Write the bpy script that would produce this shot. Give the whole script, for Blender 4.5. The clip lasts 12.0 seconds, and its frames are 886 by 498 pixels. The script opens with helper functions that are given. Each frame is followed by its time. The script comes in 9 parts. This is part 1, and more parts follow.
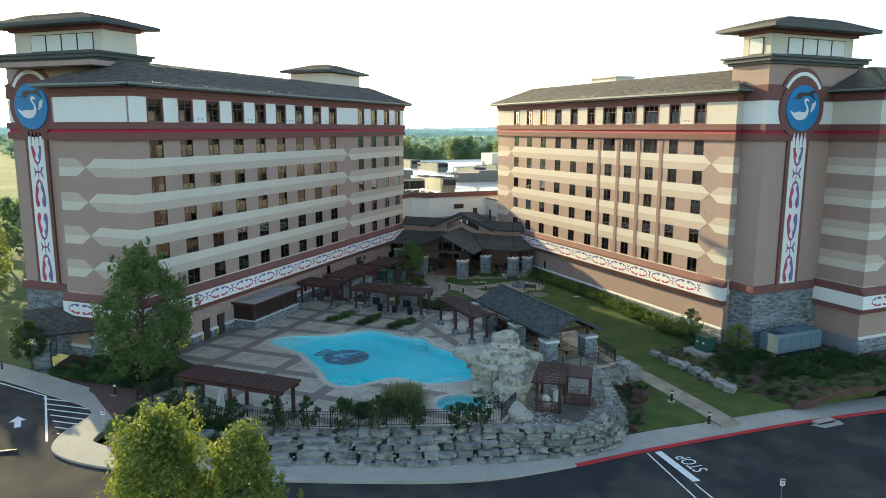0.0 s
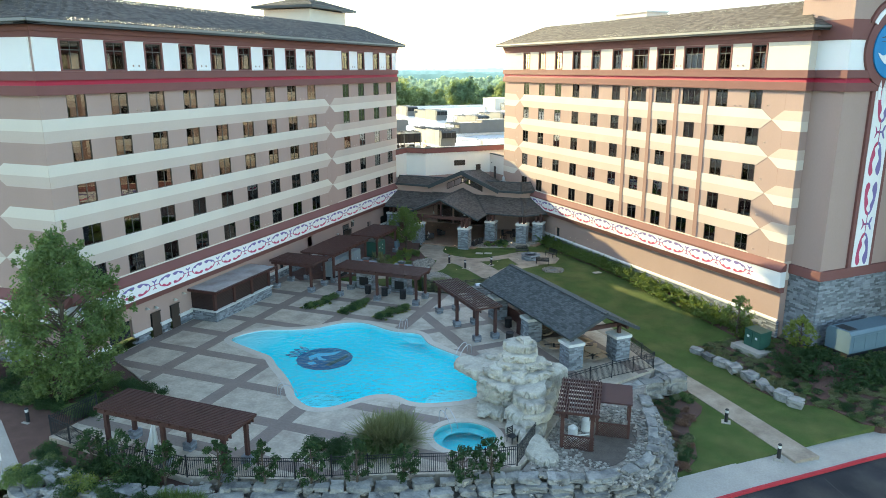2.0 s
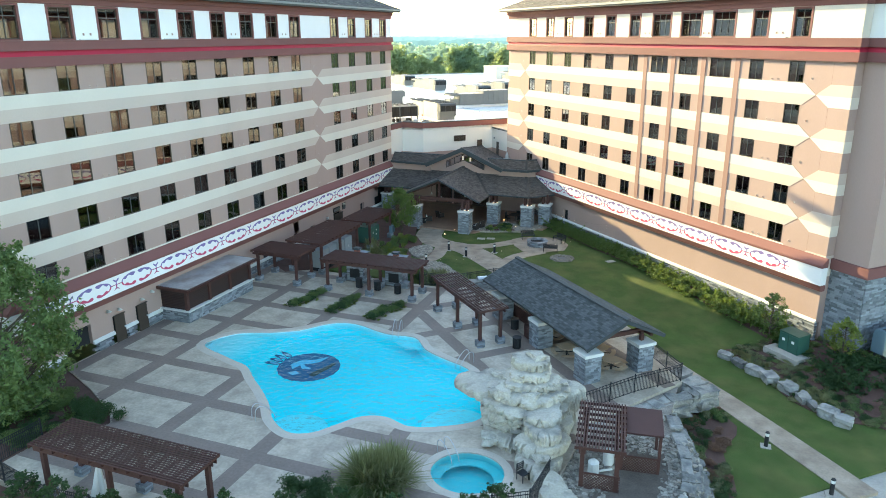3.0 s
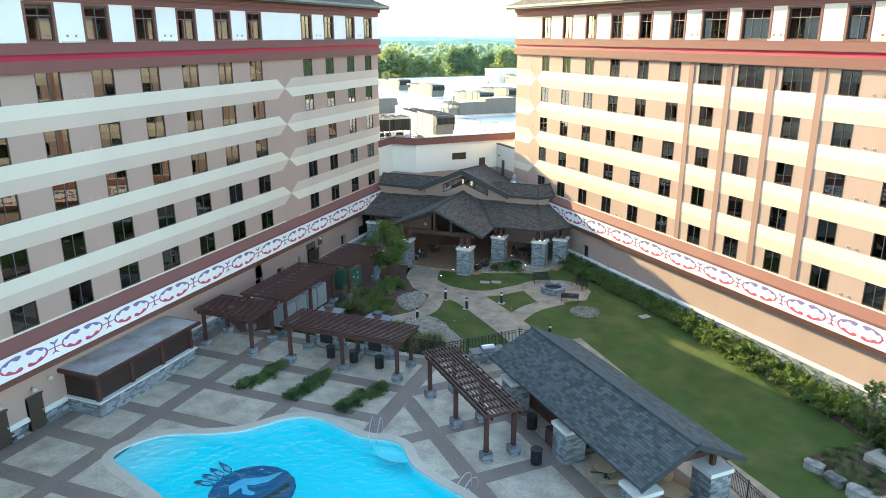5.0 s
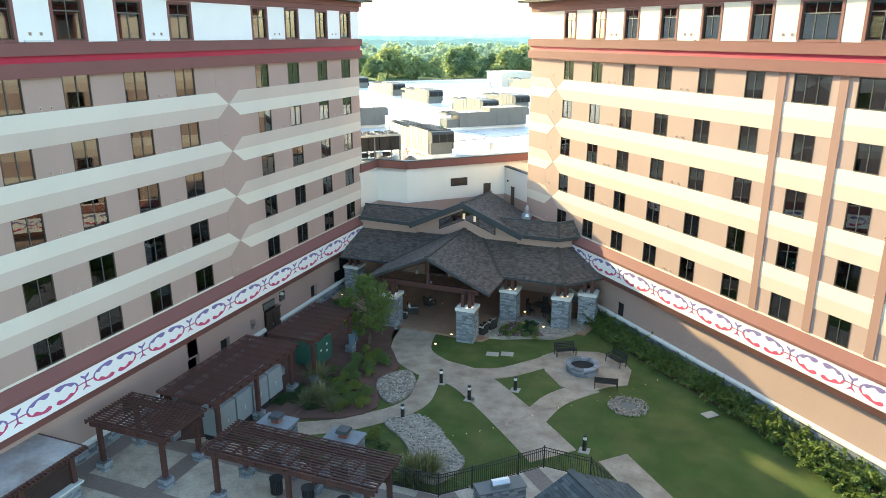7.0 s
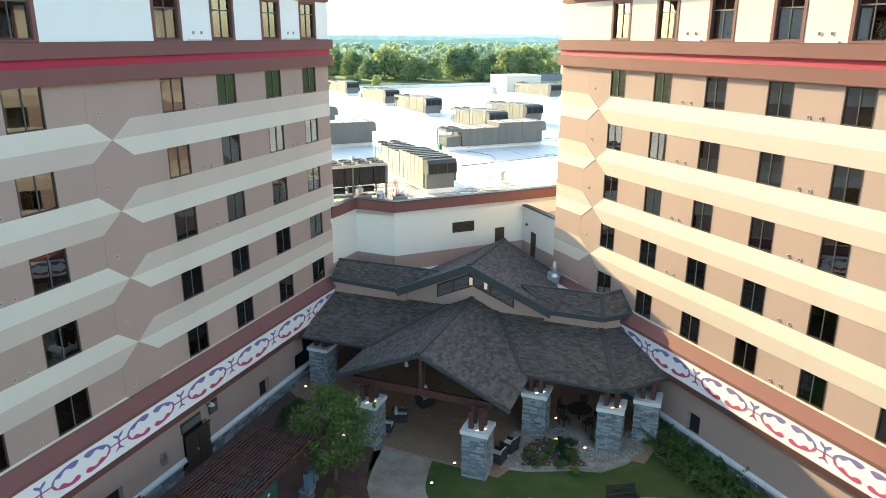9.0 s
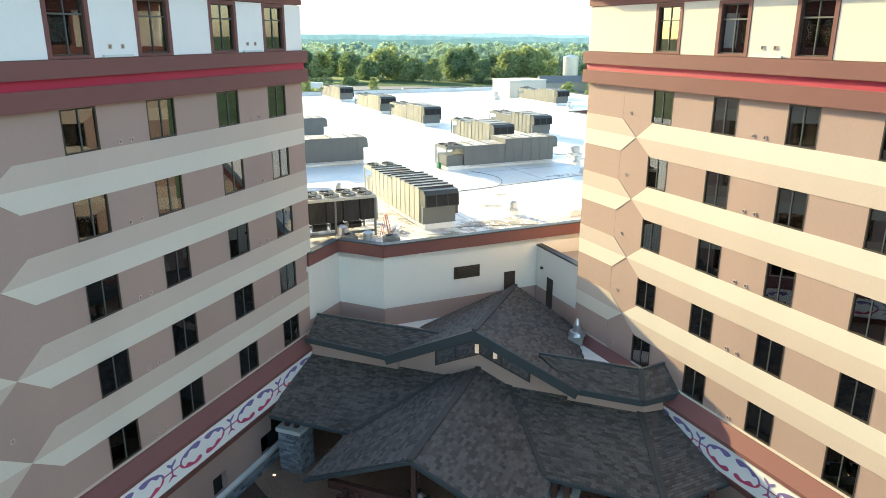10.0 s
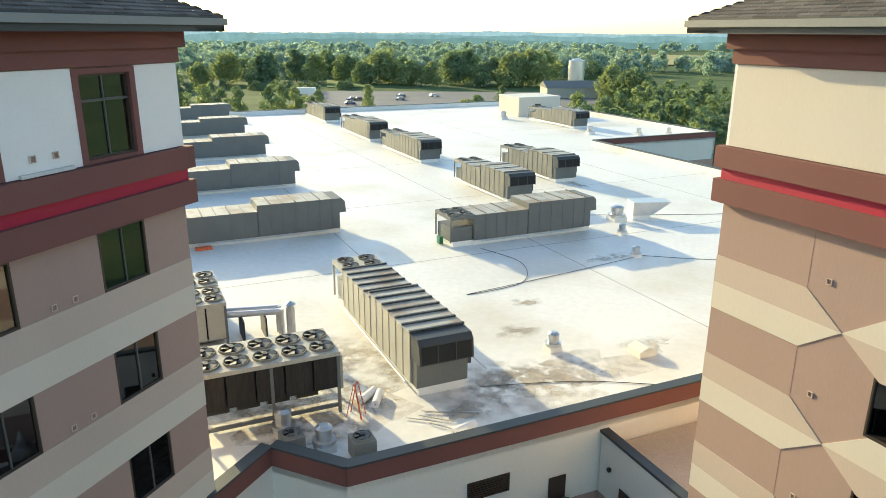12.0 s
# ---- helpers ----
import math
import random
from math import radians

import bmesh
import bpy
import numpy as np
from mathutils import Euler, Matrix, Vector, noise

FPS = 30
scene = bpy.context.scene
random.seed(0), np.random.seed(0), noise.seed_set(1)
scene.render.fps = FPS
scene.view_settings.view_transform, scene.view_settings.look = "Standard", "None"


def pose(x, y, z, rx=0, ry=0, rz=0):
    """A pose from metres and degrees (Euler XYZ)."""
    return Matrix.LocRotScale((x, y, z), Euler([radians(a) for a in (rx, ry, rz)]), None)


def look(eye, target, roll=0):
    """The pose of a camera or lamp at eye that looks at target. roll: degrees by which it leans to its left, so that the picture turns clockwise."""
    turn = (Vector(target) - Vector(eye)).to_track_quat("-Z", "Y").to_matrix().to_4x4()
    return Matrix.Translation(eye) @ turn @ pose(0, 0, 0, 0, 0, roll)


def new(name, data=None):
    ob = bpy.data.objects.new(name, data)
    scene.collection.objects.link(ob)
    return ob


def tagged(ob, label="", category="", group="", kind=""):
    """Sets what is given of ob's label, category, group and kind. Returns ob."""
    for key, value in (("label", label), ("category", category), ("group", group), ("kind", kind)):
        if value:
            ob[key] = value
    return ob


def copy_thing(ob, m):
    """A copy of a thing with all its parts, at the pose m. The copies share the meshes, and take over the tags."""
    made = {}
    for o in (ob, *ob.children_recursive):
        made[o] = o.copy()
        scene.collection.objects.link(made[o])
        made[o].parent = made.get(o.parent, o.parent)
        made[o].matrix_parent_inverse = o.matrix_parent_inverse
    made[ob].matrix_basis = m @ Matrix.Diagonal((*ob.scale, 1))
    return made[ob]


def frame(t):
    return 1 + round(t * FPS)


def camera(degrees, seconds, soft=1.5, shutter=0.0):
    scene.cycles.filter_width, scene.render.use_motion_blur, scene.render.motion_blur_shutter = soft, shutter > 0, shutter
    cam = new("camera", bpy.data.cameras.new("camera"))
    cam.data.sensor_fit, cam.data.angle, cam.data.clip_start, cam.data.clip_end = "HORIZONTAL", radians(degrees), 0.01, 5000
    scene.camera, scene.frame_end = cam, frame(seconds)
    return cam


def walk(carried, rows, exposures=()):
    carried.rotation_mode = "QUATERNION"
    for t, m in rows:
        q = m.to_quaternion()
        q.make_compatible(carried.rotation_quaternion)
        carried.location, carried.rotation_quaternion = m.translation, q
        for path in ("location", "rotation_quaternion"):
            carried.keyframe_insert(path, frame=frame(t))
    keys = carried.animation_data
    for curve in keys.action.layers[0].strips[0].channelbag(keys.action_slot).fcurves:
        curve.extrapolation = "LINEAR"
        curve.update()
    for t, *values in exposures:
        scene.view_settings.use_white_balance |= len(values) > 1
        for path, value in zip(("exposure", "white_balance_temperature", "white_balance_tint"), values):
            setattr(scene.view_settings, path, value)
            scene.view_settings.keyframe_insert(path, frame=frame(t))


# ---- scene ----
cam = camera(63.8, 12.0, 0.9)
METRES, EYE, TILT, LEAN, TURN = 97.0, 21.4, -0.8, 0.0, 21.1
ROWS = [
    (0.0, 0.0, 0.0, 0.0, 0.02, -8.83, -0.13),
    (0.5, 0.0003, 0.0335, 0.0027, 0.02, -8.95, -0.09),
    (1.0, 0.0005, 0.0678, 0.0042, 0.02, -10.33, -0.04),
    (1.5, 0.0009, 0.1031, 0.0062, 0.0, -11.87, 0.03),
    (2.0, 0.0013, 0.1389, 0.008, -0.02, -13.39, 0.07),
    (2.5, 0.0017, 0.1753, 0.0091, -0.05, -14.88, 0.14),
    (3.0, 0.0018, 0.2123, 0.0107, -0.1, -15.94, 0.15),
    (5.0, 0.0055, 0.3622, 0.0141, -0.14, -15.94, 0.08),
    (5.5, 0.0064, 0.4017, 0.0147, -0.14, -15.95, 0.04),
    (6.0, 0.0078, 0.4425, 0.0149, -0.11, -15.94, 0.02),
    (6.5, 0.0085, 0.4842, 0.0153, -0.14, -15.96, -0.03),
    (7.0, 0.0087, 0.5268, 0.016, -0.17, -15.97, -0.05),
    (9.0, 0.0087, 0.7052, 0.018, -0.27, -15.98, -0.11),
    (9.5, 0.0089, 0.7515, 0.0202, -0.3, -16.01, -0.12),
    (10.0, 0.0089, 0.799, 0.0249, -0.32, -16.03, -0.17),
    (10.5, 0.0083, 0.8473, 0.0304, -0.35, -16.06, -0.19),
    (11.0, 0.0077, 0.8968, 0.0366, -0.37, -16.1, -0.25),
    (11.5, 0.007, 0.9467, 0.0437, -0.42, -16.15, -0.24),
    (12.0, 0.0069, 0.9976, 0.0503, -0.44, -16.2, -0.22),
]
EXPOSURES = [(0.0, 1.5, 6650, 3), (1.0, 1.8, 6650, 3), (2.5, 2.4, 6650, 3), (3.2, 2.48, 6650, 3), (5.5, 2.5, 6650, 3), (7.0, 2.43, 6650, 3), (9.5, 2.05, 6600, 3), (10.5, 1.8, 6550, 3), (11.0, 1.73, 6550, 3), (11.5, 1.75, 6500, 3), (12.0, 1.25, 6600, 3)]
walk(cam, [(t, pose(0, 0, EYE, TILT, LEAN, TURN) @ pose(METRES * x, METRES * y, METRES * z, 90 + pitch, roll, yaw)) for t, x, y, z, yaw, pitch, roll in ROWS], EXPOSURES)

# ---- world, sun, exposure ----
SUN_DIR = Vector((-0.857, 0.515, 0.284)).normalized()
world = bpy.data.worlds.new("sky")
scene.world = world
world.use_nodes = True
wn = world.node_tree
sky = wn.nodes.new("ShaderNodeTexSky")
sky.sky_type = "NISHITA"
sky.sun_disc = False
sky.sun_elevation = math.asin(SUN_DIR.z)
sky.sun_rotation = math.atan2(SUN_DIR.x, SUN_DIR.y)
sky.air_density, sky.dust_density, sky.ozone_density = 1.0, 0.75, 1.3
wn.links.new(sky.outputs[0], wn.nodes["Background"].inputs[0])
wn.nodes["Background"].inputs[1].default_value = 0.15
sun = new("sun", bpy.data.lights.new("sun", "SUN"))
sun.data.energy, sun.data.angle, sun.data.color = 3.5, radians(0.6), (1.0, 0.82, 0.46)
sun.matrix_world = look((-80, 60, 60), Vector((-80, 60, 60)) - SUN_DIR)


# ---- materials ----
def mat(name, col, rough=0.75, var=0.14, scale=0.6, fine=18.0, bump=0.12, metal=0.0, spec=0.35, rnd=0.0, island=0.0, tint=None, streak=False, ramp_at=(0.42, 0.62)):
    m = bpy.data.materials.new(name)
    m.use_nodes = True
    nt = m.node_tree
    p = nt.nodes["Principled BSDF"]
    p.inputs["Roughness"].default_value = rough
    p.inputs["Metallic"].default_value = metal
    p.inputs["Specular IOR Level"].default_value = spec
    geo = nt.nodes.new("ShaderNodeNewGeometry")
    vec = geo.outputs["Position"]
    if streak:
        mp = nt.nodes.new("ShaderNodeMapping")
        mp.inputs["Scale"].default_value = (1, 1, 0.12)
        nt.links.new(vec, mp.inputs["Vector"])
        vec = mp.outputs[0]

    def noise_tex(s, detail):
        n = nt.nodes.new("ShaderNodeTexNoise")
        n.inputs["Scale"].default_value = s
        n.inputs["Detail"].default_value = detail
        nt.links.new(vec, n.inputs["Vector"])
        return n.outputs["Fac"]

    a, b = noise_tex(scale, 4), noise_tex(fine, 3)

    def math_node(op, x, y):
        n = nt.nodes.new("ShaderNodeMath")
        n.operation = op
        for i, v in enumerate((x, y)):
            if isinstance(v, (int, float)):
                n.inputs[i].default_value = v
            else:
                nt.links.new(v, n.inputs[i])
        return n.outputs[0]

    val = math_node("ADD", math_node("MULTIPLY", math_node("SUBTRACT", a, 0.5), 2.6 * var), math_node("MULTIPLY", math_node("SUBTRACT", b, 0.5), 2.6 * var))
    if rnd:
        info = nt.nodes.new("ShaderNodeObjectInfo")
        val = math_node("ADD", val, math_node("MULTIPLY", math_node("SUBTRACT", info.outputs["Random"], 0.5), rnd))
    if island:
        val = math_node("ADD", val, math_node("MULTIPLY", math_node("SUBTRACT", geo.outputs["Random Per Island"], 0.5), island))
    hsv = nt.nodes.new("ShaderNodeHueSaturation")
    nt.links.new(math_node("ADD", val, 1.0), hsv.inputs["Value"])
    if tint:
        mix = nt.nodes.new("ShaderNodeMix")
        mix.data_type = "RGBA"
        mix.inputs["A"].default_value = (*col, 1)
        mix.inputs["B"].default_value = (*tint, 1)
        ramp = nt.nodes.new("ShaderNodeValToRGB")
        ramp.color_ramp.elements[0].position, ramp.color_ramp.elements[1].position = ramp_at
        if island:
            nt.links.new(geo.outputs["Random Per Island"], ramp.inputs[0])
        else:
            nt.links.new(noise_tex(scale * 0.7 + 0.05, 5), ramp.inputs[0])
        nt.links.new(ramp.outputs[0], mix.inputs["Factor"])
        nt.links.new(mix.outputs["Result"], hsv.inputs["Color"])
    else:
        hsv.inputs["Color"].default_value = (*col, 1)
    nt.links.new(hsv.outputs[0], p.inputs["Base Color"])
    if bump:
        bn = nt.nodes.new("ShaderNodeBump")
        bn.inputs["Strength"].default_value = bump
        bn.inputs["Distance"].default_value = 0.03
        nt.links.new(b, bn.inputs["Height"])
        nt.links.new(bn.outputs[0], p.inputs["Normal"])
    return m


def leaf_mat(name, col, tint, rough=0.55, spec=0.3):
    m = mat(name, col, rough, 0.12, 0.25, 3.0, 0, spec=spec, island=0.5, tint=tint)
    nt = m.node_tree
    p = nt.nodes["Principled BSDF"]
    tr = nt.nodes.new("ShaderNodeBsdfTranslucent")
    tr.inputs[0].default_value = (min(1, tint[0] * 1.8), min(1, tint[1] * 1.7), tint[2], 1)
    mx = nt.nodes.new("ShaderNodeMixShader")
    mx.inputs[0].default_value = 0.35
    nt.links.new(p.outputs[0], mx.inputs[1])
    nt.links.new(tr.outputs[0], mx.inputs[2])
    nt.links.new(mx.outputs[0], nt.nodes["Material Output"].inputs[0])
    return m


BROWN = mat("stucco_brown", (0.385, 0.268, 0.226), 0.88, 0.07, 0.35, 40, 0.08, streak=True)
TAN = mat("stucco_tan", (0.535, 0.43, 0.358), 0.88, 0.06, 0.35, 40, 0.08, streak=True)
CREAM = mat("stucco_cream", (0.645, 0.575, 0.485), 0.88, 0.05, 0.35, 40, 0.08, streak=True)
PALEWALL = mat("stucco_ivory", (0.70, 0.665, 0.61), 0.88, 0.07, 0.35, 40, 0.08, streak=True)
MAROON = mat("maroon_trim", (0.19, 0.078, 0.068), 0.8, 0.08, 0.5, 30, 0.06)
PILASTER = mat("pilaster_paint", (0.30, 0.175, 0.14), 0.85, 0.06, 0.5, 30, 0.06)
RED = mat("red_trim", (0.38, 0.018, 0.05), 0.6, 0.05)
WHITE = mat("white_panel", (0.80, 0.775, 0.745), 0.75, 0.04, 0.5, 20, 0.04)
PURPLE = mat("purple_paint", (0.20, 0.15, 0.33), 0.7, 0.06)
PINK = mat("crimson_paint", (0.50, 0.07, 0.14), 0.7, 0.06)
BRONZE = mat("bronze_frame", (0.055, 0.04, 0.03), 0.45, 0.1)
SHINGLE = mat("shingle", (0.100, 0.086, 0.077), 0.92, 0.12, 0.8, 9, 0.4, island=0.75)
SHINGLE_BLUE = mat("shingle_grey", (0.070, 0.077, 0.077), 0.92, 0.10, 0.8, 9, 0.3, island=0.75)
FASCIA = mat("dark_fascia", (0.048, 0.056, 0.06), 0.5, 0.08)
GUTTER = mat("grey_gutter", (0.22, 0.22, 0.21), 0.5, 0.08)
WOOD = mat("stained_timber", (0.072, 0.031, 0.025), 0.6, 0.25, 2.0, 25, 0.2)
STONE = mat("ledgestone", (0.20, 0.215, 0.23), 0.85, 0.15, 1.5, 20, 0.4, island=0.9)
CAP = mat("limestone_cap", (0.62, 0.61, 0.57), 0.8, 0.08, 1.5, 20, 0.1)
LIME = mat("limestone_block", (0.265, 0.252, 0.225), 0.88, 0.26, 1.6, 9, 0.7, rnd=0.5, tint=(0.14, 0.138, 0.132), ramp_at=(0.48, 0.64))
RUBBLE = mat("pale_rubble", (0.30, 0.27, 0.225), 0.85, 0.3, 2.0, 11, 0.8, island=0.9)
ROCK = mat("sculpted_rock", (0.43, 0.395, 0.325), 0.85, 0.2, 1.1, 9, 1.0, rnd=0.2, tint=(0.235, 0.22, 0.19), ramp_at=(0.52, 0.68))
DECK = mat("stamped_concrete", (0.47, 0.40, 0.31), 0.5, 0.24, 0.9, 5, 0.25, tint=(0.31, 0.25, 0.19), ramp_at=(0.42, 0.72))
BAND = mat("dark_concrete_band", (0.215, 0.165, 0.135), 0.6, 0.2, 0.6, 6, 0.2)
COPING = mat("pool_coping", (0.50, 0.44, 0.36), 0.6, 0.12, 1.0, 10, 0.1)
CONCRETE = mat("concrete", (0.36, 0.33, 0.285), 0.85, 0.18, 0.5, 9, 0.12)
PATH = mat("tan_stamped_path", (0.35, 0.285, 0.215), 0.75, 0.24, 1.0, 6, 0.3, tint=(0.25, 0.195, 0.145), ramp_at=(0.42, 0.66))
ASPHALT = mat("asphalt", (0.034, 0.034, 0.036), 0.95, 0.35, 0.35, 20, 0.25, spec=0.15, tint=(0.058, 0.054, 0.05), ramp_at=(0.45, 0.6))
ROADPAINT = mat("road_paint", (0.72, 0.72, 0.70), 0.8, 0.2, 2, 14, 0.05)
KERB_RED = mat("red_kerb", (0.42, 0.03, 0.04), 0.75, 0.2, 1.5, 12, 0.1)
GRASS = mat("lawn_grass", (0.062, 0.094, 0.024), 0.95, 0.26, 0.6, 18, 1.0, tint=(0.098, 0.112, 0.036), ramp_at=(0.40, 0.68), spec=0.15)
MULCH = mat("bark_mulch", (0.105, 0.058, 0.045), 0.95, 0.35, 1.2, 22, 0.7)
GRAVEL = mat("river_gravel", (0.25, 0.215, 0.175), 0.85, 0.45, 2.0, 11, 1.0, island=0.9)
SOIL = mat("ground_cover", (0.068, 0.108, 0.045), 0.95, 0.35, 0.03, 0.7, 0.3, tint=(0.115, 0.15, 0.062), spec=0.1)
ROOFWHITE = mat("white_membrane", (0.75, 0.73, 0.69), 0.5, 0.09, 0.12, 2.5, 0.06, tint=(0.60, 0.55, 0.46), ramp_at=(0.52, 0.78))
IRON = mat("black_iron", (0.02, 0.02, 0.022), 0.5, 0.1)
STEEL = mat("galvanised_steel", (0.55, 0.55, 0.55), 0.35, 0.12, 2, 20, 0.05, metal=0.85)
UNIT = mat("unit_grey_paint", (0.135, 0.14, 0.135), 0.55, 0.12, 0.8, 12, 0.04)
UNITMID = mat("unit_olive_paint", (0.19, 0.185, 0.16), 0.55, 0.14, 0.8, 12, 0.04)
UNITTAN = mat("unit_tan_paint", (0.42, 0.40, 0.335), 0.55, 0.12, 0.8, 12, 0.04)
BARK = mat("bark", (0.10, 0.075, 0.055), 0.95, 0.3, 3, 25, 0.6)
LEAF = leaf_mat("leaf_oak", (0.080, 0.135, 0.045), (0.125, 0.18, 0.064))
LEAF_Y = leaf_mat("leaf_light", (0.108, 0.152, 0.036), (0.172, 0.212, 0.052))
LEAF_D = leaf_mat("leaf_dark", (0.025, 0.055, 0.02), (0.045, 0.085, 0.03))
LEAF_G = leaf_mat("leaf_grey", (0.12, 0.14, 0.07), (0.20, 0.21, 0.12))
LEAF_P = leaf_mat("leaf_rust", (0.13, 0.085, 0.06), (0.19, 0.11, 0.085))
LEAF_J = leaf_mat("leaf_juniper", (0.07, 0.118, 0.034), (0.11, 0.16, 0.045))


def plaster(name, shallow, deep, depth):
    """Pool plaster with the water's absorption painted in: its tint deepens with depth."""
    m = mat(name, deep, 0.4, 0.05, 0.5, 4, 0)
    nt = m.node_tree
    geo, sep, rng, mix = (nt.nodes.new("ShaderNode" + k) for k in ("NewGeometry", "SeparateXYZ", "MapRange", "Mix"))
    mix.data_type = "RGBA"
    nt.links.new(geo.outputs["Position"], sep.inputs[0])
    nt.links.new(sep.outputs["Z"], rng.inputs["Value"])
    rng.inputs["From Min"].default_value, rng.inputs["From Max"].default_value = -depth, -0.15
    mix.inputs["A"].default_value, mix.inputs["B"].default_value = (*deep, 1), (*shallow, 1)
    nt.links.new(rng.outputs[0], mix.inputs["Factor"])
    nt.links.new(mix.outputs["Result"], nt.nodes["Principled BSDF"].inputs["Base Color"])
    return m


WATERTILE = plaster("pool_plaster", (0.70, 0.90, 0.90), (0.0, 0.94, 0.98), 0.62)
SPATILE = plaster("spa_plaster", (0.42, 0.74, 0.72), (0.12, 0.70, 0.74), 0.6)
DARKBLUE = mat("pool_mosaic", (0.02, 0.10, 0.24), 0.4, 0.1)
PALEBLUE = mat("pool_mosaic_pale", (0.25, 0.60, 0.78), 0.4, 0.1)
# near-black: darkness painted into openings and hollows, also used for black parts
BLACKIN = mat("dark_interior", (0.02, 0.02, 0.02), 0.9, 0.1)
CURTAIN = mat("curtain_cloth", (0.15, 0.142, 0.105), 0.9, 0.15, 1, 12, 0.1, rnd=0.7)
ROOFDUST = mat("dusty_metal_roof", (0.37, 0.37, 0.37), 0.35, 0.2, 0.8, 4, 0.08, metal=0.2, tint=(0.24, 0.21, 0.19), ramp_at=(0.45, 0.7))
LANTERN = mat("obscured_glass", (0.62, 0.63, 0.62), 0.25, 0.05)
SIGNBLUE = mat("medallion_blue", (0.012, 0.20, 0.44), 0.5, 0.06)


LAMP_PANE = bpy.data.materials.new("lamplit_pane")
LAMP_PANE.use_nodes = True
LAMP_PANE.node_tree.nodes["Principled BSDF"].inputs["Emission Color"].default_value = (1.0, 0.55, 0.16, 1)
LAMP_PANE.node_tree.nodes["Principled BSDF"].inputs["Emission Strength"].default_value = 0.09


def glass(name, tint, gloss, rough=0.02, wave=0.0):
    m = bpy.data.materials.new(name)
    m.use_nodes = True
    nt = m.node_tree
    nt.nodes.remove(nt.nodes["Principled BSDF"])
    tr, gl = nt.nodes.new("ShaderNodeBsdfTransparent"), nt.nodes.new("ShaderNodeBsdfGlossy")
    tr.inputs[0].default_value = (*tint, 1)
    gl.inputs["Roughness"].default_value = rough
    fr, mx = nt.nodes.new("ShaderNodeFresnel"), nt.nodes.new("ShaderNodeMixShader")
    fr.inputs["IOR"].default_value = gloss
    nt.links.new(fr.outputs[0], mx.inputs[0])
    nt.links.new(tr.outputs[0], mx.inputs[1])
    nt.links.new(gl.outputs[0], mx.inputs[2])
    nt.links.new(mx.outputs[0], nt.nodes["Material Output"].inputs[0])
    if wave:
        bn, nz = nt.nodes.new("ShaderNodeBump"), nt.nodes.new("ShaderNodeTexNoise")
        geo = nt.nodes.new("ShaderNodeNewGeometry")
        nz.inputs["Scale"].default_value, nz.inputs["Detail"].default_value = 2.2, 4
        nt.links.new(geo.outputs["Position"], nz.inputs["Vector"])
        nt.links.new(nz.outputs["Fac"], bn.inputs["Height"])
        bn.inputs["Strength"].default_value, bn.inputs["Distance"].default_value = wave, 0.3
        nt.links.new(bn.outputs[0], gl.inputs["Normal"])
        nt.links.new(bn.outputs[0], fr.inputs["Normal"])
    return m


GLASS = glass("tinted_glass", (0.62, 0.58, 0.50), 2.8)
WATER = glass("pool_water", (0.60, 1.0, 1.0), 1.24, 0.02, 1.0)


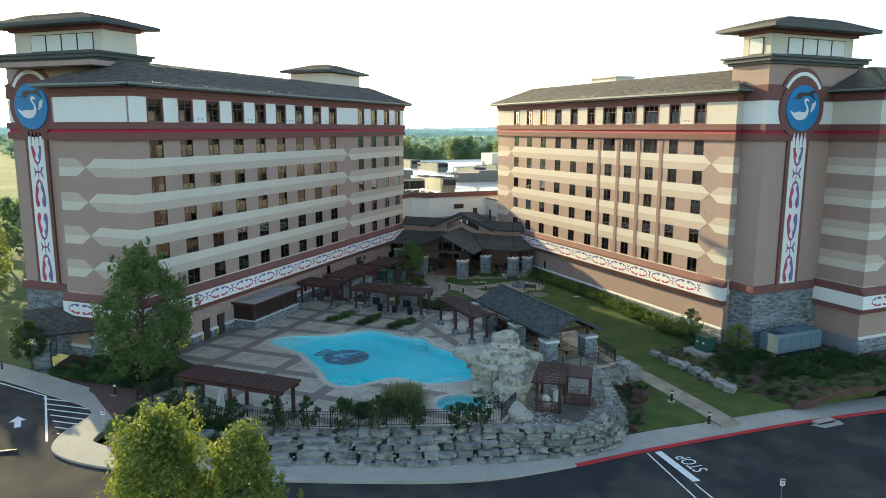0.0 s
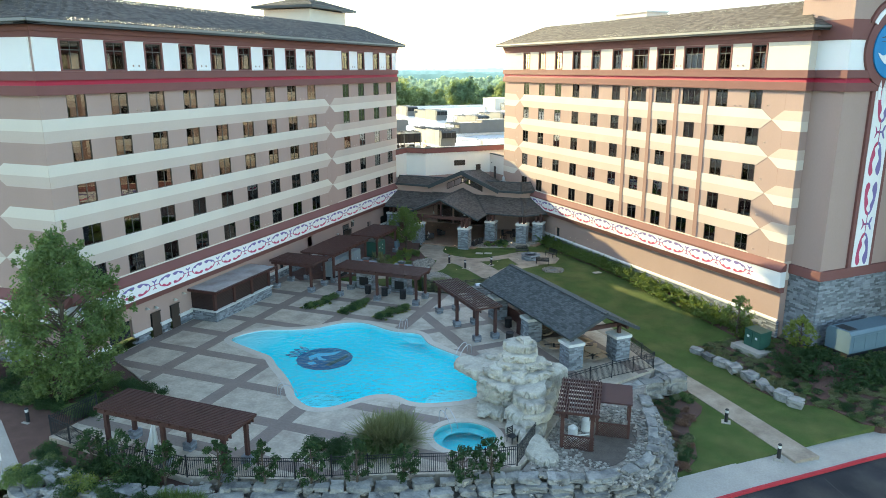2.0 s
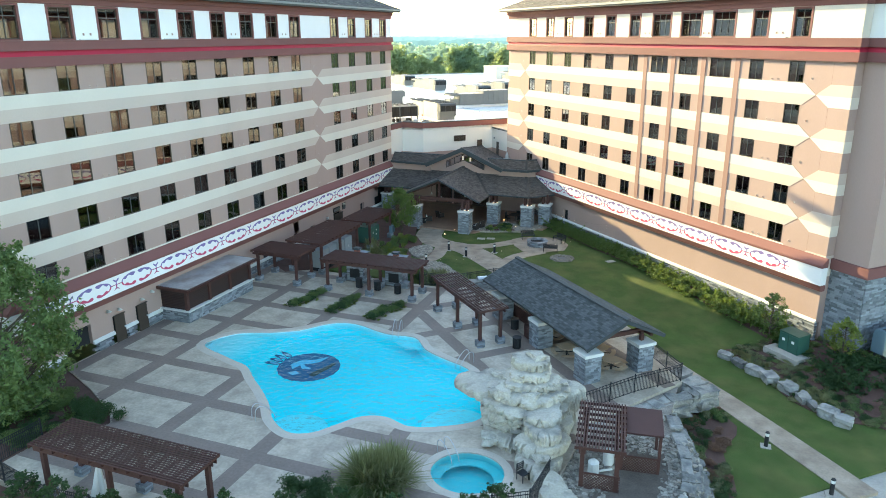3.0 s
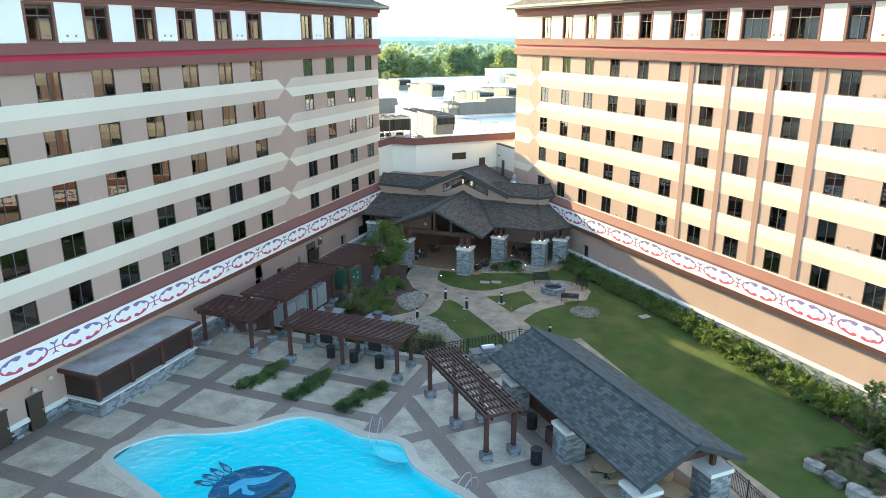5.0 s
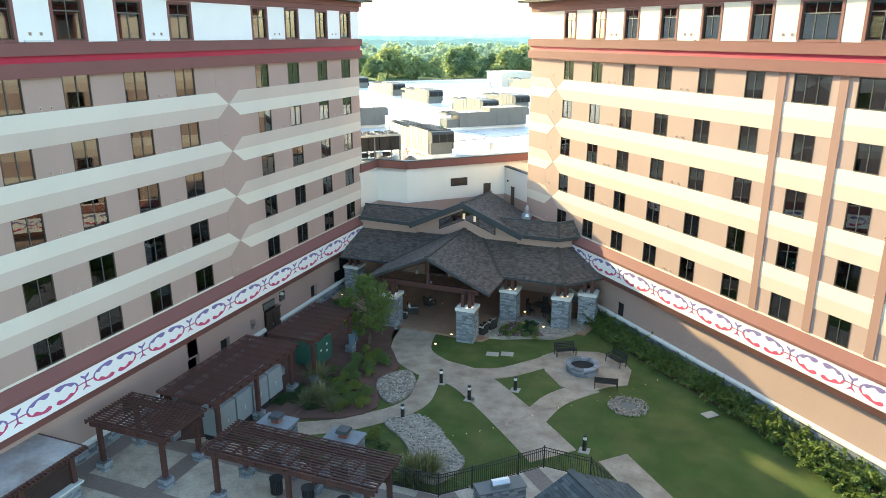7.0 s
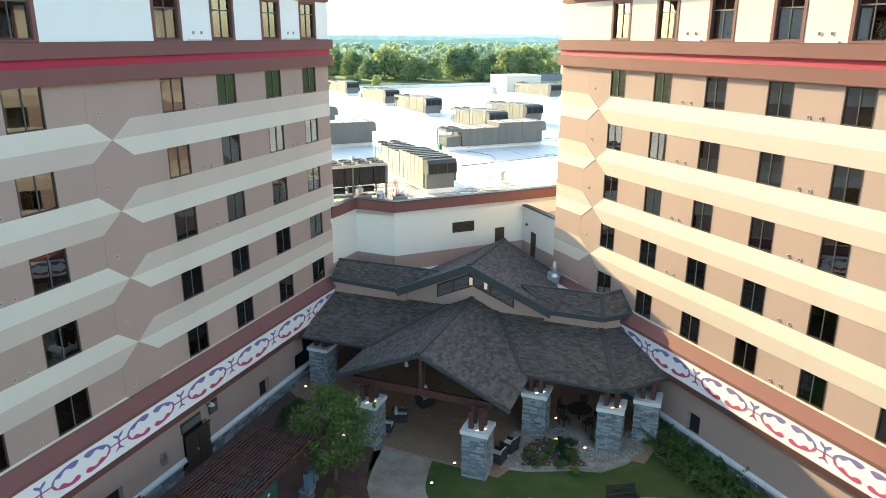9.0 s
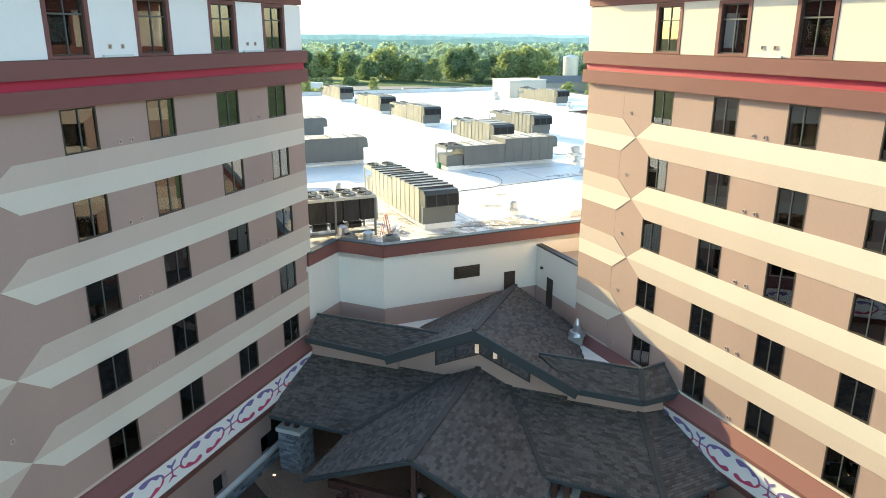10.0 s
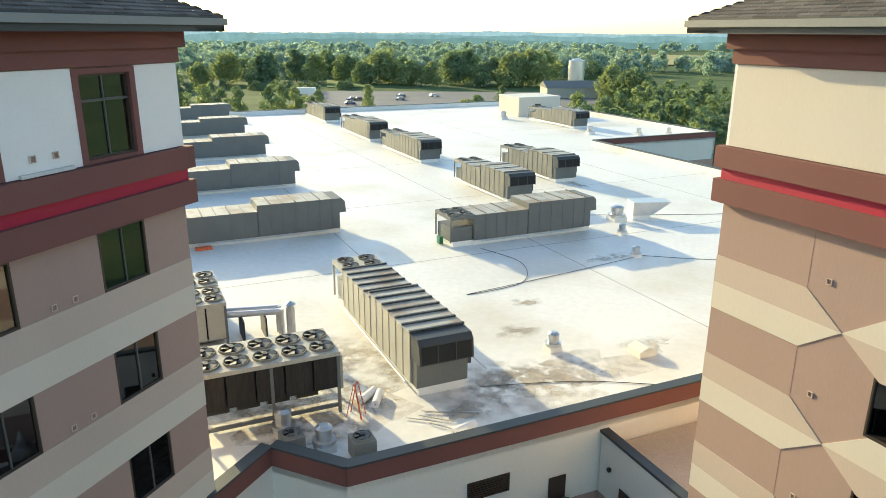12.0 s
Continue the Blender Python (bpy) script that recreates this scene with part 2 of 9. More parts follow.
# ---- geometry helpers ----
class Geo:
    """Gathers boxes, prisms and tubes into one mesh."""

    def __init__(self):
        self.v, self.f, self.k = [], [], []

    def add(self, verts, faces, k=0):
        n = len(self.v)
        self.v += [tuple(p) for p in verts]
        self.f += [tuple(n + i for i in f) for f in faces]
        self.k += [k] * len(faces)
        return self

    def box(self, x0, x1, y0, y1, z0, z1, k=0, m=None):
        p = [Vector((x, y, z)) for z in (z0, z1) for y in (y0, y1) for x in (x0, x1)]
        if m:
            p = [m @ q for q in p]
        return self.add(p, [(0, 2, 3, 1), (4, 5, 7, 6), (0, 1, 5, 4), (2, 6, 7, 3), (0, 4, 6, 2), (1, 3, 7, 5)], k)

    def slab(self, c, s, k=0, rz=0.0, j=0.0):
        """A box with its centre, size, turn and corners shifted by up to j."""
        m = Matrix.Translation(c) @ Matrix.Rotation(radians(rz), 4, "Z")
        p = [m @ Vector((s[0] * x + random.uniform(-j, j), s[1] * y + random.uniform(-j, j), s[2] * z + random.uniform(-j, j))) for z in (-0.5, 0.5) for y in (-0.5, 0.5) for x in (-0.5, 0.5)]
        return self.add(p, [(0, 2, 3, 1), (4, 5, 7, 6), (0, 1, 5, 4), (2, 6, 7, 3), (0, 4, 6, 2), (1, 3, 7, 5)], k)

    def prism(self, poly, lo, hi, k=0, fn=None):
        """A polygon raised from lo to hi; fn turns (a, b, h) into a place."""
        fn = fn or (lambda a, b, h: (a, b, h))
        n = len(poly)
        area = sum(poly[i][0] * poly[(i + 1) % n][1] - poly[(i + 1) % n][0] * poly[i][1] for i in range(n))
        if area < 0:
            poly = poly[::-1]
        p = [fn(a, b, lo) for a, b in poly] + [fn(a, b, hi) for a, b in poly]
        return self.add(p, [tuple(range(n))[::-1], tuple(range(n, 2 * n))] + [(i, (i + 1) % n, n + (i + 1) % n, n + i) for i in range(n)], k)

    def tube(self, p, q, r0, r1=None, n=8, k=0):
        p, q = Vector(p), Vector(q)
        r1 = r0 if r1 is None else r1
        w = (q - p).normalized()
        a = w.orthogonal().normalized()
        b = w.cross(a)
        pts = []
        for c, r in ((p, r0), (q, r1)):
            pts += [c + (a * math.cos(6.28318 * i / n) + b * math.sin(6.28318 * i / n)) * r for i in range(n)]
        return self.add(pts, [tuple(range(n))[::-1], tuple(range(n, 2 * n))] + [(i, (i + 1) % n, n + (i + 1) % n, n + i) for i in range(n)], k)

    def bar(self, p, q, w, h, k=0):
        """A square bar from p to q, w wide and h high."""
        p, q = Vector(p), Vector(q)
        d = q - p
        m = Matrix.Translation(p) @ d.to_track_quat("X", "Z").to_matrix().to_4x4()
        return self.box(0, d.length, -w / 2, w / 2, -h / 2, h / 2, k, m)

    def plate(self, pts, t, k=0):
        """A flat polygon of places with thickness t below it."""
        pts = [Vector(p) for p in pts]
        nrm = (pts[1] - pts[0]).cross(pts[2] - pts[0]).normalized()
        if nrm.z < 0:
            pts, nrm = pts[::-1], -nrm
        n = len(pts)
        low = [p - nrm * t for p in pts]
        return self.add(low + pts, [tuple(range(n))[::-1], tuple(range(n, 2 * n))] + [(i, (i + 1) % n, n + (i + 1) % n, n + i) for i in range(n)], k)

    def mesh(self, name, mats):
        me = bpy.data.meshes.new(name)
        me.from_pydata(self.v, [], self.f)
        for m in mats if isinstance(mats, (list, tuple)) else [mats]:
            me.materials.append(m)
        if any(self.k):
            me.polygons.foreach_set("material_index", self.k)
        me.update()
        return me

    def ob(self, name, mats, parent=None, label="", m=None):
        o = new(name, self.mesh(name, mats))
        if parent:
            o.parent = parent
        if m:
            o.matrix_basis = m
        if label:
            o["label"] = label
        return o


def thing(name, m, label, category, group=""):
    o = new(name)
    o.matrix_basis = m
    return tagged(o, label, category, group)


def part(name, mesh, parent, m=None, label=""):
    o = new(name, mesh)
    o.parent = parent
    if m:
        o.matrix_basis = m
    if label:
        o["label"] = label
    return o


def setting(o, label="", category=""):
    return tagged(o, label, category, "", "structure")


def smooth_loop(pts, n=6):
    """A closed curve through the given places."""
    out, c = [], len(pts)
    for i in range(c):
        p0, p1, p2, p3 = (Vector(pts[(i + j - 1) % c]) for j in range(4))
        for s in range(n):
            t = s / n
            out.append(tuple(0.5 * (2 * p1 + (p2 - p0) * t + (2 * p0 - 5 * p1 + 4 * p2 - p3) * t * t + (3 * p1 - p0 - 3 * p2 + p3) * t ** 3)))
    return out


def smooth_line(pts, n=6):
    out, c = [], len(pts)
    for i in range(c - 1):
        p0, p1, p2, p3 = (Vector(pts[min(max(i + j - 1, 0), c - 1)]) for j in range(4))
        for s in range(n):
            t = s / n
            out.append(tuple(0.5 * (2 * p1 + (p2 - p0) * t + (2 * p0 - 5 * p1 + 4 * p2 - p3) * t * t + (3 * p1 - p0 - 3 * p2 + p3) * t ** 3)))
    return out + [tuple(pts[-1])]


def road_z(x, y=0):
    return -0.035 * (min(max(x, -75), 45) + 60)


def lawn_z(x, y):
    s = (x - y) * 0.7071
    k = min(max((s + 78) / 26, 0), 1)
    k = k * k * (3 - 2 * k)
    bank = min(max((x + y - 71.5) / 5.5, 0), 1)
    return -0.12 - 1.76 * k * (1 - 0.62 * bank)


def flat_z(x, y):
    return 0.0


def sheet(name, loops, mats, zfn, lift, depth, label, category, step=0.0):
    """A surface with an outline, holes, a skirt, and heights from zfn."""
    bm = bmesh.new()
    for loop in loops:
        vs = [bm.verts.new((p[0], p[1], 0)) for p in loop]
        for i in range(len(vs)):
            bm.edges.new((vs[i], vs[(i + 1) % len(vs)]))
    bmesh.ops.triangle_fill(bm, edges=bm.edges[:], use_beauty=True, use_dissolve=False, normal=(0, 0, 1))
    if step:
        for _ in range(6):
            long = [e for e in bm.edges if e.calc_length() > step]
            if not long:
                break
            bmesh.ops.subdivide_edges(bm, edges=long, cuts=1)
            bmesh.ops.triangulate(bm, faces=bm.faces[:])
    edge = [e for e in bm.edges if len(e.link_faces) == 1]
    for v in bm.verts:
        v.co.z = zfn(v.co.x, v.co.y) + lift
    if depth:
        made = bmesh.ops.extrude_edge_only(bm, edges=edge)["geom"]
        for g in made:
            if isinstance(g, bmesh.types.BMVert):
                g.co.z -= depth
    bmesh.ops.recalc_face_normals(bm, faces=bm.faces[:])
    me = bpy.data.meshes.new(name)
    bm.to_mesh(me)
    bm.free()
    for f in me.polygons[:1]:
        flip = f.normal.z < 0
    if flip:
        me.flip_normals()
    for m in mats if isinstance(mats, (list, tuple)) else [mats]:
        me.materials.append(m)
    return setting(new(name, me), label, category)


def strip(name, line, a, b, mats, zfn, lift, depth, label, category):
    """A band along a line from a to b metres to its left."""
    def off(d):
        out = []
        for i, p in enumerate(line):
            q0, q1 = Vector(line[max(i - 1, 0)][:2]), Vector(line[min(i + 1, len(line) - 1)][:2])
            t = (q1 - q0).normalized()
            out.append((p[0] - t.y * d, p[1] + t.x * d))
        return out
    return sheet(name, [off(a) + off(b)[::-1]], mats, zfn, lift, depth, label, category)

# ---- hotel wings ----
HEADS = [7.68 + 3.13 * i for i in range(5)]
BANDS = ((20.26, 20.92, 0.26, "m"), (20.92, 21.26, 0.12, "r"), (21.26, 21.86, 0.28, "m"), (24.12, 24.5, 0.16, "m"), (24.5, 24.9, 0.30, "m"))
WH, WHL, TOPH = 1.56, 1.7, 1.98
L_POSE = pose(-48.0, 48.7, 0, 0, 0, 90)
R_POSE = pose(-33.7, 112.28, 0, 0, 0, -45)


def grid_frame(xs, zs, d):
    """One welded frame: every other row and column of the grid is open."""
    nx, nz = len(xs), len(zs)
    at = lambda i, j, k: (i * nz + j) * 2 + k
    v = [(x, y, z) for x in xs for z in zs for y in (-d / 2, d / 2)]
    solid = lambda i, j: 0 <= i < nx - 1 and 0 <= j < nz - 1 and (i % 2 == 0 or j % 2 == 0)
    f = []
    for i in range(nx - 1):
        for j in range(nz - 1):
            if not solid(i, j):
                continue
            f += [(at(i, j, 0), at(i + 1, j, 0), at(i + 1, j + 1, 0), at(i, j + 1, 0)), (at(i, j, 1), at(i, j + 1, 1), at(i + 1, j + 1, 1), at(i + 1, j, 1))]
            for (di, dj), (a, b) in (((-1, 0), ((0, 0), (0, 1))), ((1, 0), ((1, 1), (1, 0))), ((0, -1), ((1, 0), (0, 0))), ((0, 1), ((0, 1), (1, 1)))):
                if not solid(i + di, j + dj):
                    p, q = (i + a[0], j + a[1]), (i + b[0], j + b[1])
                    f.append((at(*p, 0), at(*q, 0), at(*q, 1), at(*p, 1)))
    return Geo().add(v, f)


MULLION = mat("grey_mullion", (0.085, 0.084, 0.077), 0.5, 0.06)


def window_meshes(w, h, bars):
    fw, d = 0.055, 0.09
    xs = [-w / 2, -w / 2 + fw]
    mul = Geo()
    for i in range(1, bars + 1):
        x = -w / 2 + w * i / (bars + 1)
        mul.box(x - 0.018, x + 0.018, -0.03, 0.01, fw, h - fw)
    fr = grid_frame(xs + [w / 2 - fw, w / 2], [0, fw, h - fw, h], d)
    pane = Geo().box(-w / 2 + fw, w / 2 - fw, 0.012, 0.024, fw, h - fw)
    cur = Geo()
    n = 40
    pts = [(-w / 2 + 0.03 + (w - 0.06) * i / n, 0.13 + 0.03 * math.sin(i * 1.9) + 0.015 * math.sin(i * 0.7), 0.03) for i in range(n + 1)]
    cur.add(pts + [(x, y, h - 0.05) for x, y, z in pts], [(i, i + 1, n + 2 + i, n + 1 + i) for i in range(n)])
    # near-black panel painted as the unlit room behind the glass
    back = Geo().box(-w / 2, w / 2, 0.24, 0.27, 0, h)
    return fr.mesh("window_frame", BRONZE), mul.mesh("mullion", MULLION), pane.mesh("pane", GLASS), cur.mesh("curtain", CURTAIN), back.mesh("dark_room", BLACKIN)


WIN = {k: window_meshes(*k) for k in ((1.4, WH, 1), (1.56, WH, 1), (1.72, WHL, 1), (2.35, WH, 2), (1.4, TOPH, 1), (1.56, TOPH, 1), (1.72, TOPH, 1), (2.35, TOPH, 2))}


def put_window(parent, key, u, z, y=0.035, tall=False):
    fr, mul, pane, cur, back = WIN[key]
    o = part("window", fr, parent, pose(u, y, z), "dark bronze-framed hotel window")
    if key[2]:
        part("mullion", mul, o)
    part("pane", pane, o).visible_shadow = False
    part("curtain", cur, o)
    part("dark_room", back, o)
    if tall:
        g = Geo().box(-key[0] / 2 + 0.05, key[0] / 2 - 0.05, -0.04, 0.01, key[1] * 0.69 - 0.03, key[1] * 0.69 + 0.03)
        g.ob("transom", MULLION, o)
        w = key[0] / 2
        grid_frame([-w - 0.18, -w, w, w + 0.18], [-0.09, 0, key[1], key[1] + 0.13], 0.1).ob("casing", MAROON, o, "maroon window casing", pose(0, -0.09, 0))
    return o


def wall_strip(g, a, b, z0, z1, holes, t=0.4):
    """A wall course from a to b with holes left in it."""
    x = a
    for c, w in sorted(holes):
        if c - w / 2 > x:
            g.box(x, c - w / 2, 0, t, z0, z1)
        x = c + w / 2
    if b > x:
        g.box(x, b, 0, t, z0, z1)


def stripe(parent, a, b, z, hexa, hexb, upper, lower):
    """The two painted bands under a row of sills, ending flush or in a point."""
    h, d = 0.82, 1.15
    fn = lambda u, v, k: (u, -k, v)
    top = [(a + (d if hexa else 0), z), (b - (d if hexb else 0), z), (b, z - h), (a, z - h)]
    low = [(a, z - h), (b, z - h), (b - (d if hexb else 0), z - 2 * h), (a + (d if hexa else 0), z - 2 * h)]
    for poly, m in ((top, upper), (low, lower)):
        g = Geo().prism(poly, -0.01, 0.022, fn=fn)
        g.ob("painted_stripe", m, parent)


def motif(parent, u, z, s, half=1.95, ends=(1, -1), buds=True, bold=1.0):
    """One painted scroll: a long oval, purple above and crimson below, open in the middle, with lobed inner edges, and a forked bud half a repeat further on."""
    fn = lambda a, b, k: (u + a * s, -k, z + b * s)
    arms = []
    for sy in (1, -1):
        for sx in ends:
            outer, inner, n = [], [], 26
            reach = math.acos(0.08)
            for i in range(n + 1):
                f = i / n
                a = reach * f
                x, y = 1.54 * math.cos(a), 0.52 * math.sin(a) ** 0.85
                t = 0.05 * bold + 0.22 * bold * f ** 1.3 + 0.075 * math.sin(f * 15.5 + 0.6 * sy) * min(1, 2.2 * f)
                e = t * 0.5 * (1 - math.sqrt(max(0.0, 1 - (max(0.0, f - 0.78) / 0.22) ** 2)))
                y, t = y - e, t - 2 * e
                outer.append((sx * x, sy * y))
                inner.append((sx * (x - 0.10 * (1 - f)), sy * max(y - t, 0.0)))
            arms.append((Geo().prism(outer + inner[::-1], 0.0, 0.012, fn=fn), PURPLE if sy > 0 else PINK))
    bud = lambda sy, w, h: [(half - 0.045, 0), (half - 0.045, sy * 0.2), (half - w * 0.5, sy * 0.24), (half - w, sy * 0.36), (half - w, sy * (h - 0.06)), (half - w * 0.35, sy * (h - 0.14)), (half, sy * 0.3), (half + w * 0.35, sy * (h - 0.14)), (half + w, sy * (h - 0.06)), (half + w, sy * 0.36), (half + w * 0.5, sy * 0.24), (half + 0.045, sy * 0.2), (half + 0.045, 0)]
    o = arms[0][0].ob("scroll_motif", PURPLE, parent, "purple and crimson painted scroll")
    for g, m in arms[1:]:
        g.ob("scroll_arm", m, o)
    if not buds:
        return o
    Geo().prism(bud(1, 0.27, 0.52), 0, 0.011, fn=fn).ob("forked_bud", PURPLE, o)
    Geo().prism(bud(-1, 0.24, 0.46), 0, 0.011, fn=fn).ob("forked_bud", PLUM, o)
    Geo().prism([(1.53, -0.03), (half * 2 - 1.53, -0.03), (half * 2 - 1.53, 0.03), (1.53, 0.03)], 0, 0.009, fn=fn).ob("stem_line", PLUM, o)
    return o


PLUM = mat("plum_paint", (0.36, 0.075, 0.17), 0.7, 0.06)


def art_band(parent, a, b, first, pitch=3.92):
    """The projecting band of painted scrolls over the ground floor, with its maroon ledge."""
    P = 0.6
    g = Geo().prism([(-P, 3.95), (0, 3.95), (0, 5.32), (-P, 5.32)], a, b, fn=lambda y, z, x: (x, y, z))
    g.ob("art_band", WHITE, parent, "white frieze band")
    g = Geo().prism([(-P - 0.06, 5.32), (0, 5.32), (0, 6.0), (-0.12, 6.0), (-P - 0.06, 5.5)], a, b, fn=lambda y, z, x: (x, y, z))
    g.ob("ledge", MAROON, parent)
    g = Geo().prism([(-P - 0.05, 3.95), (-P + 0.2, 3.45), (0, 3.45), (0, 3.95)], a, b, fn=lambda y, z, x: (x, y, z))
    g.ob("lower_lip", MAROON, parent)
    u, base = first, None
    while u < b - 1.6:
        if base is None:
            base = motif(parent, 0, 0, 1.0, pitch / 2)
            base.matrix_basis = pose(u, -P - 0.001, 4.64)
        else:
            o = part("scroll_motif", base.data, parent, pose(u, -P - 0.001, 4.64), "purple and crimson painted scroll")
            for c in base.children:
                part(c.name.split(".")[0], c.data, o)
        u += pitch


def ground_floor(parent, a, b, openings):
    g = Geo()
    wall_strip(g, a, b, 0.75, 3.2, [(c, w) for c, w, z0, z1 in openings])
    g.box(a, b, 0, 0.4, 3.2, 6.1)
    for c, w, z0, z1 in openings:
        if z1 < 3.2:
            g.box(c - w / 2, c + w / 2, 0, 0.4, z1, 3.2)
        if z0 > 0.75:
            g.box(c - w / 2, c + w / 2, 0, 0.4, 0.75, z0)
        # near-black backing painted as the dark inside of the opening
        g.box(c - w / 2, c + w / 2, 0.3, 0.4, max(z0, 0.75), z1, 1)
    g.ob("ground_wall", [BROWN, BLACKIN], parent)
    w = Geo()
    x = a
    gaps = sorted((c - ww / 2, c + ww / 2) for c, ww, z0, z1 in openings if z0 < 0.7)
    for lo, hi in gaps + [(b, b)]:
        if lo > x:
            w.prism([(-0.16, 0.72), (0, 0.72), (0, 0.98), (-0.16, 0.86)], x, lo, fn=lambda y, z, xx: (xx, y, z))
        x = max(x, hi)
    w.ob("sill_band", CAP, parent, "white cast sill band")
    s = Geo()
    z = -1.6
    while z < 0.72:
        h = random.uniform(0.10, 0.17)
        x = a
        while x < b:
            l = random.uniform(0.25, 0.7)
            x1 = min(x + l, b)
            if not any(lo < x1 and hi > x for lo, hi in gaps):
                s.box(x + 0.008, x1 - 0.008, -random.uniform(0.06, 0.12), 0.2, z + 0.008, min(z + h, 0.72))
            x = x1
        z += h
    s.ob("stone_base", STONE, parent, "grey stacked stone base")["kind"] = "stuff"


def mansard(parent, a, b, ends=(0, 0), sides=(0, 0), mat_r=None, z0=24.9, over=1.05, run=4.0, rise=2.3):
    """The sloped shingle roof edge with soffit, fascia and gutter."""
    g = Geo()
    fn = lambda y, z, x: (x, y, z)
    # shingle courses, each a little proud of the one above
    n = 26
    for i in range(n):
        t0, t1 = i / n, (i + 1) / n
        ya, yb = -over + (run + over) * t0, -over + (run + over) * t1
        za, zb = z0 + 0.38 + rise * t0, z0 + 0.38 + rise * t1
        x0, x1 = a + ends[0] * (ya + over) - (over if ends[0] else 0), b - ends[1] * (ya + over) + (over if ends[1] else 0)
        x, off = x0, random.uniform(0, 0.3)
        while x < x1:
            l = min(random.uniform(0.3, 0.6), x1 - x)
            g.add([(x, ya, za + 0.035), (x + l - 0.01, ya, za + 0.035), (x + l - 0.01, yb, zb + 0.005), (x, yb, zb + 0.005), (x, ya, za), (x + l - 0.01, ya, za)],
                  [(0, 1, 2, 3), (4, 5, 1, 0)])
            x += l
    g.ob("shingle_roof", mat_r or SHINGLE, parent, "dark grey shingle roof slope")["kind"] = "stuff"
    # hipped returns, as deep as sides says
    for sgn, xe, deep in ((-1, a, sides[0]), (1, b, sides[1])):
        if not deep:
            continue
        h = Geo()
        for i in range(n):
            t0, t1 = i / n, (i + 1) / n
            xa, xb = (xe + sgn * (over - (run + over) * t) for t in (t0, t1))
            za, zb = z0 + 0.38 + rise * t0, z0 + 0.38 + rise * t1
            y = -over + (run + over) * t0
            while y < deep:
                l = min(random.uniform(0.3, 0.6), deep - y)
                h.add([(xa, y, za + 0.035), (xa, y + l - 0.01, za + 0.035), (xb, y + l - 0.01, zb + 0.005), (xb, y, zb + 0.005), (xa, y, za), (xa, y + l - 0.01, za)], [(0, 1, 2, 3), (4, 5, 1, 0)])
                y += l
        h.ob("hip_slope", mat_r or SHINGLE, parent, "dark grey shingle hip slope")["kind"] = "stuff"
        x0, x1 = sorted((xe + sgn * over, xe + sgn * (over - 0.12)))
        x2, x3 = sorted((xe + sgn * over, xe - sgn * 0.1))
        Geo().box(x0, x1, -over, deep, z0, z0 + 0.38).box(x2, x3, -over, deep, z0 + 0.02, z0 + 0.1).ob("fascia", FASCIA, parent)
        x0, x1 = sorted((xe + sgn * over, xe + sgn * (over + 0.12)))
        Geo().box(x0, x1, -over, deep, z0 + 0.16, z0 + 0.34).ob("gutter", GUTTER, parent)
    a2, b2 = a - (over if ends[0] else 0), b + (over if ends[1] else 0)
    f = Geo().box(a2, b2, -over, -over + 0.12, z0, z0 + 0.38).box(a2, b2, -over + 0.02, 0.1, z0 + 0.02, z0 + 0.1)
    f.ob("fascia", FASCIA, parent)
    Geo().box(a2, b2, -over - 0.12, -over, z0 + 0.16, z0 + 0.34).ob("gutter", GUTTER, parent)
    return g


def hip(parent, name, cx, cy, hx, hy, z0, rise, flat, m):
    """A four-sided hipped roof with a short ridge."""
    g = Geo()
    c = [(cx - hx, cy - hy, z0), (cx + hx, cy - hy, z0), (cx + hx, cy + hy, z0), (cx - hx, cy + hy, z0)]
    rx, ry = hx * flat, hy * flat
    t = [(cx - rx, cy - ry, z0 + rise), (cx + rx, cy - ry, z0 + rise), (cx + rx, cy + ry, z0 + rise), (cx - rx, cy + ry, z0 + rise)]
    n = 10
    for i in range(4):
        for s in range(n):
            p = [Vector(c[i]).lerp(Vector(t[i]), s / n), Vector(c[(i + 1) % 4]).lerp(Vector(t[(i + 1) % 4]), s / n),
                 Vector(c[(i + 1) % 4]).lerp(Vector(t[(i + 1) % 4]), (s + 1) / n), Vector(c[i]).lerp(Vector(t[i]), (s + 1) / n)]
            g.add([p[0] + Vector((0, 0, 0.04)), p[1] + Vector((0, 0, 0.04)), p[2], p[3], p[0], p[1]], [(0, 1, 2, 3), (4, 5, 1, 0)])
    g.add(t, [(0, 1, 2, 3)])
    g.ob(name, m, parent)["kind"] = "stuff"
    f = Geo().box(cx - hx, cx + hx, cy - hy, cy + hy, z0 - 0.3, z0)
    f.ob("fascia", FASCIA, parent)


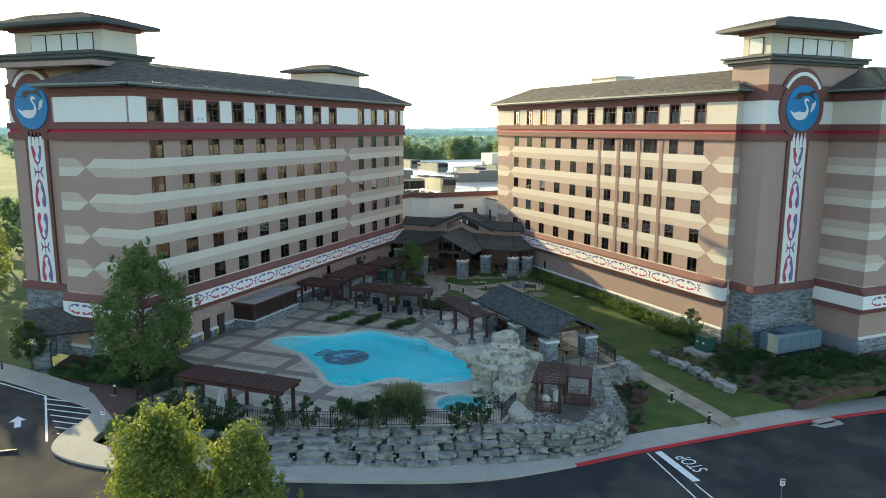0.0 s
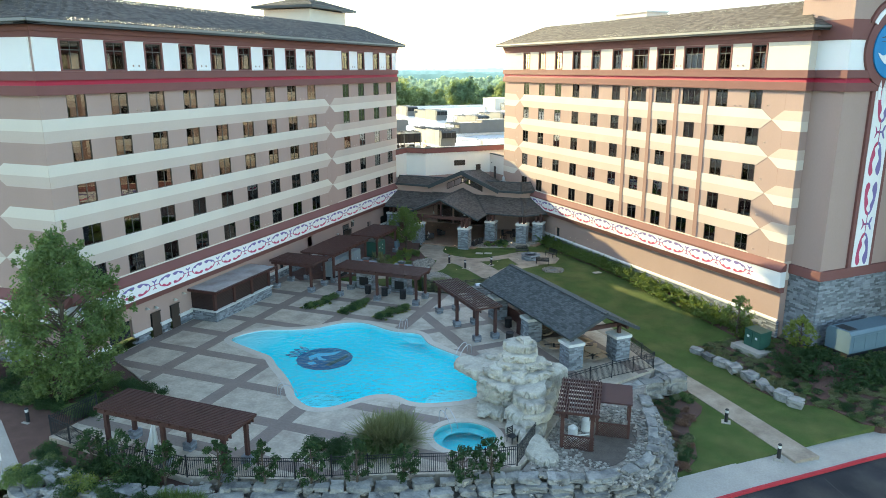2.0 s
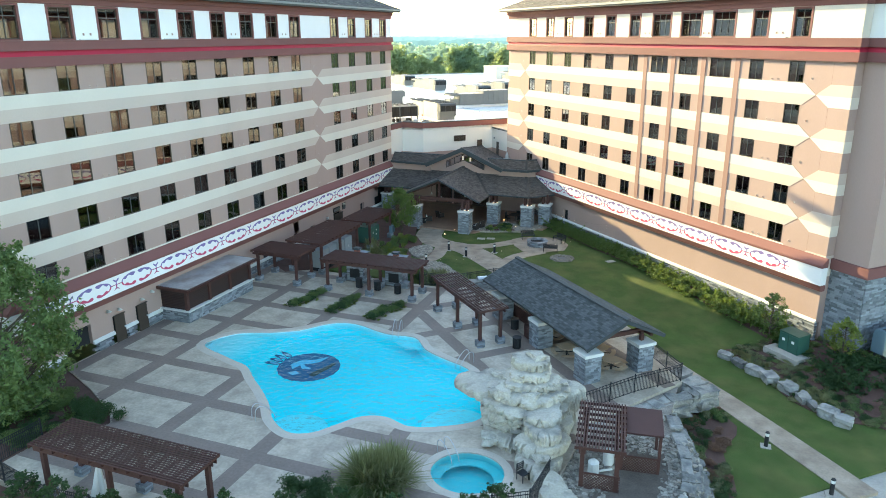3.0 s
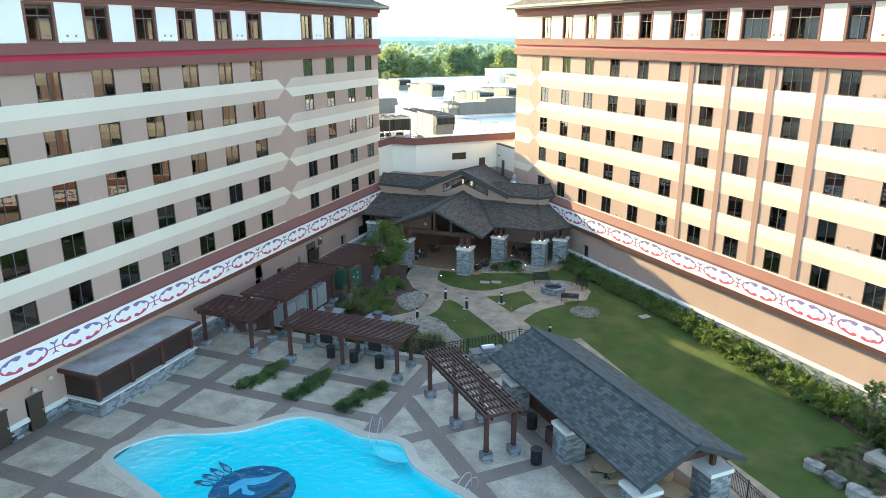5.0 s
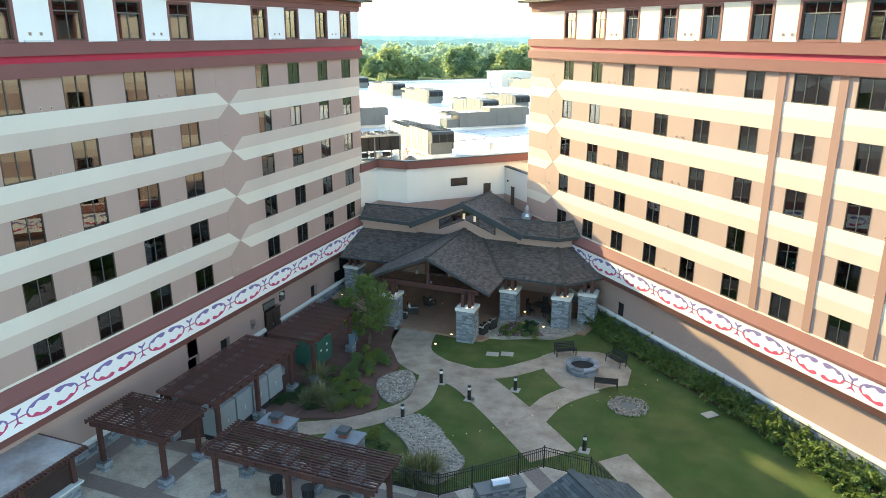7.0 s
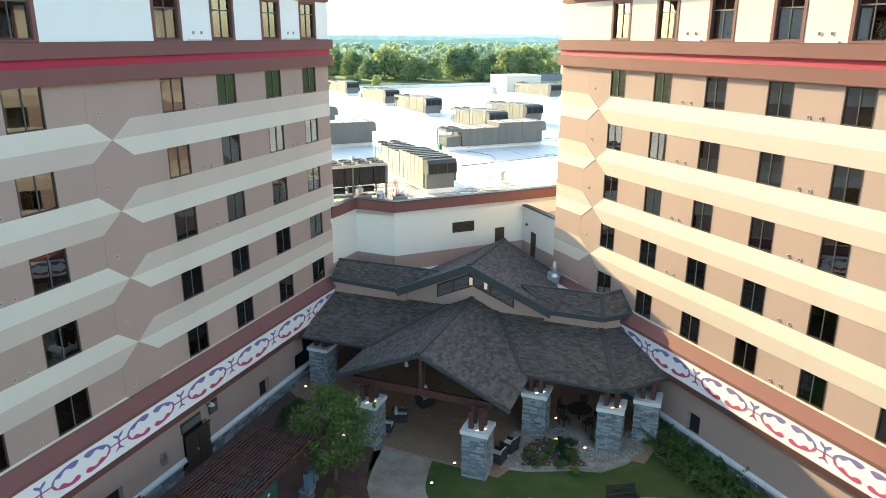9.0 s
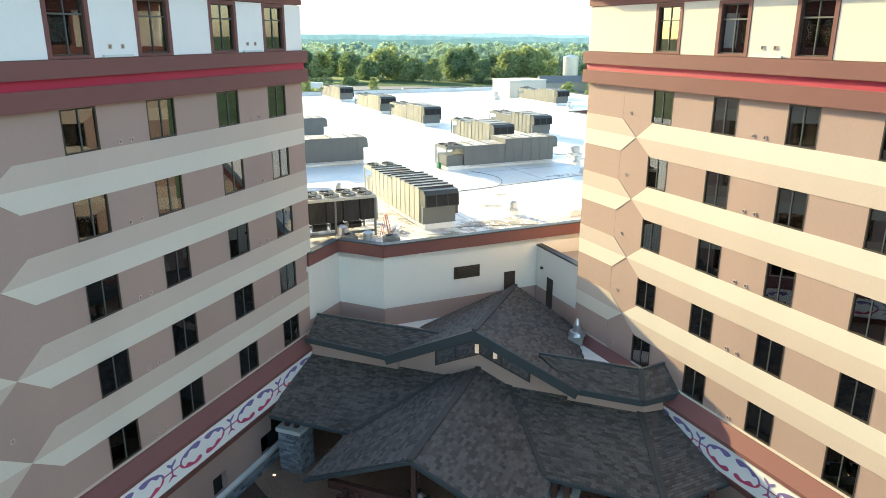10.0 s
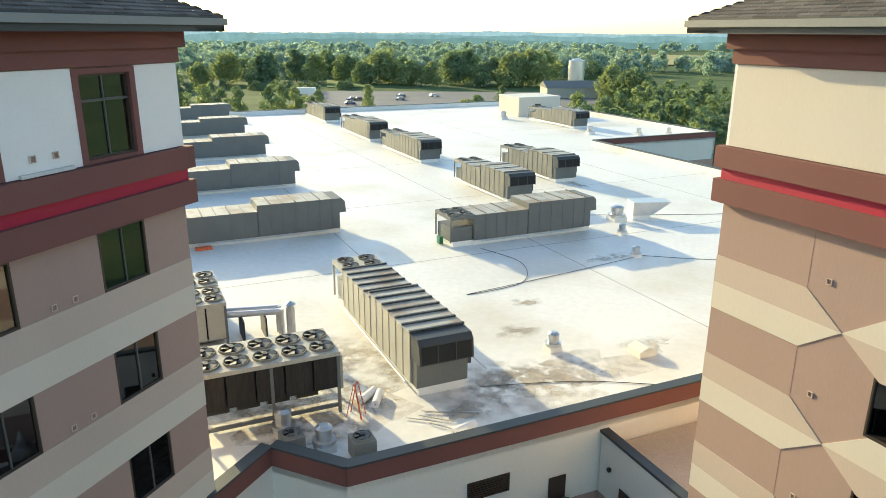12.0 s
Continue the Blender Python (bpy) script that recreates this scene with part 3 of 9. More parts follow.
def floors(root, length, cols, wide, size):
    """Upper storeys: piers between windows, spandrels, trim bands and windows. size gives a column's window width and height."""
    g = Geo()
    g.box(0, length, 0, 0.4, 6.1, HEADS[0] - WH)
    for i, h in enumerate(HEADS):
        sill = h - WH
        wins = [(c, 2.35 if (c in wide and i == 4) else size(c)[0], size(c)[1]) for c in cols]
        wall_strip(g, 0, length, sill, h, [w[:2] for w in wins])
        if any(w[2] > WH for w in wins):
            wall_strip(g, 0, length, h, sill + WHL, [w[:2] for w in wins if w[2] > WH])
        nxt = HEADS[i + 1] - WH if i < 4 else 20.4
        g.box(0, length, 0, 0.4, max(h, sill + WHL) if any(w[2] > WH for w in wins) else h, nxt)
        for c, w, hh in wins:
            put_window(root, (w, hh, 2 if w > 2 else 1), c, sill)
    tops = [(c, 2.35 if c in wide else size(c)[0]) for c in cols]
    wall_strip(g, 0, length, 21.97, 23.95, tops)
    g.box(0, length, 0, 0.4, 20.4, 21.97).box(0, length, 0, 0.4, 23.95, 25.2)
    g.ob("wall", BROWN, root, "painted stucco wall")
    for c, w in tops:
        put_window(root, (w, TOPH, 2 if w > 2 else 1), c, 21.97, 0.03, True)
    for z0, z1, y, m in BANDS:
        Geo().box(0, length, -y, -0.002, z0, z1).ob("trim_band", RED if m == "r" else MAROON, root)
    # small paired vents above every other stretch of spandrel, and light bars under the top storey
    sq = vent_mesh()
    for i in range(1, len(cols) - 1, 2):
        u = (cols[i] + cols[i + 1]) / 2
        for h in HEADS:
            for du in (-0.3, 0.3):
                part("wall_vent", sq, root, pose(u + du, -0.003, h - WH + 0.16))
        for du in (-0.3, 0.3):
            part("wall_vent", sq, root, pose(u + du, -0.093, 22.25))
        Geo().box(u - 0.7, u + 0.7, -0.2, -0.1, 21.88, 21.96).ob("light_bar", CAP, root)


def vent_mesh():
    g = Geo()
    for x0, x1, z0, z1 in ((-0.075, 0.075, 0.06, 0.08), (-0.075, 0.075, -0.08, -0.06), (-0.075, -0.055, -0.06, 0.06), (0.055, 0.075, -0.06, 0.06)):
        g.box(x0, x1, -0.03, 0, z0, z1)
    g.box(-0.055, 0.055, -0.01, 0, -0.06, 0.015, 1).box(-0.055, 0.055, -0.01, 0, 0.015, 0.06, 1)
    return g.mesh("wall_vent", [TAN, PILASTER])


def joints(root, u, side):
    """Fine upright joints in the stucco beside the crossing of the stripes."""
    for i, h in enumerate(HEADS):
        top = HEADS[i + 1] - WH - 1.64 if i < 4 else 20.26
        Geo().box(u + side * 1.15 - 0.008, u + side * 1.15 + 0.008, -0.004, -0.001, h - WH, top).ob("stucco_joint", PILASTER, root)
        part("wall_vent", VENT, root, pose(u - 0.55, -0.003, h - WH + 0.35))


VENT = vent_mesh()


left = thing("hotel_wing", L_POSE, "seven-storey hotel wing with mauve and white striped stucco walls", "building", "hotel wings")
LLEN = 57.7
L_COLS = [3.05 + 3.995 * i for i in range(9)] + [43.0, 47.05, 51.35, 55.3]
floors(left, LLEN, L_COLS, (), lambda c: (1.72, WHL) if c < 40 else (1.56, WH))
for h in HEADS:
    stripe(left, 0, 38.98, h - WH, False, True, CREAM, TAN)
    stripe(left, 38.98, LLEN, h - WH, True, False, TAN, CREAM)
edges = [0] + [x for c in L_COLS[:9] for x in (c - 0.95, c + 0.95)] + [L_COLS[9] - 0.95]
for i in range(0, len(edges), 2):
    Geo().box(edges[i], edges[i + 1], -0.09, -0.002, 21.88, 24.1).ob("white_panel", WHITE, left)
joints(left, 38.98, -1)
for a, b in zip(L_COLS[9:], L_COLS[10:] + [LLEN + 0.95]):
    Geo().box(a + 0.95, b - 0.95, -0.09, -0.002, 21.88, 24.1).ob("white_panel", WHITE, left)
art_band(left, 0, LLEN - 1.0, 1.94, 4.07)
ground_floor(left, 0, LLEN, [(8.3, 1.0, 0.0, 2.1), (10.6, 1.0, 0.0, 2.1), (33.2, 1.0, 0.75, 2.1), (4.6, 2.4, 0, 2.3)] + [(27.5 + 3.3 * i, 1.0, 0.85, 2.0) for i in (0, 1.7, 2.7, 6.3, 7.5)] + [(42.0, 1.9, 0, 2.3), (53.6, 5.0, 0.76, 3.1)])
mansard(left, 0, LLEN, (1, 1), (0, 14))
# near end wall of the wing, with its own stripes
el = thing("hotel_end_bay", pose(-57.0, 48.7, 0), "hotel end bay with striped stucco and painted frieze", "building", "hotel wings")
for b in ((0, 8.6, 0, 0.4, 6.1, 25.2), (0, 0.4, 0.4, 12, -1.0, 25.2)):
    Geo().box(*b).ob("wall", BROWN, el)
for h in HEADS:
    stripe(el, 3.56, 8.98, h - WH, True, False, CREAM, TAN)
    stripe(el, 0.3, 3.56, h - WH, False, True, TAN, CREAM)
for z0, z1, y, m in ((20.26, 20.92, 0.26, MAROON), (20.92, 21.26, 0.12, RED), (21.26, 21.86, 0.28, MAROON), (24.12, 24.5, 0.16, MAROON), (24.5, 24.9, 0.30, MAROON)):
    Geo().box(0, 9.0 + y, -y, -0.002, z0, z1).ob("trim_band", m, el)
Geo().box(0.3, 8.8, -0.09, -0.002, 21.88, 24.1).ob("white_panel", WHITE, el)
art_band(el, 0, 9.6, 2.2)
ground_floor(el, 0, 8.6, [])
mansard(el, 0, 9.0, (1, 1))

right = thing("hotel_wing", R_POSE, "sunlit seven-storey hotel wing with tan and cream striped stucco walls", "building", "hotel wings")
RLEN = 49.5
R_COLS = [5.95 + 3.868 * i for i in range(11)]
floors(right, RLEN, R_COLS, R_COLS[6:9], lambda c: (1.4, WH))
for h in HEADS:
    stripe(right, 0, 4.25, h - WH, False, True, TAN, CREAM)
    stripe(right, 4.25, 46.6, h - WH, True, True, CREAM, TAN)
    stripe(right, 46.6, RLEN, h - WH, True, False, TAN, CREAM)
x = 0.0
joints(right, 4.25, -1)
joints(right, 46.6, 1)
for c in R_COLS + [RLEN + 0.92]:
    w = 2.35 if c in R_COLS[6:9] else 1.4
    Geo().box(x, c - w / 2 - 0.2, -0.09, -0.002, 21.88, 24.1).ob("white_panel", CREAM, right)
    x = c + w / 2 + 0.2
for i in range(5, 9):
    u = (R_COLS[i] + R_COLS[i + 1]) / 2
    for z0, z1 in ((6.1, 20.26), (21.87, 24.1)):
        Geo().box(u - 0.26, u + 0.26, -0.055, -0.002, z0, z1).ob("pilaster", PILASTER, right)
art_band(right, 0.6, RLEN + 0.3, 5.32)
ground_floor(right, 0, RLEN, [(10.2 + 4.5 * i, 1.0, 0.85, 2.1) for i in (0, 1)])
mansard(right, 0, RLEN, (1, 1), (14, 12))
for o, ln in ((left, LLEN), (right, RLEN)):
    near = Geo() if o is left else Geo().box(0.0, 0.4, 0.4, 18, -1.5, 26.0)
    near.box(0.5, ln - 0.5, 4.3, 16, 26.9, 27.35).box(ln - 0.4, ln, 0.4, 18, -1.5, 26.0).box(7.0, ln, 17.6, 18, -1.5, 26.5).ob("roof_deck", [BROWN], o)
for h in HEADS:
    for k, m in ((0, TAN), (1, CREAM)):
        Geo().box(RLEN, RLEN + 0.022, 0, 1.0, h - WH - 0.82 * (k + 1), h - WH - 0.82 * k).ob("painted_stripe", m, right)
for z0, z1, y, m in ((20.26, 20.92, 0.26, MAROON), (20.92, 21.26, 0.12, RED), (21.26, 21.86, 0.28, MAROON), (24.12, 24.5, 0.16, MAROON), (24.5, 24.9, 0.30, MAROON), (21.88, 24.1, 0.09, CREAM)):
    Geo().box(RLEN + 0.002, RLEN + y, -y, 1.0, z0, z1).ob("trim_band", m, right)
# return walls at the ends that face the entrance carry the stripes on
for o, u0, sgn in ((left, LLEN, 1), (right, 0.0, -1)):
    for h in HEADS:
        for k, m in ((0, TAN), (1, CREAM)):
            Geo().box(min(u0, u0 + sgn * 0.022), max(u0, u0 + sgn * 0.022), 0, 14, h - WH - 0.82 * (k + 1), h - WH - 0.82 * k).ob("painted_stripe", m, o)
    for z0, z1, y, m in ((20.26, 20.92, 0.26, MAROON), (20.92, 21.26, 0.12, RED), (21.26, 21.86, 0.28, MAROON), (24.12, 24.5, 0.16, MAROON), (24.5, 24.9, 0.30, MAROON), (21.88, 24.1, 0.09, WHITE)):
        Geo().box(min(u0 + sgn * 0.002, u0 + sgn * y), max(u0 + sgn * 0.002, u0 + sgn * y), -y, 14, z0, z1).ob("trim_band", m, o)


def tower(m, width, depth, name_label, low):
    """A stair tower with lantern, medallion and painted vertical band; local x runs along its front."""
    t = thing("hotel_tower", m, name_label, "tower", "hotel towers")
    Geo().box(0, width, 0, low, 5.3, 25.6).box(0, width, 0.003, depth, 25.6, 27.55).ob("wall", BROWN, t)
    g = Geo()
    z = -1.6
    while z < 5.1:
        h = random.uniform(0.12, 0.2)
        for (p0, p1, fn) in ((0, width, lambda a, y: (a, y)), (0, low, lambda a, y: (y, low - a))):
            x = p0
            while x < p1:
                l = min(random.uniform(0.3, 0.8), p1 - x)
                d = random.uniform(0.06, 0.13)
                q0, q1 = fn(x + 0.01, -d), fn(x + l - 0.01, 0.3)
                g.box(min(q0[0], q1[0]), max(q0[0], q1[0]), min(q0[1], q1[1]), max(q0[1], q1[1]), z + 0.01, min(z + h, 5.1))
                x += l
        z += h
    g.ob("stone_base", STONE, t, "grey stacked stone base")["kind"] = "stuff"
    Geo().box(-0.25, width + 0.1, -0.25, low, 5.1, 5.9).ob("ledge", MAROON, t)
    for z0, z1, y, mm in ((20.26, 20.92, 0.26, MAROON), (20.92, 21.26, 0.12, RED), (21.26, 21.86, 0.28, MAROON), (24.12, 25.6, 0.16, MAROON), (21.88, 24.1, 0.09, WHITE)):
        Geo().box(-y, width + y, -y, low, z0, z1).ob("trim_band", mm, t)
    g = Geo().box(-0.65, width + 0.65, -0.65, depth + 0.65, 27.8, 28.15).box(-0.85, width + 0.85, -0.85, depth + 0.85, 28.15, 28.35).box(-0.35, width + 0.35, -0.35, depth + 0.35, 27.55, 27.8)
    g.ob("cornice", FASCIA, t)
    a, b = 0.7, width - 0.1
    Geo().box(a, b, 0.7, depth - 0.5, 28.35, 30.45).ob("lantern_wall", CREAM, t)
    for i in range(4):
        w = 2.0
        x0 = a + 2.2 + i * w
        o = Geo().box(x0 + 0.03, x0 + w - 0.03, 0.63, 0.7, 28.55, 30.15).ob("lantern_window", BRONZE, t)
        Geo().box(x0 + 0.1, x0 + w - 0.1, 0.61, 0.635, 28.62, 30.08).ob("pane", LANTERN, o)
    o = Geo().box(0.63, 0.7, 1.5, depth - 1.3, 28.55, 30.15).ob("lantern_window", BRONZE, t)
    Geo().box(0.61, 0.635, 1.6, depth - 1.4, 28.62, 30.08).ob("pane", LANTERN, o)
    Geo().box(a - 0.35, b + 0.35, 0.35, depth - 0.2, 30.45, 30.75).box(a - 0.7, b + 0.7, 0.0, depth + 0.1, 30.75, 30.95).ob("soffit", MAROON, t)
    hip(t, "tower_roof", width / 2, depth / 2, width / 2 + 1.2, depth / 2 + 1.4, 31.1, 1.0, 0.45, SHINGLE)
    return t


def medallion(t, cx):
    """The oval emblem, its arch, claw tips and the vertical painted band below it."""
    fn = lambda a, b, k: (cx + a, -k, b)
    oval = lambda rx, rz, n=40: [(rx * math.cos(6.28318 * i / n), 23.4 + rz * math.sin(6.28318 * i / n)) for i in range(n)]
    Geo().prism(oval(2.95, 2.95), 0.0, 0.3, fn=fn).ob("medallion_rim", MAROON, t)
    disc = Geo().prism(oval(2.2, 2.2), 0.3, 0.42, fn=fn).ob("medallion", SIGNBLUE, t, "blue oval emblem with white bird and dark animal")
    up_ = lambda poly, k: [(a, 23.4 + (b - 22.7) * k) for a, b in poly]
    bird = [(-1.75, 22.45), (-1.2, 22.2), (-0.6, 22.35), (-0.1, 22.3), (0.35, 22.35), (0.45, 22.75), (0.15, 23.2), (0.05, 23.55), (0.35, 23.78), (0.68, 23.55), (0.62, 23.35), (0.42, 23.52), (0.3, 23.35), (0.6, 22.85), (0.72, 22.3), (0.45, 21.75), (-0.1, 21.45), (-0.8, 21.5), (-1.4, 21.95)]
    Geo().prism([q[:2] for q in smooth_loop(up_(bird, 0.9), 3)], 0.42, 0.45, fn=fn).ob("emblem_bird", WHITE, disc)
    for k in range(3):
        x = 1.0 + 0.18 * k
        Geo().prism(up_([(x, 22.3 + 0.15 * k), (x + 0.12, 22.3 + 0.15 * k), (x + 0.3, 23.1 + 0.1 * k), (x + 0.2, 23.3 + 0.1 * k)], 0.9), 0.42, 0.45, fn=fn).ob("emblem_feather", WHITE, disc)
    beast = [(-1.7, 23.75), (-1.1, 24.0), (-0.9, 24.45), (-0.2, 24.6), (0.5, 24.55), (1.0, 24.85), (1.4, 24.8), (1.5, 24.6), (1.15, 24.45), (1.3, 24.1), (1.6, 23.75), (1.2, 23.9), (0.9, 24.15), (0.3, 24.15), (-0.2, 24.1), (-0.5, 23.8), (-0.9, 23.7), (-0.7, 23.95), (-1.0, 23.85)]
    Geo().prism([q[:2] for q in smooth_loop(up_(beast, 0.8), 3)], 0.42, 0.45, fn=fn).ob("emblem_animal", BRONZE, disc)
    Geo().box(-1.5 + cx, 1.5 + cx, -0.45, -0.42, 23.98, 24.02).ob("emblem_line", BRONZE, disc)
    arch, arch2 = [], []
    for i in range(17):
        a = radians(150 - 120 * i / 16)
        arch.append((2.75 * math.cos(a), 23.9 + 2.95 * math.sin(a)))
        arch2.append((2.4 * math.cos(a), 23.9 + 2.6 * math.sin(a)))
    hood = [(x * 1.14, 25.4 + (y - 25.4) * 1.3) for x, y in arch] + [(x * 0.9, 25.4 + (y - 25.4) * 0.8) for x, y in arch2[::-1]]
    g = Geo().prism(hood, 0.0, 0.25, fn=fn)
    w = Geo().prism(arch + arch2[::-1], 0.25, 0.33, fn=fn)
    o = g.ob("arch_hood", MAROON, t)
    w.ob("arch_stripe", WHITE, o)
    Geo().box(cx - 1.45, cx + 1.45, -0.2, 0, 5.9, 20.6).ob("vertical_band_frame", MAROON, t)
    band = Geo().box(cx - 1.05, cx + 1.05, -0.24, -0.2, 5.95, 20.6).ob("vertical_band", WHITE, t, "white vertical band with painted scrolls")
    for i in range(4):
        x = cx - 0.75 + 0.5 * i
        Geo().prism([(x - cx - 0.2, 19.6), (x - cx + 0.2, 19.6), (x - cx + 0.16, 20.6), (x - cx, 21.1), (x - cx - 0.16, 20.6)], 0.24, 0.3, fn=fn).ob("claw_tip", WHITE, t)
    turn = Matrix.Rotation(radians(90), 4, "Y") @ Matrix.Diagonal((1.95, 1, 1.45, 1))
    for z, ends, bud in ((20.8, (1,), True), (13.3, (1, -1), True), (5.8, (-1,), False)):
        motif(t, 0, 0, 1.0, 1.92, ends, bud, 1.5).matrix_basis = pose(cx, -0.243, z) @ turn


# towers: the sunny wing's stands between the wing and a further bay
rt = tower(pose(3.88, 75.84, 0, 0, 0, 45), 12.2, 4.6, "hotel stair tower with lantern roof and blue emblem", 3.2)
medallion(rt, 4.4)
lt = tower(pose(-66.0, 51.6, 0), 12.0, 5.5, "hotel stair tower with lantern roof beside the end bay", 5.5)
medallion(lt, 3.4)
rb = thing("hotel_end_bay", pose(13.9, 78.6, 0, 0, 0, 45), "hotel end bay with striped stucco and painted frieze", "building", "hotel wings")
for b in ((0, 24, 0, 0.4, 6.1, 25.2), (0, 0.4, 0.4, 8, -2, 25.2), (0, 24, 8, 8.4, -2, 25.2)):
    Geo().box(*b).ob("wall", BROWN, rb)
for h in HEADS:
    stripe(rb, 0, 3.0, h - WH, False, True, TAN, CREAM)
    stripe(rb, 3.0, 24, h - WH, True, False, CREAM, TAN)
    for k, m in ((0, TAN), (1, CREAM)):
        Geo().box(-0.022, 0, 0, 6, h - WH - 0.82 * (k + 1), h - WH - 0.82 * k).ob("painted_stripe", m, rb)
for z0, z1, y, m in ((20.26, 20.92, 0.26, MAROON), (20.92, 21.26, 0.12, RED), (21.26, 21.86, 0.28, MAROON), (24.12, 24.5, 0.16, MAROON), (24.5, 24.9, 0.30, MAROON), (21.88, 24.1, 0.09, CREAM)):
    Geo().box(-y, 24, -y, 0, z0, z1).box(-y, 0, 0, 8, z0, z1).ob("trim_band", m, rb)
art_band(rb, -0.6, 24, 2.2)
Geo().box(-0.6, 0, 0, 6, 3.95, 5.32).ob("art_band", WHITE, rb)
Geo().box(-0.6, 0, 0, 6, 5.32, 6.0).box(-0.6, 0, 0, 6, 3.45, 3.95).ob("ledge", MAROON, rb)
ground_floor(rb, 0, 24, [])
Geo().box(-0.1, 0, 0, 6, -1.6, 0.75).ob("stone_return", STONE, rb)
mansard(rb, 0, 24, (1, 1), (9, 0))

# ---- ground, road, walks ----
g = Geo()
N = 60
S = 4200.0
for i in range(N + 1):
    for j in range(N + 1):
        a, b = (2 * i / N - 1), (2 * j / N - 1)
        x, y = S * a * abs(a), S * b * abs(b)
        d = math.hypot(x + 40, y - 80)
        k = min(max((d - 500) / 1500, 0), 1)
        hill = 5 * k * (0.55 + noise.noise((x / 700, y / 700, 3)))
        g.v.append((x - 40, y + 80, -4.2 + hill))
for i in range(N):
    for j in range(N):
        n = i * (N + 1) + j
        g.f.append((n, n + N + 1, n + N + 2, n + 1))
g.k = [0] * len(g.f)
setting(g.ob("ground", SOIL), "green rolling land reaching the horizon", "ground")

KERB = smooth_line([(-80, 42.0), (-66, 41.6), (-57, 41.2), (-50.5, 40.5), (-45.2, 39.8), (-43.6, 38.2), (-43.0, 35.4), (-41.4, 33.3), (-38, 32.9), (-33, 33.9), (-27.5, 35.6), (-20.5, 38.4), (-14, 41.6), (-9.2, 45.6), (-3.4, 51.6), (2.8, 57.6), (7, 61.6), (12.8, 66.6), (22, 74), (40, 86)], 5)
sheet("road", [[(-140, -60), (80, -60), (80, 105), (40, 86)] + KERB[::-1] + [(-140, 42)]], ASPHALT, road_z, 0.0, 0.6, "dark asphalt drive with patched surface", "road", 8)
strip("pavement", KERB, 0.0, 2.4, CONCRETE, road_z, 0.15, 0.5, "pale concrete pavement along the drive", "pavement")
east = [p for p in KERB if p[0] > -8.2]
strip("kerb", east, -0.2, 0.0, KERB_RED, road_z, 0.17, 0.4, "red painted kerb", "kerb")
west = [p for p in KERB if p[0] <= -7.6]
strip("kerb", west, -0.2, 0.0, CONCRETE, road_z, 0.16, 0.4, "concrete kerb", "kerb")

POOL = smooth_loop([(-41.6, 58.6), (-40.6, 61.2), (-38.1, 62.4), (-36.4, 63.5), (-34.7, 65.6), (-32.8, 66.2), (-29.7, 65.3), (-27.3, 65.4), (-25.7, 63.7), (-23.8, 62.7), (-21.8, 61.8), (-20.1, 59.9), (-19.0, 57.5), (-18.9, 55.5), (-20.5, 54.1), (-22.5, 53.3), (-24.3, 53.8), (-25.7, 53.3), (-26.6, 52.0), (-27.5, 50.7), (-28.8, 50.2), (-30.5, 51.1), (-31.9, 52.7), (-33.3, 54.0), (-34.9, 55.3), (-36.4, 56.6), (-38.5, 57.3)], 5)
SPA = [(-17.8 + 2.0 * math.cos(6.28318 * i / 28), 50.2 + 1.9 * math.sin(6.28318 * i / 28)) for i in range(28)]


def grown(loop, d):
    out, n = [], len(loop)
    area = sum(loop[i][0] * loop[(i + 1) % n][1] - loop[(i + 1) % n][0] * loop[i][1] for i in range(n))
    s = 1 if area > 0 else -1
    for i in range(n):
        t = (Vector(loop[(i + 1) % n][:2]) - Vector(loop[i - 1][:2])).normalized()
        out.append((loop[i][0] + s * t.y * d, loop[i][1] - s * t.x * d))
    return out


DECK_EDGE = [(-48, 77.2), (-48, 52), (-44.1, 50.3), (-40.6, 48.5), (-39.3, 47.3), (-41.5, 44.6), (-41.8, 41.0), (-30.7, 40.3), (-25, 42.4), (-21.4, 44.15), (-17.1, 46.0), (-13.75, 48.1), (-13.2, 51.3), (-12.6, 57.5), (-7.8, 65.0), (-9.9, 68.0), (-20.5, 79.5), (-21.6, 81.0), (-24.5, 81.1), (-27.5, 78.0), (-28.8, 76.7), (-32, 76.6)]
sheet("deck", [DECK_EDGE, grown(POOL, 0.3), grown(SPA, 0.2)], DECK, flat_z, 0.0, 1.6, "stamped pale concrete pool deck", "deck")


def inside(x, y, loop):
    hit, n = False, len(loop)
    for i in range(n):
        (xa, ya), (xb, yb) = loop[i][:2], loop[i - 1][:2]
        if (ya > y) != (yb > y) and x < (xb - xa) * (y - ya) / (yb - ya) + xa:
            hit = not hit
    return hit


# darker bands that part the deck into panels
q = 0.2
wet, tub = grown(POOL, 0.4), grown(SPA, 0.25)
EASTERN = lambda x, y: x > -28.75 and y > 58


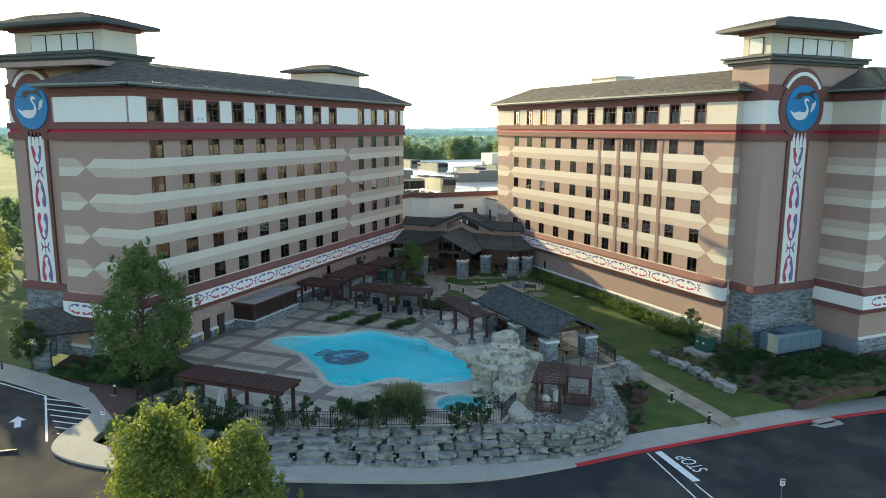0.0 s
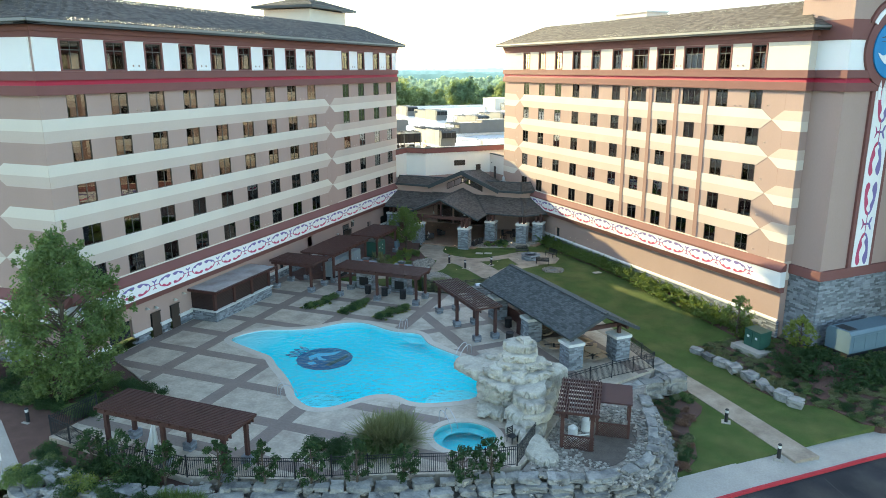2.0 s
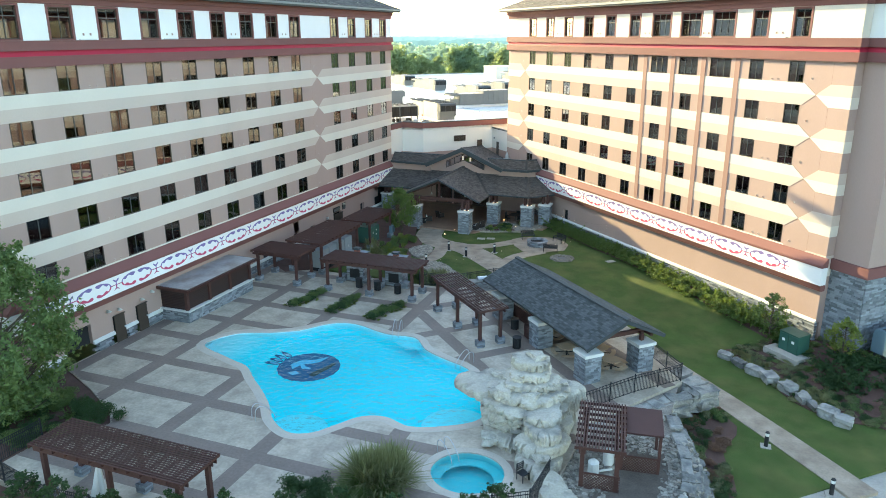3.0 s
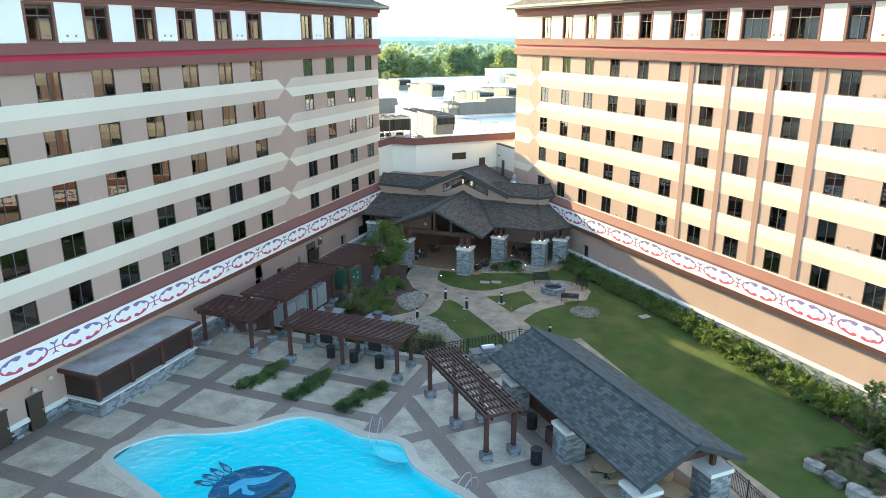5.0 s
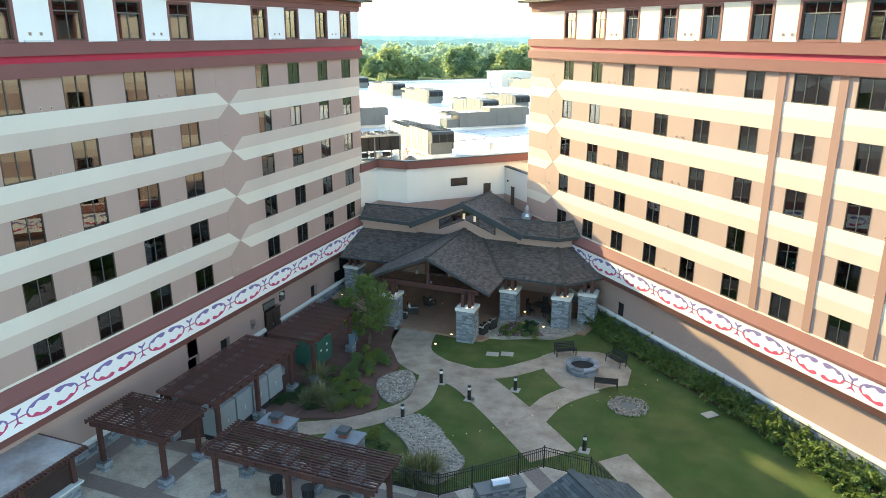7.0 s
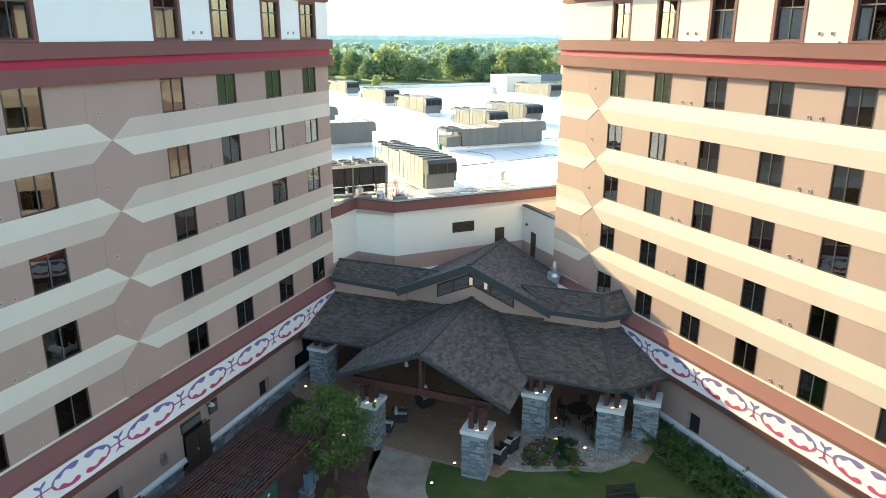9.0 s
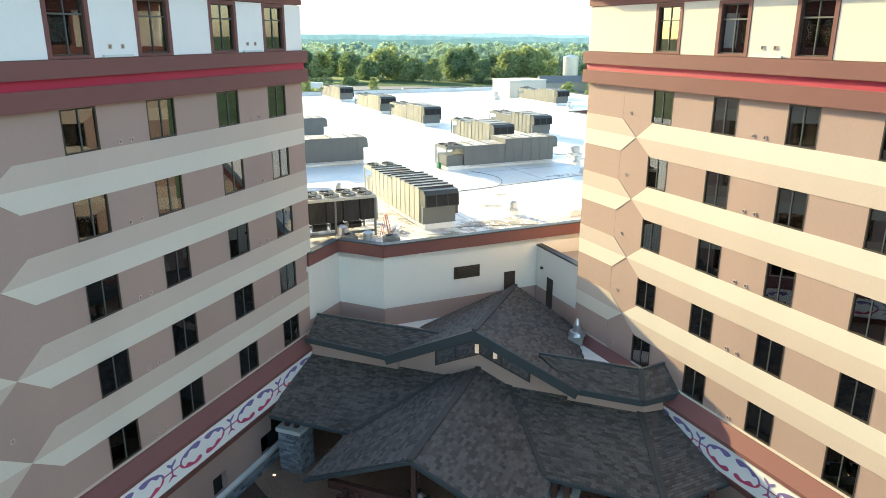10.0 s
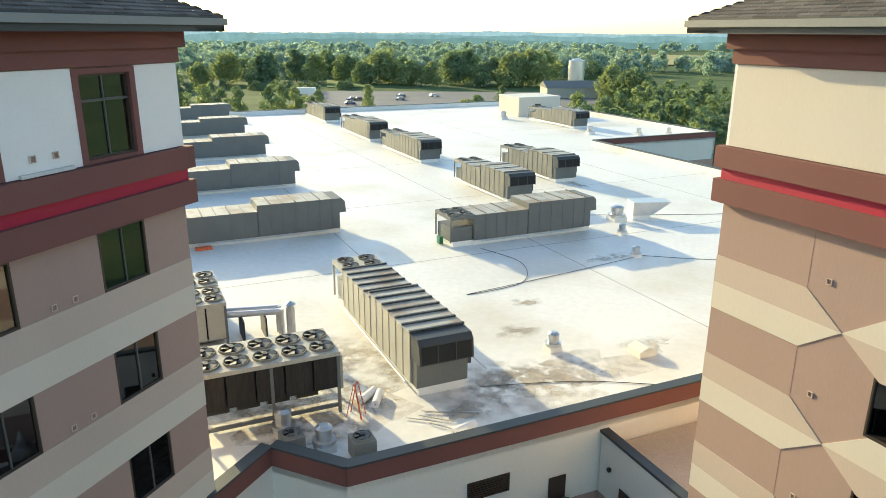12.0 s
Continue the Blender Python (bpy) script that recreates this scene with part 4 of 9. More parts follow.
def lay_band(p, d, length, w, east):
    """One band from p along d, laid in small pieces where the deck is."""
    n, g = Vector((-d.y, d.x)), Geo()
    lift = 0.004 + 0.003 * (abs(d.x) > abs(d.y)) + 0.003 * (d.x * d.y > 0)
    for i in range(int(length / q)):
        for j in range(6):
            c = p + d * q * (i + 0.5) + n * w * ((j + 0.5) / 6 - 0.5)
            if EASTERN(c.x, c.y) == east and inside(c.x, c.y, DECK_EDGE) and not inside(c.x, c.y, wet) and not inside(c.x, c.y, tub):
                e, f = d * q / 2, n * w / 12
                g.add([(*(c - e - f), lift), (*(c + e - f), lift), (*(c + e + f), lift), (*(c - e + f), lift)], [(0, 1, 2, 3)])
    if g.f:
        setting(g.ob("deck_band", BAND), "darker concrete band across the pool deck", "deck")


for x in (-47.3, -42.5, -35.8, -29.3, -22.7):
    lay_band(Vector((x, 40)), Vector((0, 1)), 44, 1.1, False)
for y in (43.4, 47.4, 51.5, 55.4, 59.3, 63.2, 67.3, 71.3, 75.6):
    lay_band(Vector((-48, y)), Vector((1, 0)), 36, 1.0, False)
R2 = 0.70711
for b in (29.2, 34.2, 39.2):
    lay_band(Vector((R2 * (b - 80), R2 * (b + 80))), Vector((R2, -R2)), 40, 1.0, True)
for b in (60.6, 65.7, 70.8, 75.9):
    lay_band(Vector((R2 * (20 - b), R2 * (20 + b))), Vector((R2, R2)), 40, 1.0, True)
for loop, w, nm in ((POOL, 0.55, "pool"), (SPA, 0.45, "spa")):
    out, n = grown(loop, w), len(loop)
    g = Geo()
    lip = grown(loop, -0.03)
    prof = [(out, -0.2), (out, 0.012), (lip, 0.02), (lip, -0.06)]
    for i in range(n):
        for (la, za), (lb, zb) in zip(prof, prof[1:]):
            a0, a1, b0, b1 = la[i][:2], la[(i + 1) % n][:2], lb[i][:2], lb[(i + 1) % n][:2]
            g.add([(*a0, za), (*a1, za), (*b1, zb), (*b0, zb)], [(0, 1, 2, 3)])
    setting(g.ob("coping", COPING), "pale rounded concrete coping round the " + nm, "coping")


def basin(name, loop, depth, label, mats, shallow=0.0):
    """A pool shell with sloping floor."""
    p = thing(name, pose(0, 0, 0), label, "pool")
    bm = bmesh.new()
    vs = [bm.verts.new((x, y, 0)) for x, y in (q[:2] for q in loop)]
    for i in range(len(vs)):
        bm.edges.new((vs[i], vs[(i + 1) % len(vs)]))
    bmesh.ops.triangle_fill(bm, edges=bm.edges[:], use_beauty=True, normal=(0, 0, 1))
    edge = [e for e in bm.edges if len(e.link_faces) == 1]
    for v in bm.verts:
        v.co.z = -depth
    up = bmesh.ops.extrude_edge_only(bm, edges=edge)["geom"]
    for q in up:
        if isinstance(q, bmesh.types.BMVert):
            q.co.z = 0.0
    me = bpy.data.meshes.new("shell")
    bm.to_mesh(me)
    bm.free()
    me.materials.append(mats)
    part("shell", me, p, None, "turquoise plastered shell")
    bm = bmesh.new()
    vs = [bm.verts.new((x, y, -0.12)) for x, y in (q[:2] for q in loop)]
    for i in range(len(vs)):
        bm.edges.new((vs[i], vs[(i + 1) % len(vs)]))
    bmesh.ops.triangle_fill(bm, edges=bm.edges[:], use_beauty=True, normal=(0, 0, 1))
    for f in bm.faces:
        f.normal_update()
        if f.normal.z < 0:
            f.normal_flip()
    me = bpy.data.meshes.new("water")
    bm.to_mesh(me)
    bm.free()
    me.materials.append(WATER)
    part("water", me, p, None, "clear rippled water").visible_shadow = False
    return p


pool = basin("swimming_pool", POOL, 1.05, "free-form swimming pool full of bright blue water", WATERTILE)
def under(name, loop, z, m, parent, label):
    """A flat piece lying under the water."""
    Geo().prism([p[:2] for p in loop], z - 0.03, z).ob(name, m, parent, label)


EC, ER = Vector((-33.38, 59.87)), 2.25
ex, ey = Vector((0.94, 0.34)), Vector((-0.34, 0.94))


def emb(a, b):
    p = EC + ex * a * ER + ey * b * ER
    return (p.x, p.y)


under("emblem_disc", [emb(math.cos(6.28318 * i / 36) * (1 + 0.02 * (i % 2)), math.sin(6.28318 * i / 36) * (1 + 0.02 * (i % 2))) for i in range(36)], -1.0, DARKBLUE, pool, "dark blue round floor emblem")
under("emblem_bird", [emb(*q) for q in ((-0.5, -0.2), (-0.62, 0.15), (-0.35, 0.45), (0.1, 0.5), (0.55, 0.75), (0.3, 0.35), (0.0, 0.2), (-0.2, 0.2), (-0.1, 0.0), (0.1, -0.1), (0.05, -0.2), (-0.2, -0.15), (-0.3, 0.1))], -0.985, PALEBLUE, pool, "pale blue bird figure")
under("emblem_fish", [emb(*q) for q in ((-0.6, -0.45), (-0.35, -0.3), (-0.2, -0.5), (-0.4, -0.6))], -0.985, PALEBLUE, pool, "pale blue small figure")
under("emblem_animal", [emb(*q) for q in ((0.1, -0.6), (0.3, -0.3), (0.6, 0.05), (0.75, 0.3), (0.85, 0.2), (0.7, -0.1), (0.45, -0.45), (0.3, -0.7))], -0.985, BRONZE, pool, "dark animal figure")
for deg in (168, 157, 146.5, 135.5):
    c, s_ = math.cos(radians(deg)), math.sin(radians(deg))
    at = lambda r, k: emb(r * c - k * s_, r * s_ + k * c)
    petal = [(1.03, 0.03), (1.14, 0.085), (1.27, 0.09), (1.40, 0.045), (1.40, -0.045), (1.27, -0.09), (1.14, -0.085), (1.03, -0.03)]
    under("emblem_feather", [at(r, k) for r, k in petal], -1.0, DARKBLUE, pool, "dark outlined feather mark")
    under("feather_vane", [at(1.215 + (r - 1.215) * 0.78, k * 0.62) for r, k in petal], -0.99, PALEBLUE, pool, "pale feather vane")
    under("emblem_claw", [at(1.36, 0.10), at(1.44, 0.07), at(1.67, 0.0), at(1.44, -0.07), at(1.36, -0.10), at(1.42, 0.0)], -0.995, DARKBLUE, pool, "dark blue claw tip")


def beach(parent):
    """The floor that slopes up to nothing at the pool's narrow end."""
    g = Geo()
    n = 14
    lo, hi = -41.4, -36.7
    cut = lambda x: sorted(y0 + (y1 - y0) * (x - x0) / (x1 - x0) for (x0, y0), (x1, y1) in ((POOL[i - 1][:2], POOL[i][:2]) for i in range(len(POOL))) if (x0 - x) * (x1 - x) < 0)
    rows = []
    for i in range(n + 1):
        x = lo + (hi - lo) * i / n
        ys = cut(x)
        z = -0.13 - 0.9 * (i / n) ** 1.8
        rows.append([(x, ys[0] + 0.02, z), (x, ys[-1] - 0.02, z)])
    for a, b in zip(rows, rows[1:]):
        g.add([a[0], b[0], b[1], a[1]], [(0, 1, 2, 3)])
    g.ob("beach_floor", WATERTILE, parent, "pale floor sloping up to the edge")


beach(pool)
for cx, cy, rad in ((-27.2, 66.0, 2.3), (-28.9, 51.2, 2.3), (-20.2, 55.0, 2.6)):
    for k, zz in ((0.8, -0.40),):
        ring = [(cx + rad * k * math.cos(6.28318 * i / 48), cy + rad * k * math.sin(6.28318 * i / 48)) for i in range(48)]
        ring = [p for p in ring if inside(p[0], p[1], POOL)]
        edge = [p[:2] for p in POOL if math.hypot(p[0] - cx, p[1] - cy) < rad * k]
        pts = sorted(ring + edge, key=lambda p: math.atan2(p[1] - sum(q[1] for q in ring + edge) / len(ring + edge), p[0] - sum(q[0] for q in ring + edge) / len(ring + edge)))
        if len(pts) > 4:
            under("curved_step", pts, zz, WATERTILE, pool, "pale rounded underwater step")
spa = basin("hot_tub", SPA, 0.9, "round hot tub beside the rock waterfall", SPATILE)
g = Geo()
for i in range(28):
    a, b = SPA[i], SPA[(i + 1) % 28]
    c = Vector((-17.8, 50.2))
    p, q = (tuple(c + (Vector(w) - c) * 0.7) for w in (a, b))
    g.prism([a, b, q, p], -0.5, -0.42)
g.ob("tub_bench", SPATILE, spa, "pale bench ring under the water")

def off_line(line, d):
    out = []
    for i, p in enumerate(line):
        t = (Vector(line[min(i + 1, len(line) - 1)][:2]) - Vector(line[max(i - 1, 0)][:2])).normalized()
        out.append((p[0] - t.y * d, p[1] + t.x * d))
    return out


INNER = off_line(KERB, 2.3)
LAWN_SE = [p for p in INNER if -6.5 < p[0] < 15][::-1]
sheet("lawn", [[(-44, 78), (-33.5, 112), (-33, 111.8), (2.2, 78.0), (9, 76.0), (18, 80)] + LAWN_SE + [(-8.5, 54.5), (-9, 62), (-8, 65.5), (-20.2, 80), (-21.6, 81.2), (-24.6, 81.3), (-27.6, 78.2), (-29, 77)]], GRASS, lawn_z, 0.0, 1.5, "mown green lawn in the courtyard", "lawn", 1.5)

# ---- courtyard walks, beds ----
strip("path", smooth_line([(-38.2, 100.5), (-38.0, 96.2), (-37.0, 92.2), (-34.6, 90.2), (-31.7, 89.4), (-28.5, 86.7), (-24.2, 82.4)], 6), -1.5, 1.5, PATH, lawn_z, 0.03, 0.3, "tan stamped concrete garden path", "path")
strip("path", smooth_line([(-34.4, 90.0), (-33.8, 87.2), (-33.6, 85.4), (-34.1, 83.9), (-35.2, 82.5), (-36.9, 80.9), (-39.5, 79.4)], 6), -0.75, 0.75, PATH, lawn_z, 0.036, 0.3, "narrow tan concrete garden path", "path")
strip("path", smooth_line([(-31.8, 90.2), (-29.8, 91.0), (-28.2, 92.7), (-26.9, 94.4)], 6), -0.75, 0.75, PATH, lawn_z, 0.036, 0.3, "narrow tan concrete garden path", "path")
strip("path", smooth_line([(-26.2, 85.8), (-25.7, 88.0), (-25.0, 89.4), (-23.6, 91.2)], 6), -0.8, 0.8, PATH, lawn_z, 0.036, 0.3, "narrow tan concrete garden path", "path")
sheet("patio", [[(-27.8, 94.6), (-26.9, 95.9), (-24.1, 96.8), (-22.5, 96.4), (-21.4, 94.6), (-21.4, 92.3), (-22.5, 91.6), (-23.8, 90.3), (-25.5, 90.5), (-27.0, 92.4)]], PATH, lawn_z, 0.044, 0.3, "round concrete patio at the fire pit", "patio")
strip("path", [(-21.1, 83.5), (-18.3, 80.6), (-10.2, 72.2), (-4.6, 66.5), (-1.6, 63.0), (2.2, 58.4)], -0.95, 0.95, PATH, lawn_z, 0.05, 0.4, "straight concrete walk beside the lawn", "path")
sheet("planting_bed", [smooth_loop([(-48, 77.2), (-48, 106), (-41.5, 101), (-40.1, 96.0), (-38.7, 92.2), (-36.6, 89.2), (-37.0, 87.4), (-36.5, 85.5), (-35.6, 83.6), (-37.1, 81.6), (-40.5, 80.2), (-42.5, 77.5)], 2)], MULCH, flat_z, 0.01, 0.5, "red bark mulch planting bed", "bed")
GRAVELS = [smooth_loop([(-36.9, 86.1), (-37.1, 87.2), (-36.6, 88.3), (-35.7, 88.8), (-34.8, 87.8), (-34.45, 86.6), (-34.5, 85.2), (-35.0, 84.4), (-35.9, 84.8)], 4),
           smooth_loop([(-33.2, 83.5), (-34.4, 82.1), (-32.9, 81.0), (-31.8, 79.8), (-31.2, 78.2), (-29.4, 77.6), (-28.5, 79.6), (-29.1, 80.6), (-30.4, 81.9), (-31.7, 83.2)], 4),
           [(-32.7, 96.2), (-33.3, 97.6), (-33.3, 99.2), (-32.5, 100.7), (-30.4, 101.3), (-28.1, 101.2), (-26.3, 102.8), (-25.6, 100.6), (-26.5, 99.0), (-27.6, 97.8), (-28.9, 97.5), (-31.2, 96.5)]]
for loop, lift in zip(GRAVELS, (0.03, 0.03, 0.046)):
    sheet("gravel_bed", [loop], GRAVEL, flat_z, lift, 0.3, "pale river gravel bed", "bed")
sheet("planting_bed", [[(-31.7, 96.7), (-32.0, 98.4), (-31.4, 100.0), (-30.0, 99.6), (-28.3, 97.9)]], MULCH, flat_z, 0.066, 0.3, "mulch bed with low shrubs", "bed")
sheet("planting_bed", [[(-26.8, 104.8), (-33.0, 111.2), (1.0, 77.2), (-0.3, 75.4), (-9.8, 86.0), (-18.1, 93.7), (-24.5, 100.2)]], MULCH, lawn_z, 0.03, 0.4, "mulch strip under the hedge", "bed", 1.2)
BANKBED = smooth_loop([(-5.0, 75.3), (-2.6, 71.8), (-0.4, 68.2), (1.9, 66.7), (4.4, 66.6), (7.3, 64.5), (12.2, 67.8), (16.8, 71.6), (25.7, 78.2), (20, 86), (10, 82), (4, 79), (0.5, 77.5)], 3)
sheet("planting_bed", [BANKBED], MULCH, lawn_z, 0.06, 0.6, "mulch bank with junipers below the tower", "bed", 1.2)
sheet("planting_bed", [smooth_loop([(-8.6, 65.6), (-7.0, 66.0), (-4.2, 63.6), (-5.0, 60.0), (-4.3, 56.2), (-5.8, 53.6), (-8.5, 55), (-9.0, 60)], 3)], MULCH, lawn_z, 0.05, 0.4, "mulch bed with low flowering shrubs", "bed", 1.0)
sheet("planting_bed", [[(-48, 52), (-44.1, 50.3), (-40.6, 48.5), (-39.3, 47.3), (-41.5, 44.6), (-41.8, 41.0), (-30.7, 40.3), (-27, 40.2), (-30.5, 37.8), (-36, 36.4), (-40.8, 38.2), (-47, 41.8), (-55.5, 45), (-57, 48.6), (-48, 48.6)]], MULCH, lambda x, y: -0.1 - 0.045 * max(0, 46 - y), 0.0, 1.5, "shaded mulch bed under trees and shrubs", "bed")
sheet("porch_floor", [[(-47.9, 99.5), (-42.3, 96.0), (-32.6, 95.4), (-31.0, 99.6), (-25.5, 99.5), (-24.0, 106), (-33, 111), (-47.9, 109)]], mat("porch_tile", (0.30, 0.19, 0.13), 0.35, 0.25, 0.8, 6, 0.1), flat_z, 0.035, 0.4, "reddish stamped porch floor", "floor")
g = Geo()
for loop, n in zip(GRAVELS, (900, 1700, 1300)):
    xs, ys = [p[0] for p in loop], [p[1] for p in loop]
    for i in range(n):
        x, y = random.uniform(min(xs), max(xs)), random.uniform(min(ys), max(ys))
        if inside(x, y, loop):
            k = random.uniform(0.03, 0.07)
            g.slab((x, y, 0.05), (k * 2, k * 1.5, k), 0, random.uniform(0, 180), k * 0.25)
tagged(g.ob("gravel_stones", RUBBLE), "loose pale river stones", "stones", "", "stuff")


# ---- stone columns, timber ----
def ledgestones(w, d, z0, z1, h=(0.09, 0.16)):
    """Stacked stone facing round a square pier."""
    g = Geo().box(-w / 2 + 0.06, w / 2 - 0.06, -d / 2 + 0.06, d / 2 - 0.06, z0, z1)
    z = z0
    while z < z1:
        hh = random.uniform(*h)
        for face in range(4):
            ln, off = (w, d) if face % 2 == 0 else (d, w)
            x = -ln / 2
            m = Matrix.Rotation(math.pi / 2 * face, 4, "Z")
            while x < ln / 2:
                l = min(random.uniform(0.18, 0.5), ln / 2 - x)
                o = off / 2 + random.uniform(0.0, 0.05)
                g.box(x + 0.006, x + l - 0.006, -o, -off / 2 + 0.1, z + 0.006, min(z + hh, z1), 0, m)
                x += l
        z += hh
    return g


def stone_column(name, x, y, rz, w, z0, z1, posts, top, label):
    t = thing(name, pose(x, y, 0, 0, 0, rz), label, "column", "stone columns")
    ledgestones(w, w, z0, z1).ob("stone_facing", STONE, t)["kind"] = "stuff"
    Geo().prism([(-w / 2 - 0.1, -w / 2 - 0.1), (w / 2 + 0.1, -w / 2 - 0.1), (w / 2 + 0.1, w / 2 + 0.1), (-w / 2 - 0.1, w / 2 + 0.1)], z1, z1 + 0.22).ob("cap", CAP, t, "pale limestone cap")
    for px, py in posts:
        Geo().box(px - 0.12, px + 0.12, py - 0.12, py + 0.12, z1 + 0.22, top).ob("timber_post", WOOD, t)
    return t


CORNERS = [(-0.28, -0.28), (0.28, -0.28), (-0.28, 0.28), (0.28, 0.28)]
for x, y, top in ((-46.55, 101.6, 3.95), (-40.4, 96.15, 3.5), (-33.8, 95.55, 3.6), (-31.87, 100.6, 3.6), (-27.6, 100.45, 3.75), (-25.8, 102.05, 3.75)):
    stone_column("porch_column", x, y, 0, 1.3, -0.2, 2.4, CORNERS, top, "stacked stone porch column with timber posts")


def shingle_face(g, quad, n=14):
    """A sloping face laid with rows of shingles; quad runs eave left, eave right, top right, top left."""
    a, b, c, d = (Vector(p) for p in quad)
    nrm = (b - a).cross(d - a).normalized()
    if nrm.z < 0:
        nrm = -nrm
    n = max(4, int(max((d - a).length, (c - b).length) / 0.17))
    for i in range(n):
        t0, t1 = i / n, (i + 1) / n
        p0, p1, q0, q1 = a.lerp(d, t0), b.lerp(c, t0), a.lerp(d, t1), b.lerp(c, t1)
        ln = max((p1 - p0).length, 0.01)
        s = -random.uniform(0, 0.4)
        while s < ln:
            e = min(s + random.uniform(0.2, 0.42), ln)
            f0, f1 = max(s, 0) / ln, e / ln
            if f1 > f0:
                u = nrm * 0.035
                pts = [p0.lerp(p1, f0) + u, p0.lerp(p1, f1) + u, q0.lerp(q1, f1) + u * 0.2, q0.lerp(q1, f0) + u * 0.2, p0.lerp(p1, f0), p0.lerp(p1, f1)]
                g.add(pts, [(0, 1, 2, 3), (4, 5, 1, 0)])
            s = e


def roof_plane(parent, name, quad, m, n=14, t=0.22):
    g = Geo()
    shingle_face(g, quad, n)
    o = g.ob(name, m, parent)
    o["kind"] = "stuff"
    Geo().plate([Vector(p) - Vector((0, 0, 0.006)) for p in quad], t).ob("roof_board", FASCIA, o)
    return o


porch = thing("entrance_porch", pose(0, 0, 0), "shingled timber entrance porch with stacked gables", "porch")
RX, RZ, WALL_Y = -37.4, 5.9, 105.3
roof_plane(porch, "lower_gable_roof", [(-42.7, 105.3, 3.55), (-42.7, 96.35, 3.55), (RX, 96.1, RZ), (RX, 105.3, RZ)], SHINGLE, 22)
roof_plane(porch, "lower_gable_roof", [(-32.25, 96.1, 3.55), (-32.25, 105.3, 3.55), (RX, 105.3, RZ), (RX, 96.1, RZ)], SHINGLE, 22)
roof_plane(porch, "side_roof", [(-47.2, 100.3, 3.7), (-42.0, 100.3, 3.7), (-39.0, WALL_Y, 5.15), (-47.9, WALL_Y, 5.15)], SHINGLE, 16)
roof_plane(porch, "side_roof", [(-33.0, 100.1, 3.72), (-27.35, 99.95, 3.72), (-29.15, WALL_Y, 5.15), (-35.8, WALL_Y, 5.15)], SHINGLE, 16)
roof_plane(porch, "side_roof", [(-27.35, 99.95, 3.72), (-24.9, 102.6, 3.72), (-28.05, 106.1, 5.15), (-29.15, WALL_Y, 5.15)], SHINGLE, 16)
# the upper gable's ridge rises towards its prow
PROW, BACK, EAVE_L, EAVE_R = Vector((-37.36, 104.25, 8.4)), Vector((-38.12, 115.0, 7.15)), Vector((-42.31, 104.17, 6.18)), Vector((-31.99, 104.3, 6.05))


def on_plane(x, y, a, b, c):
    """The point of the plane a b c above x, y."""
    n = (b - a).cross(c - a)
    return Vector((x, y, a.z - (n.x * (x - a.x) + n.y * (y - a.y)) / n.z))


roof_plane(porch, "upper_gable_roof", [on_plane(-42.7, 110.0, PROW, BACK, EAVE_L), EAVE_L, PROW, BACK], SHINGLE, 20, 0.3)
roof_plane(porch, "upper_gable_roof", [EAVE_R, on_plane(-33.0, 113.2, PROW, BACK, EAVE_R), BACK, PROW], SHINGLE, 20, 0.3)
roof_plane(porch, "clerestory_roof", [(-47.45, 104.7, 6.2), (-42.3, 104.25, 6.2), (-39.9, 106.1, 7.05), (-47.6, 106.1, 7.05)], SHINGLE, 9)
roof_plane(porch, "clerestory_roof", [(-32.2, 104.5, 6.02), (-28.93, 104.45, 6.02), (-29.22, 105.6, 7.02), (-34.3, 105.6, 7.02)], SHINGLE, 9)
roof_plane(porch, "clerestory_roof", [(-28.93, 104.45, 6.02), (-27.2, 106.1, 6.02), (-28.1, 106.9, 7.02), (-29.22, 105.6, 7.02)], SHINGLE, 9)
fn = lambda a, b, k: (a, WALL_Y + k, b)
g = Geo().prism([(-42.2, 4.9), (-32.1, 4.9), (-32.1, 5.7), (-37.36, 7.9), (-42.2, 5.8)], -0.1, 0.2, fn=fn)
g.box(-47.6, -42.0, 105.0, 105.2, 4.9, 6.15).box(-32.6, -28.9, 104.95, 105.2, 4.9, 6.0)
g.prism([(-29.0, 4.9), (-27.3, 4.9), (-27.3, 6.0), (-29.0, 6.0)], 0, 0.2, fn=lambda a, b, k: (a + k, 105.0 + (a + 29.0) * 0.78 + k * 0.5, b))
g.ob("gable_wall", BROWN, porch)
g = Geo().prism([(-39.84, 5.6), (-37.36, 6.68), (-37.36, 7.62), (-39.84, 6.5)], -0.16, -0.1, fn=fn).prism([(-37.36, 6.68), (-34.6, 5.55), (-34.6, 6.3), (-37.36, 7.62)], -0.16, -0.1, fn=fn)
o = g.ob("gable_window", BRONZE, porch, "dark gable window with warm reflections")
for poly in ([(-39.74, 5.72), (-38.7, 6.17), (-38.7, 6.93), (-39.74, 6.44)], [(-38.62, 6.21), (-37.66, 6.63), (-37.66, 7.4), (-38.62, 6.96)], [(-37.3, 6.75), (-36.2, 6.3), (-36.2, 6.98), (-37.3, 7.48)], [(-36.1, 6.26), (-34.7, 5.68), (-34.7, 6.26), (-36.1, 6.92)]):
    Geo().prism(poly, -0.18, -0.165, fn=fn).ob("pane", GLASS, o)
for x, z in ((-37.6, 6.75), (-36.6, 6.6)):
    Geo().box(x, x + 0.22, WALL_Y - 0.19, WALL_Y - 0.165, z, z + 0.5).ob("lit_pane", LAMP_PANE, o, "pane lit by a warm lamp inside")
for q in (EAVE_L, EAVE_R):
    Geo().bar(PROW - Vector((0, 0.06, 0.22)), q - Vector((0, 0.06, 0.22)), 0.16, 0.5).ob("barge_board", FASCIA, porch)
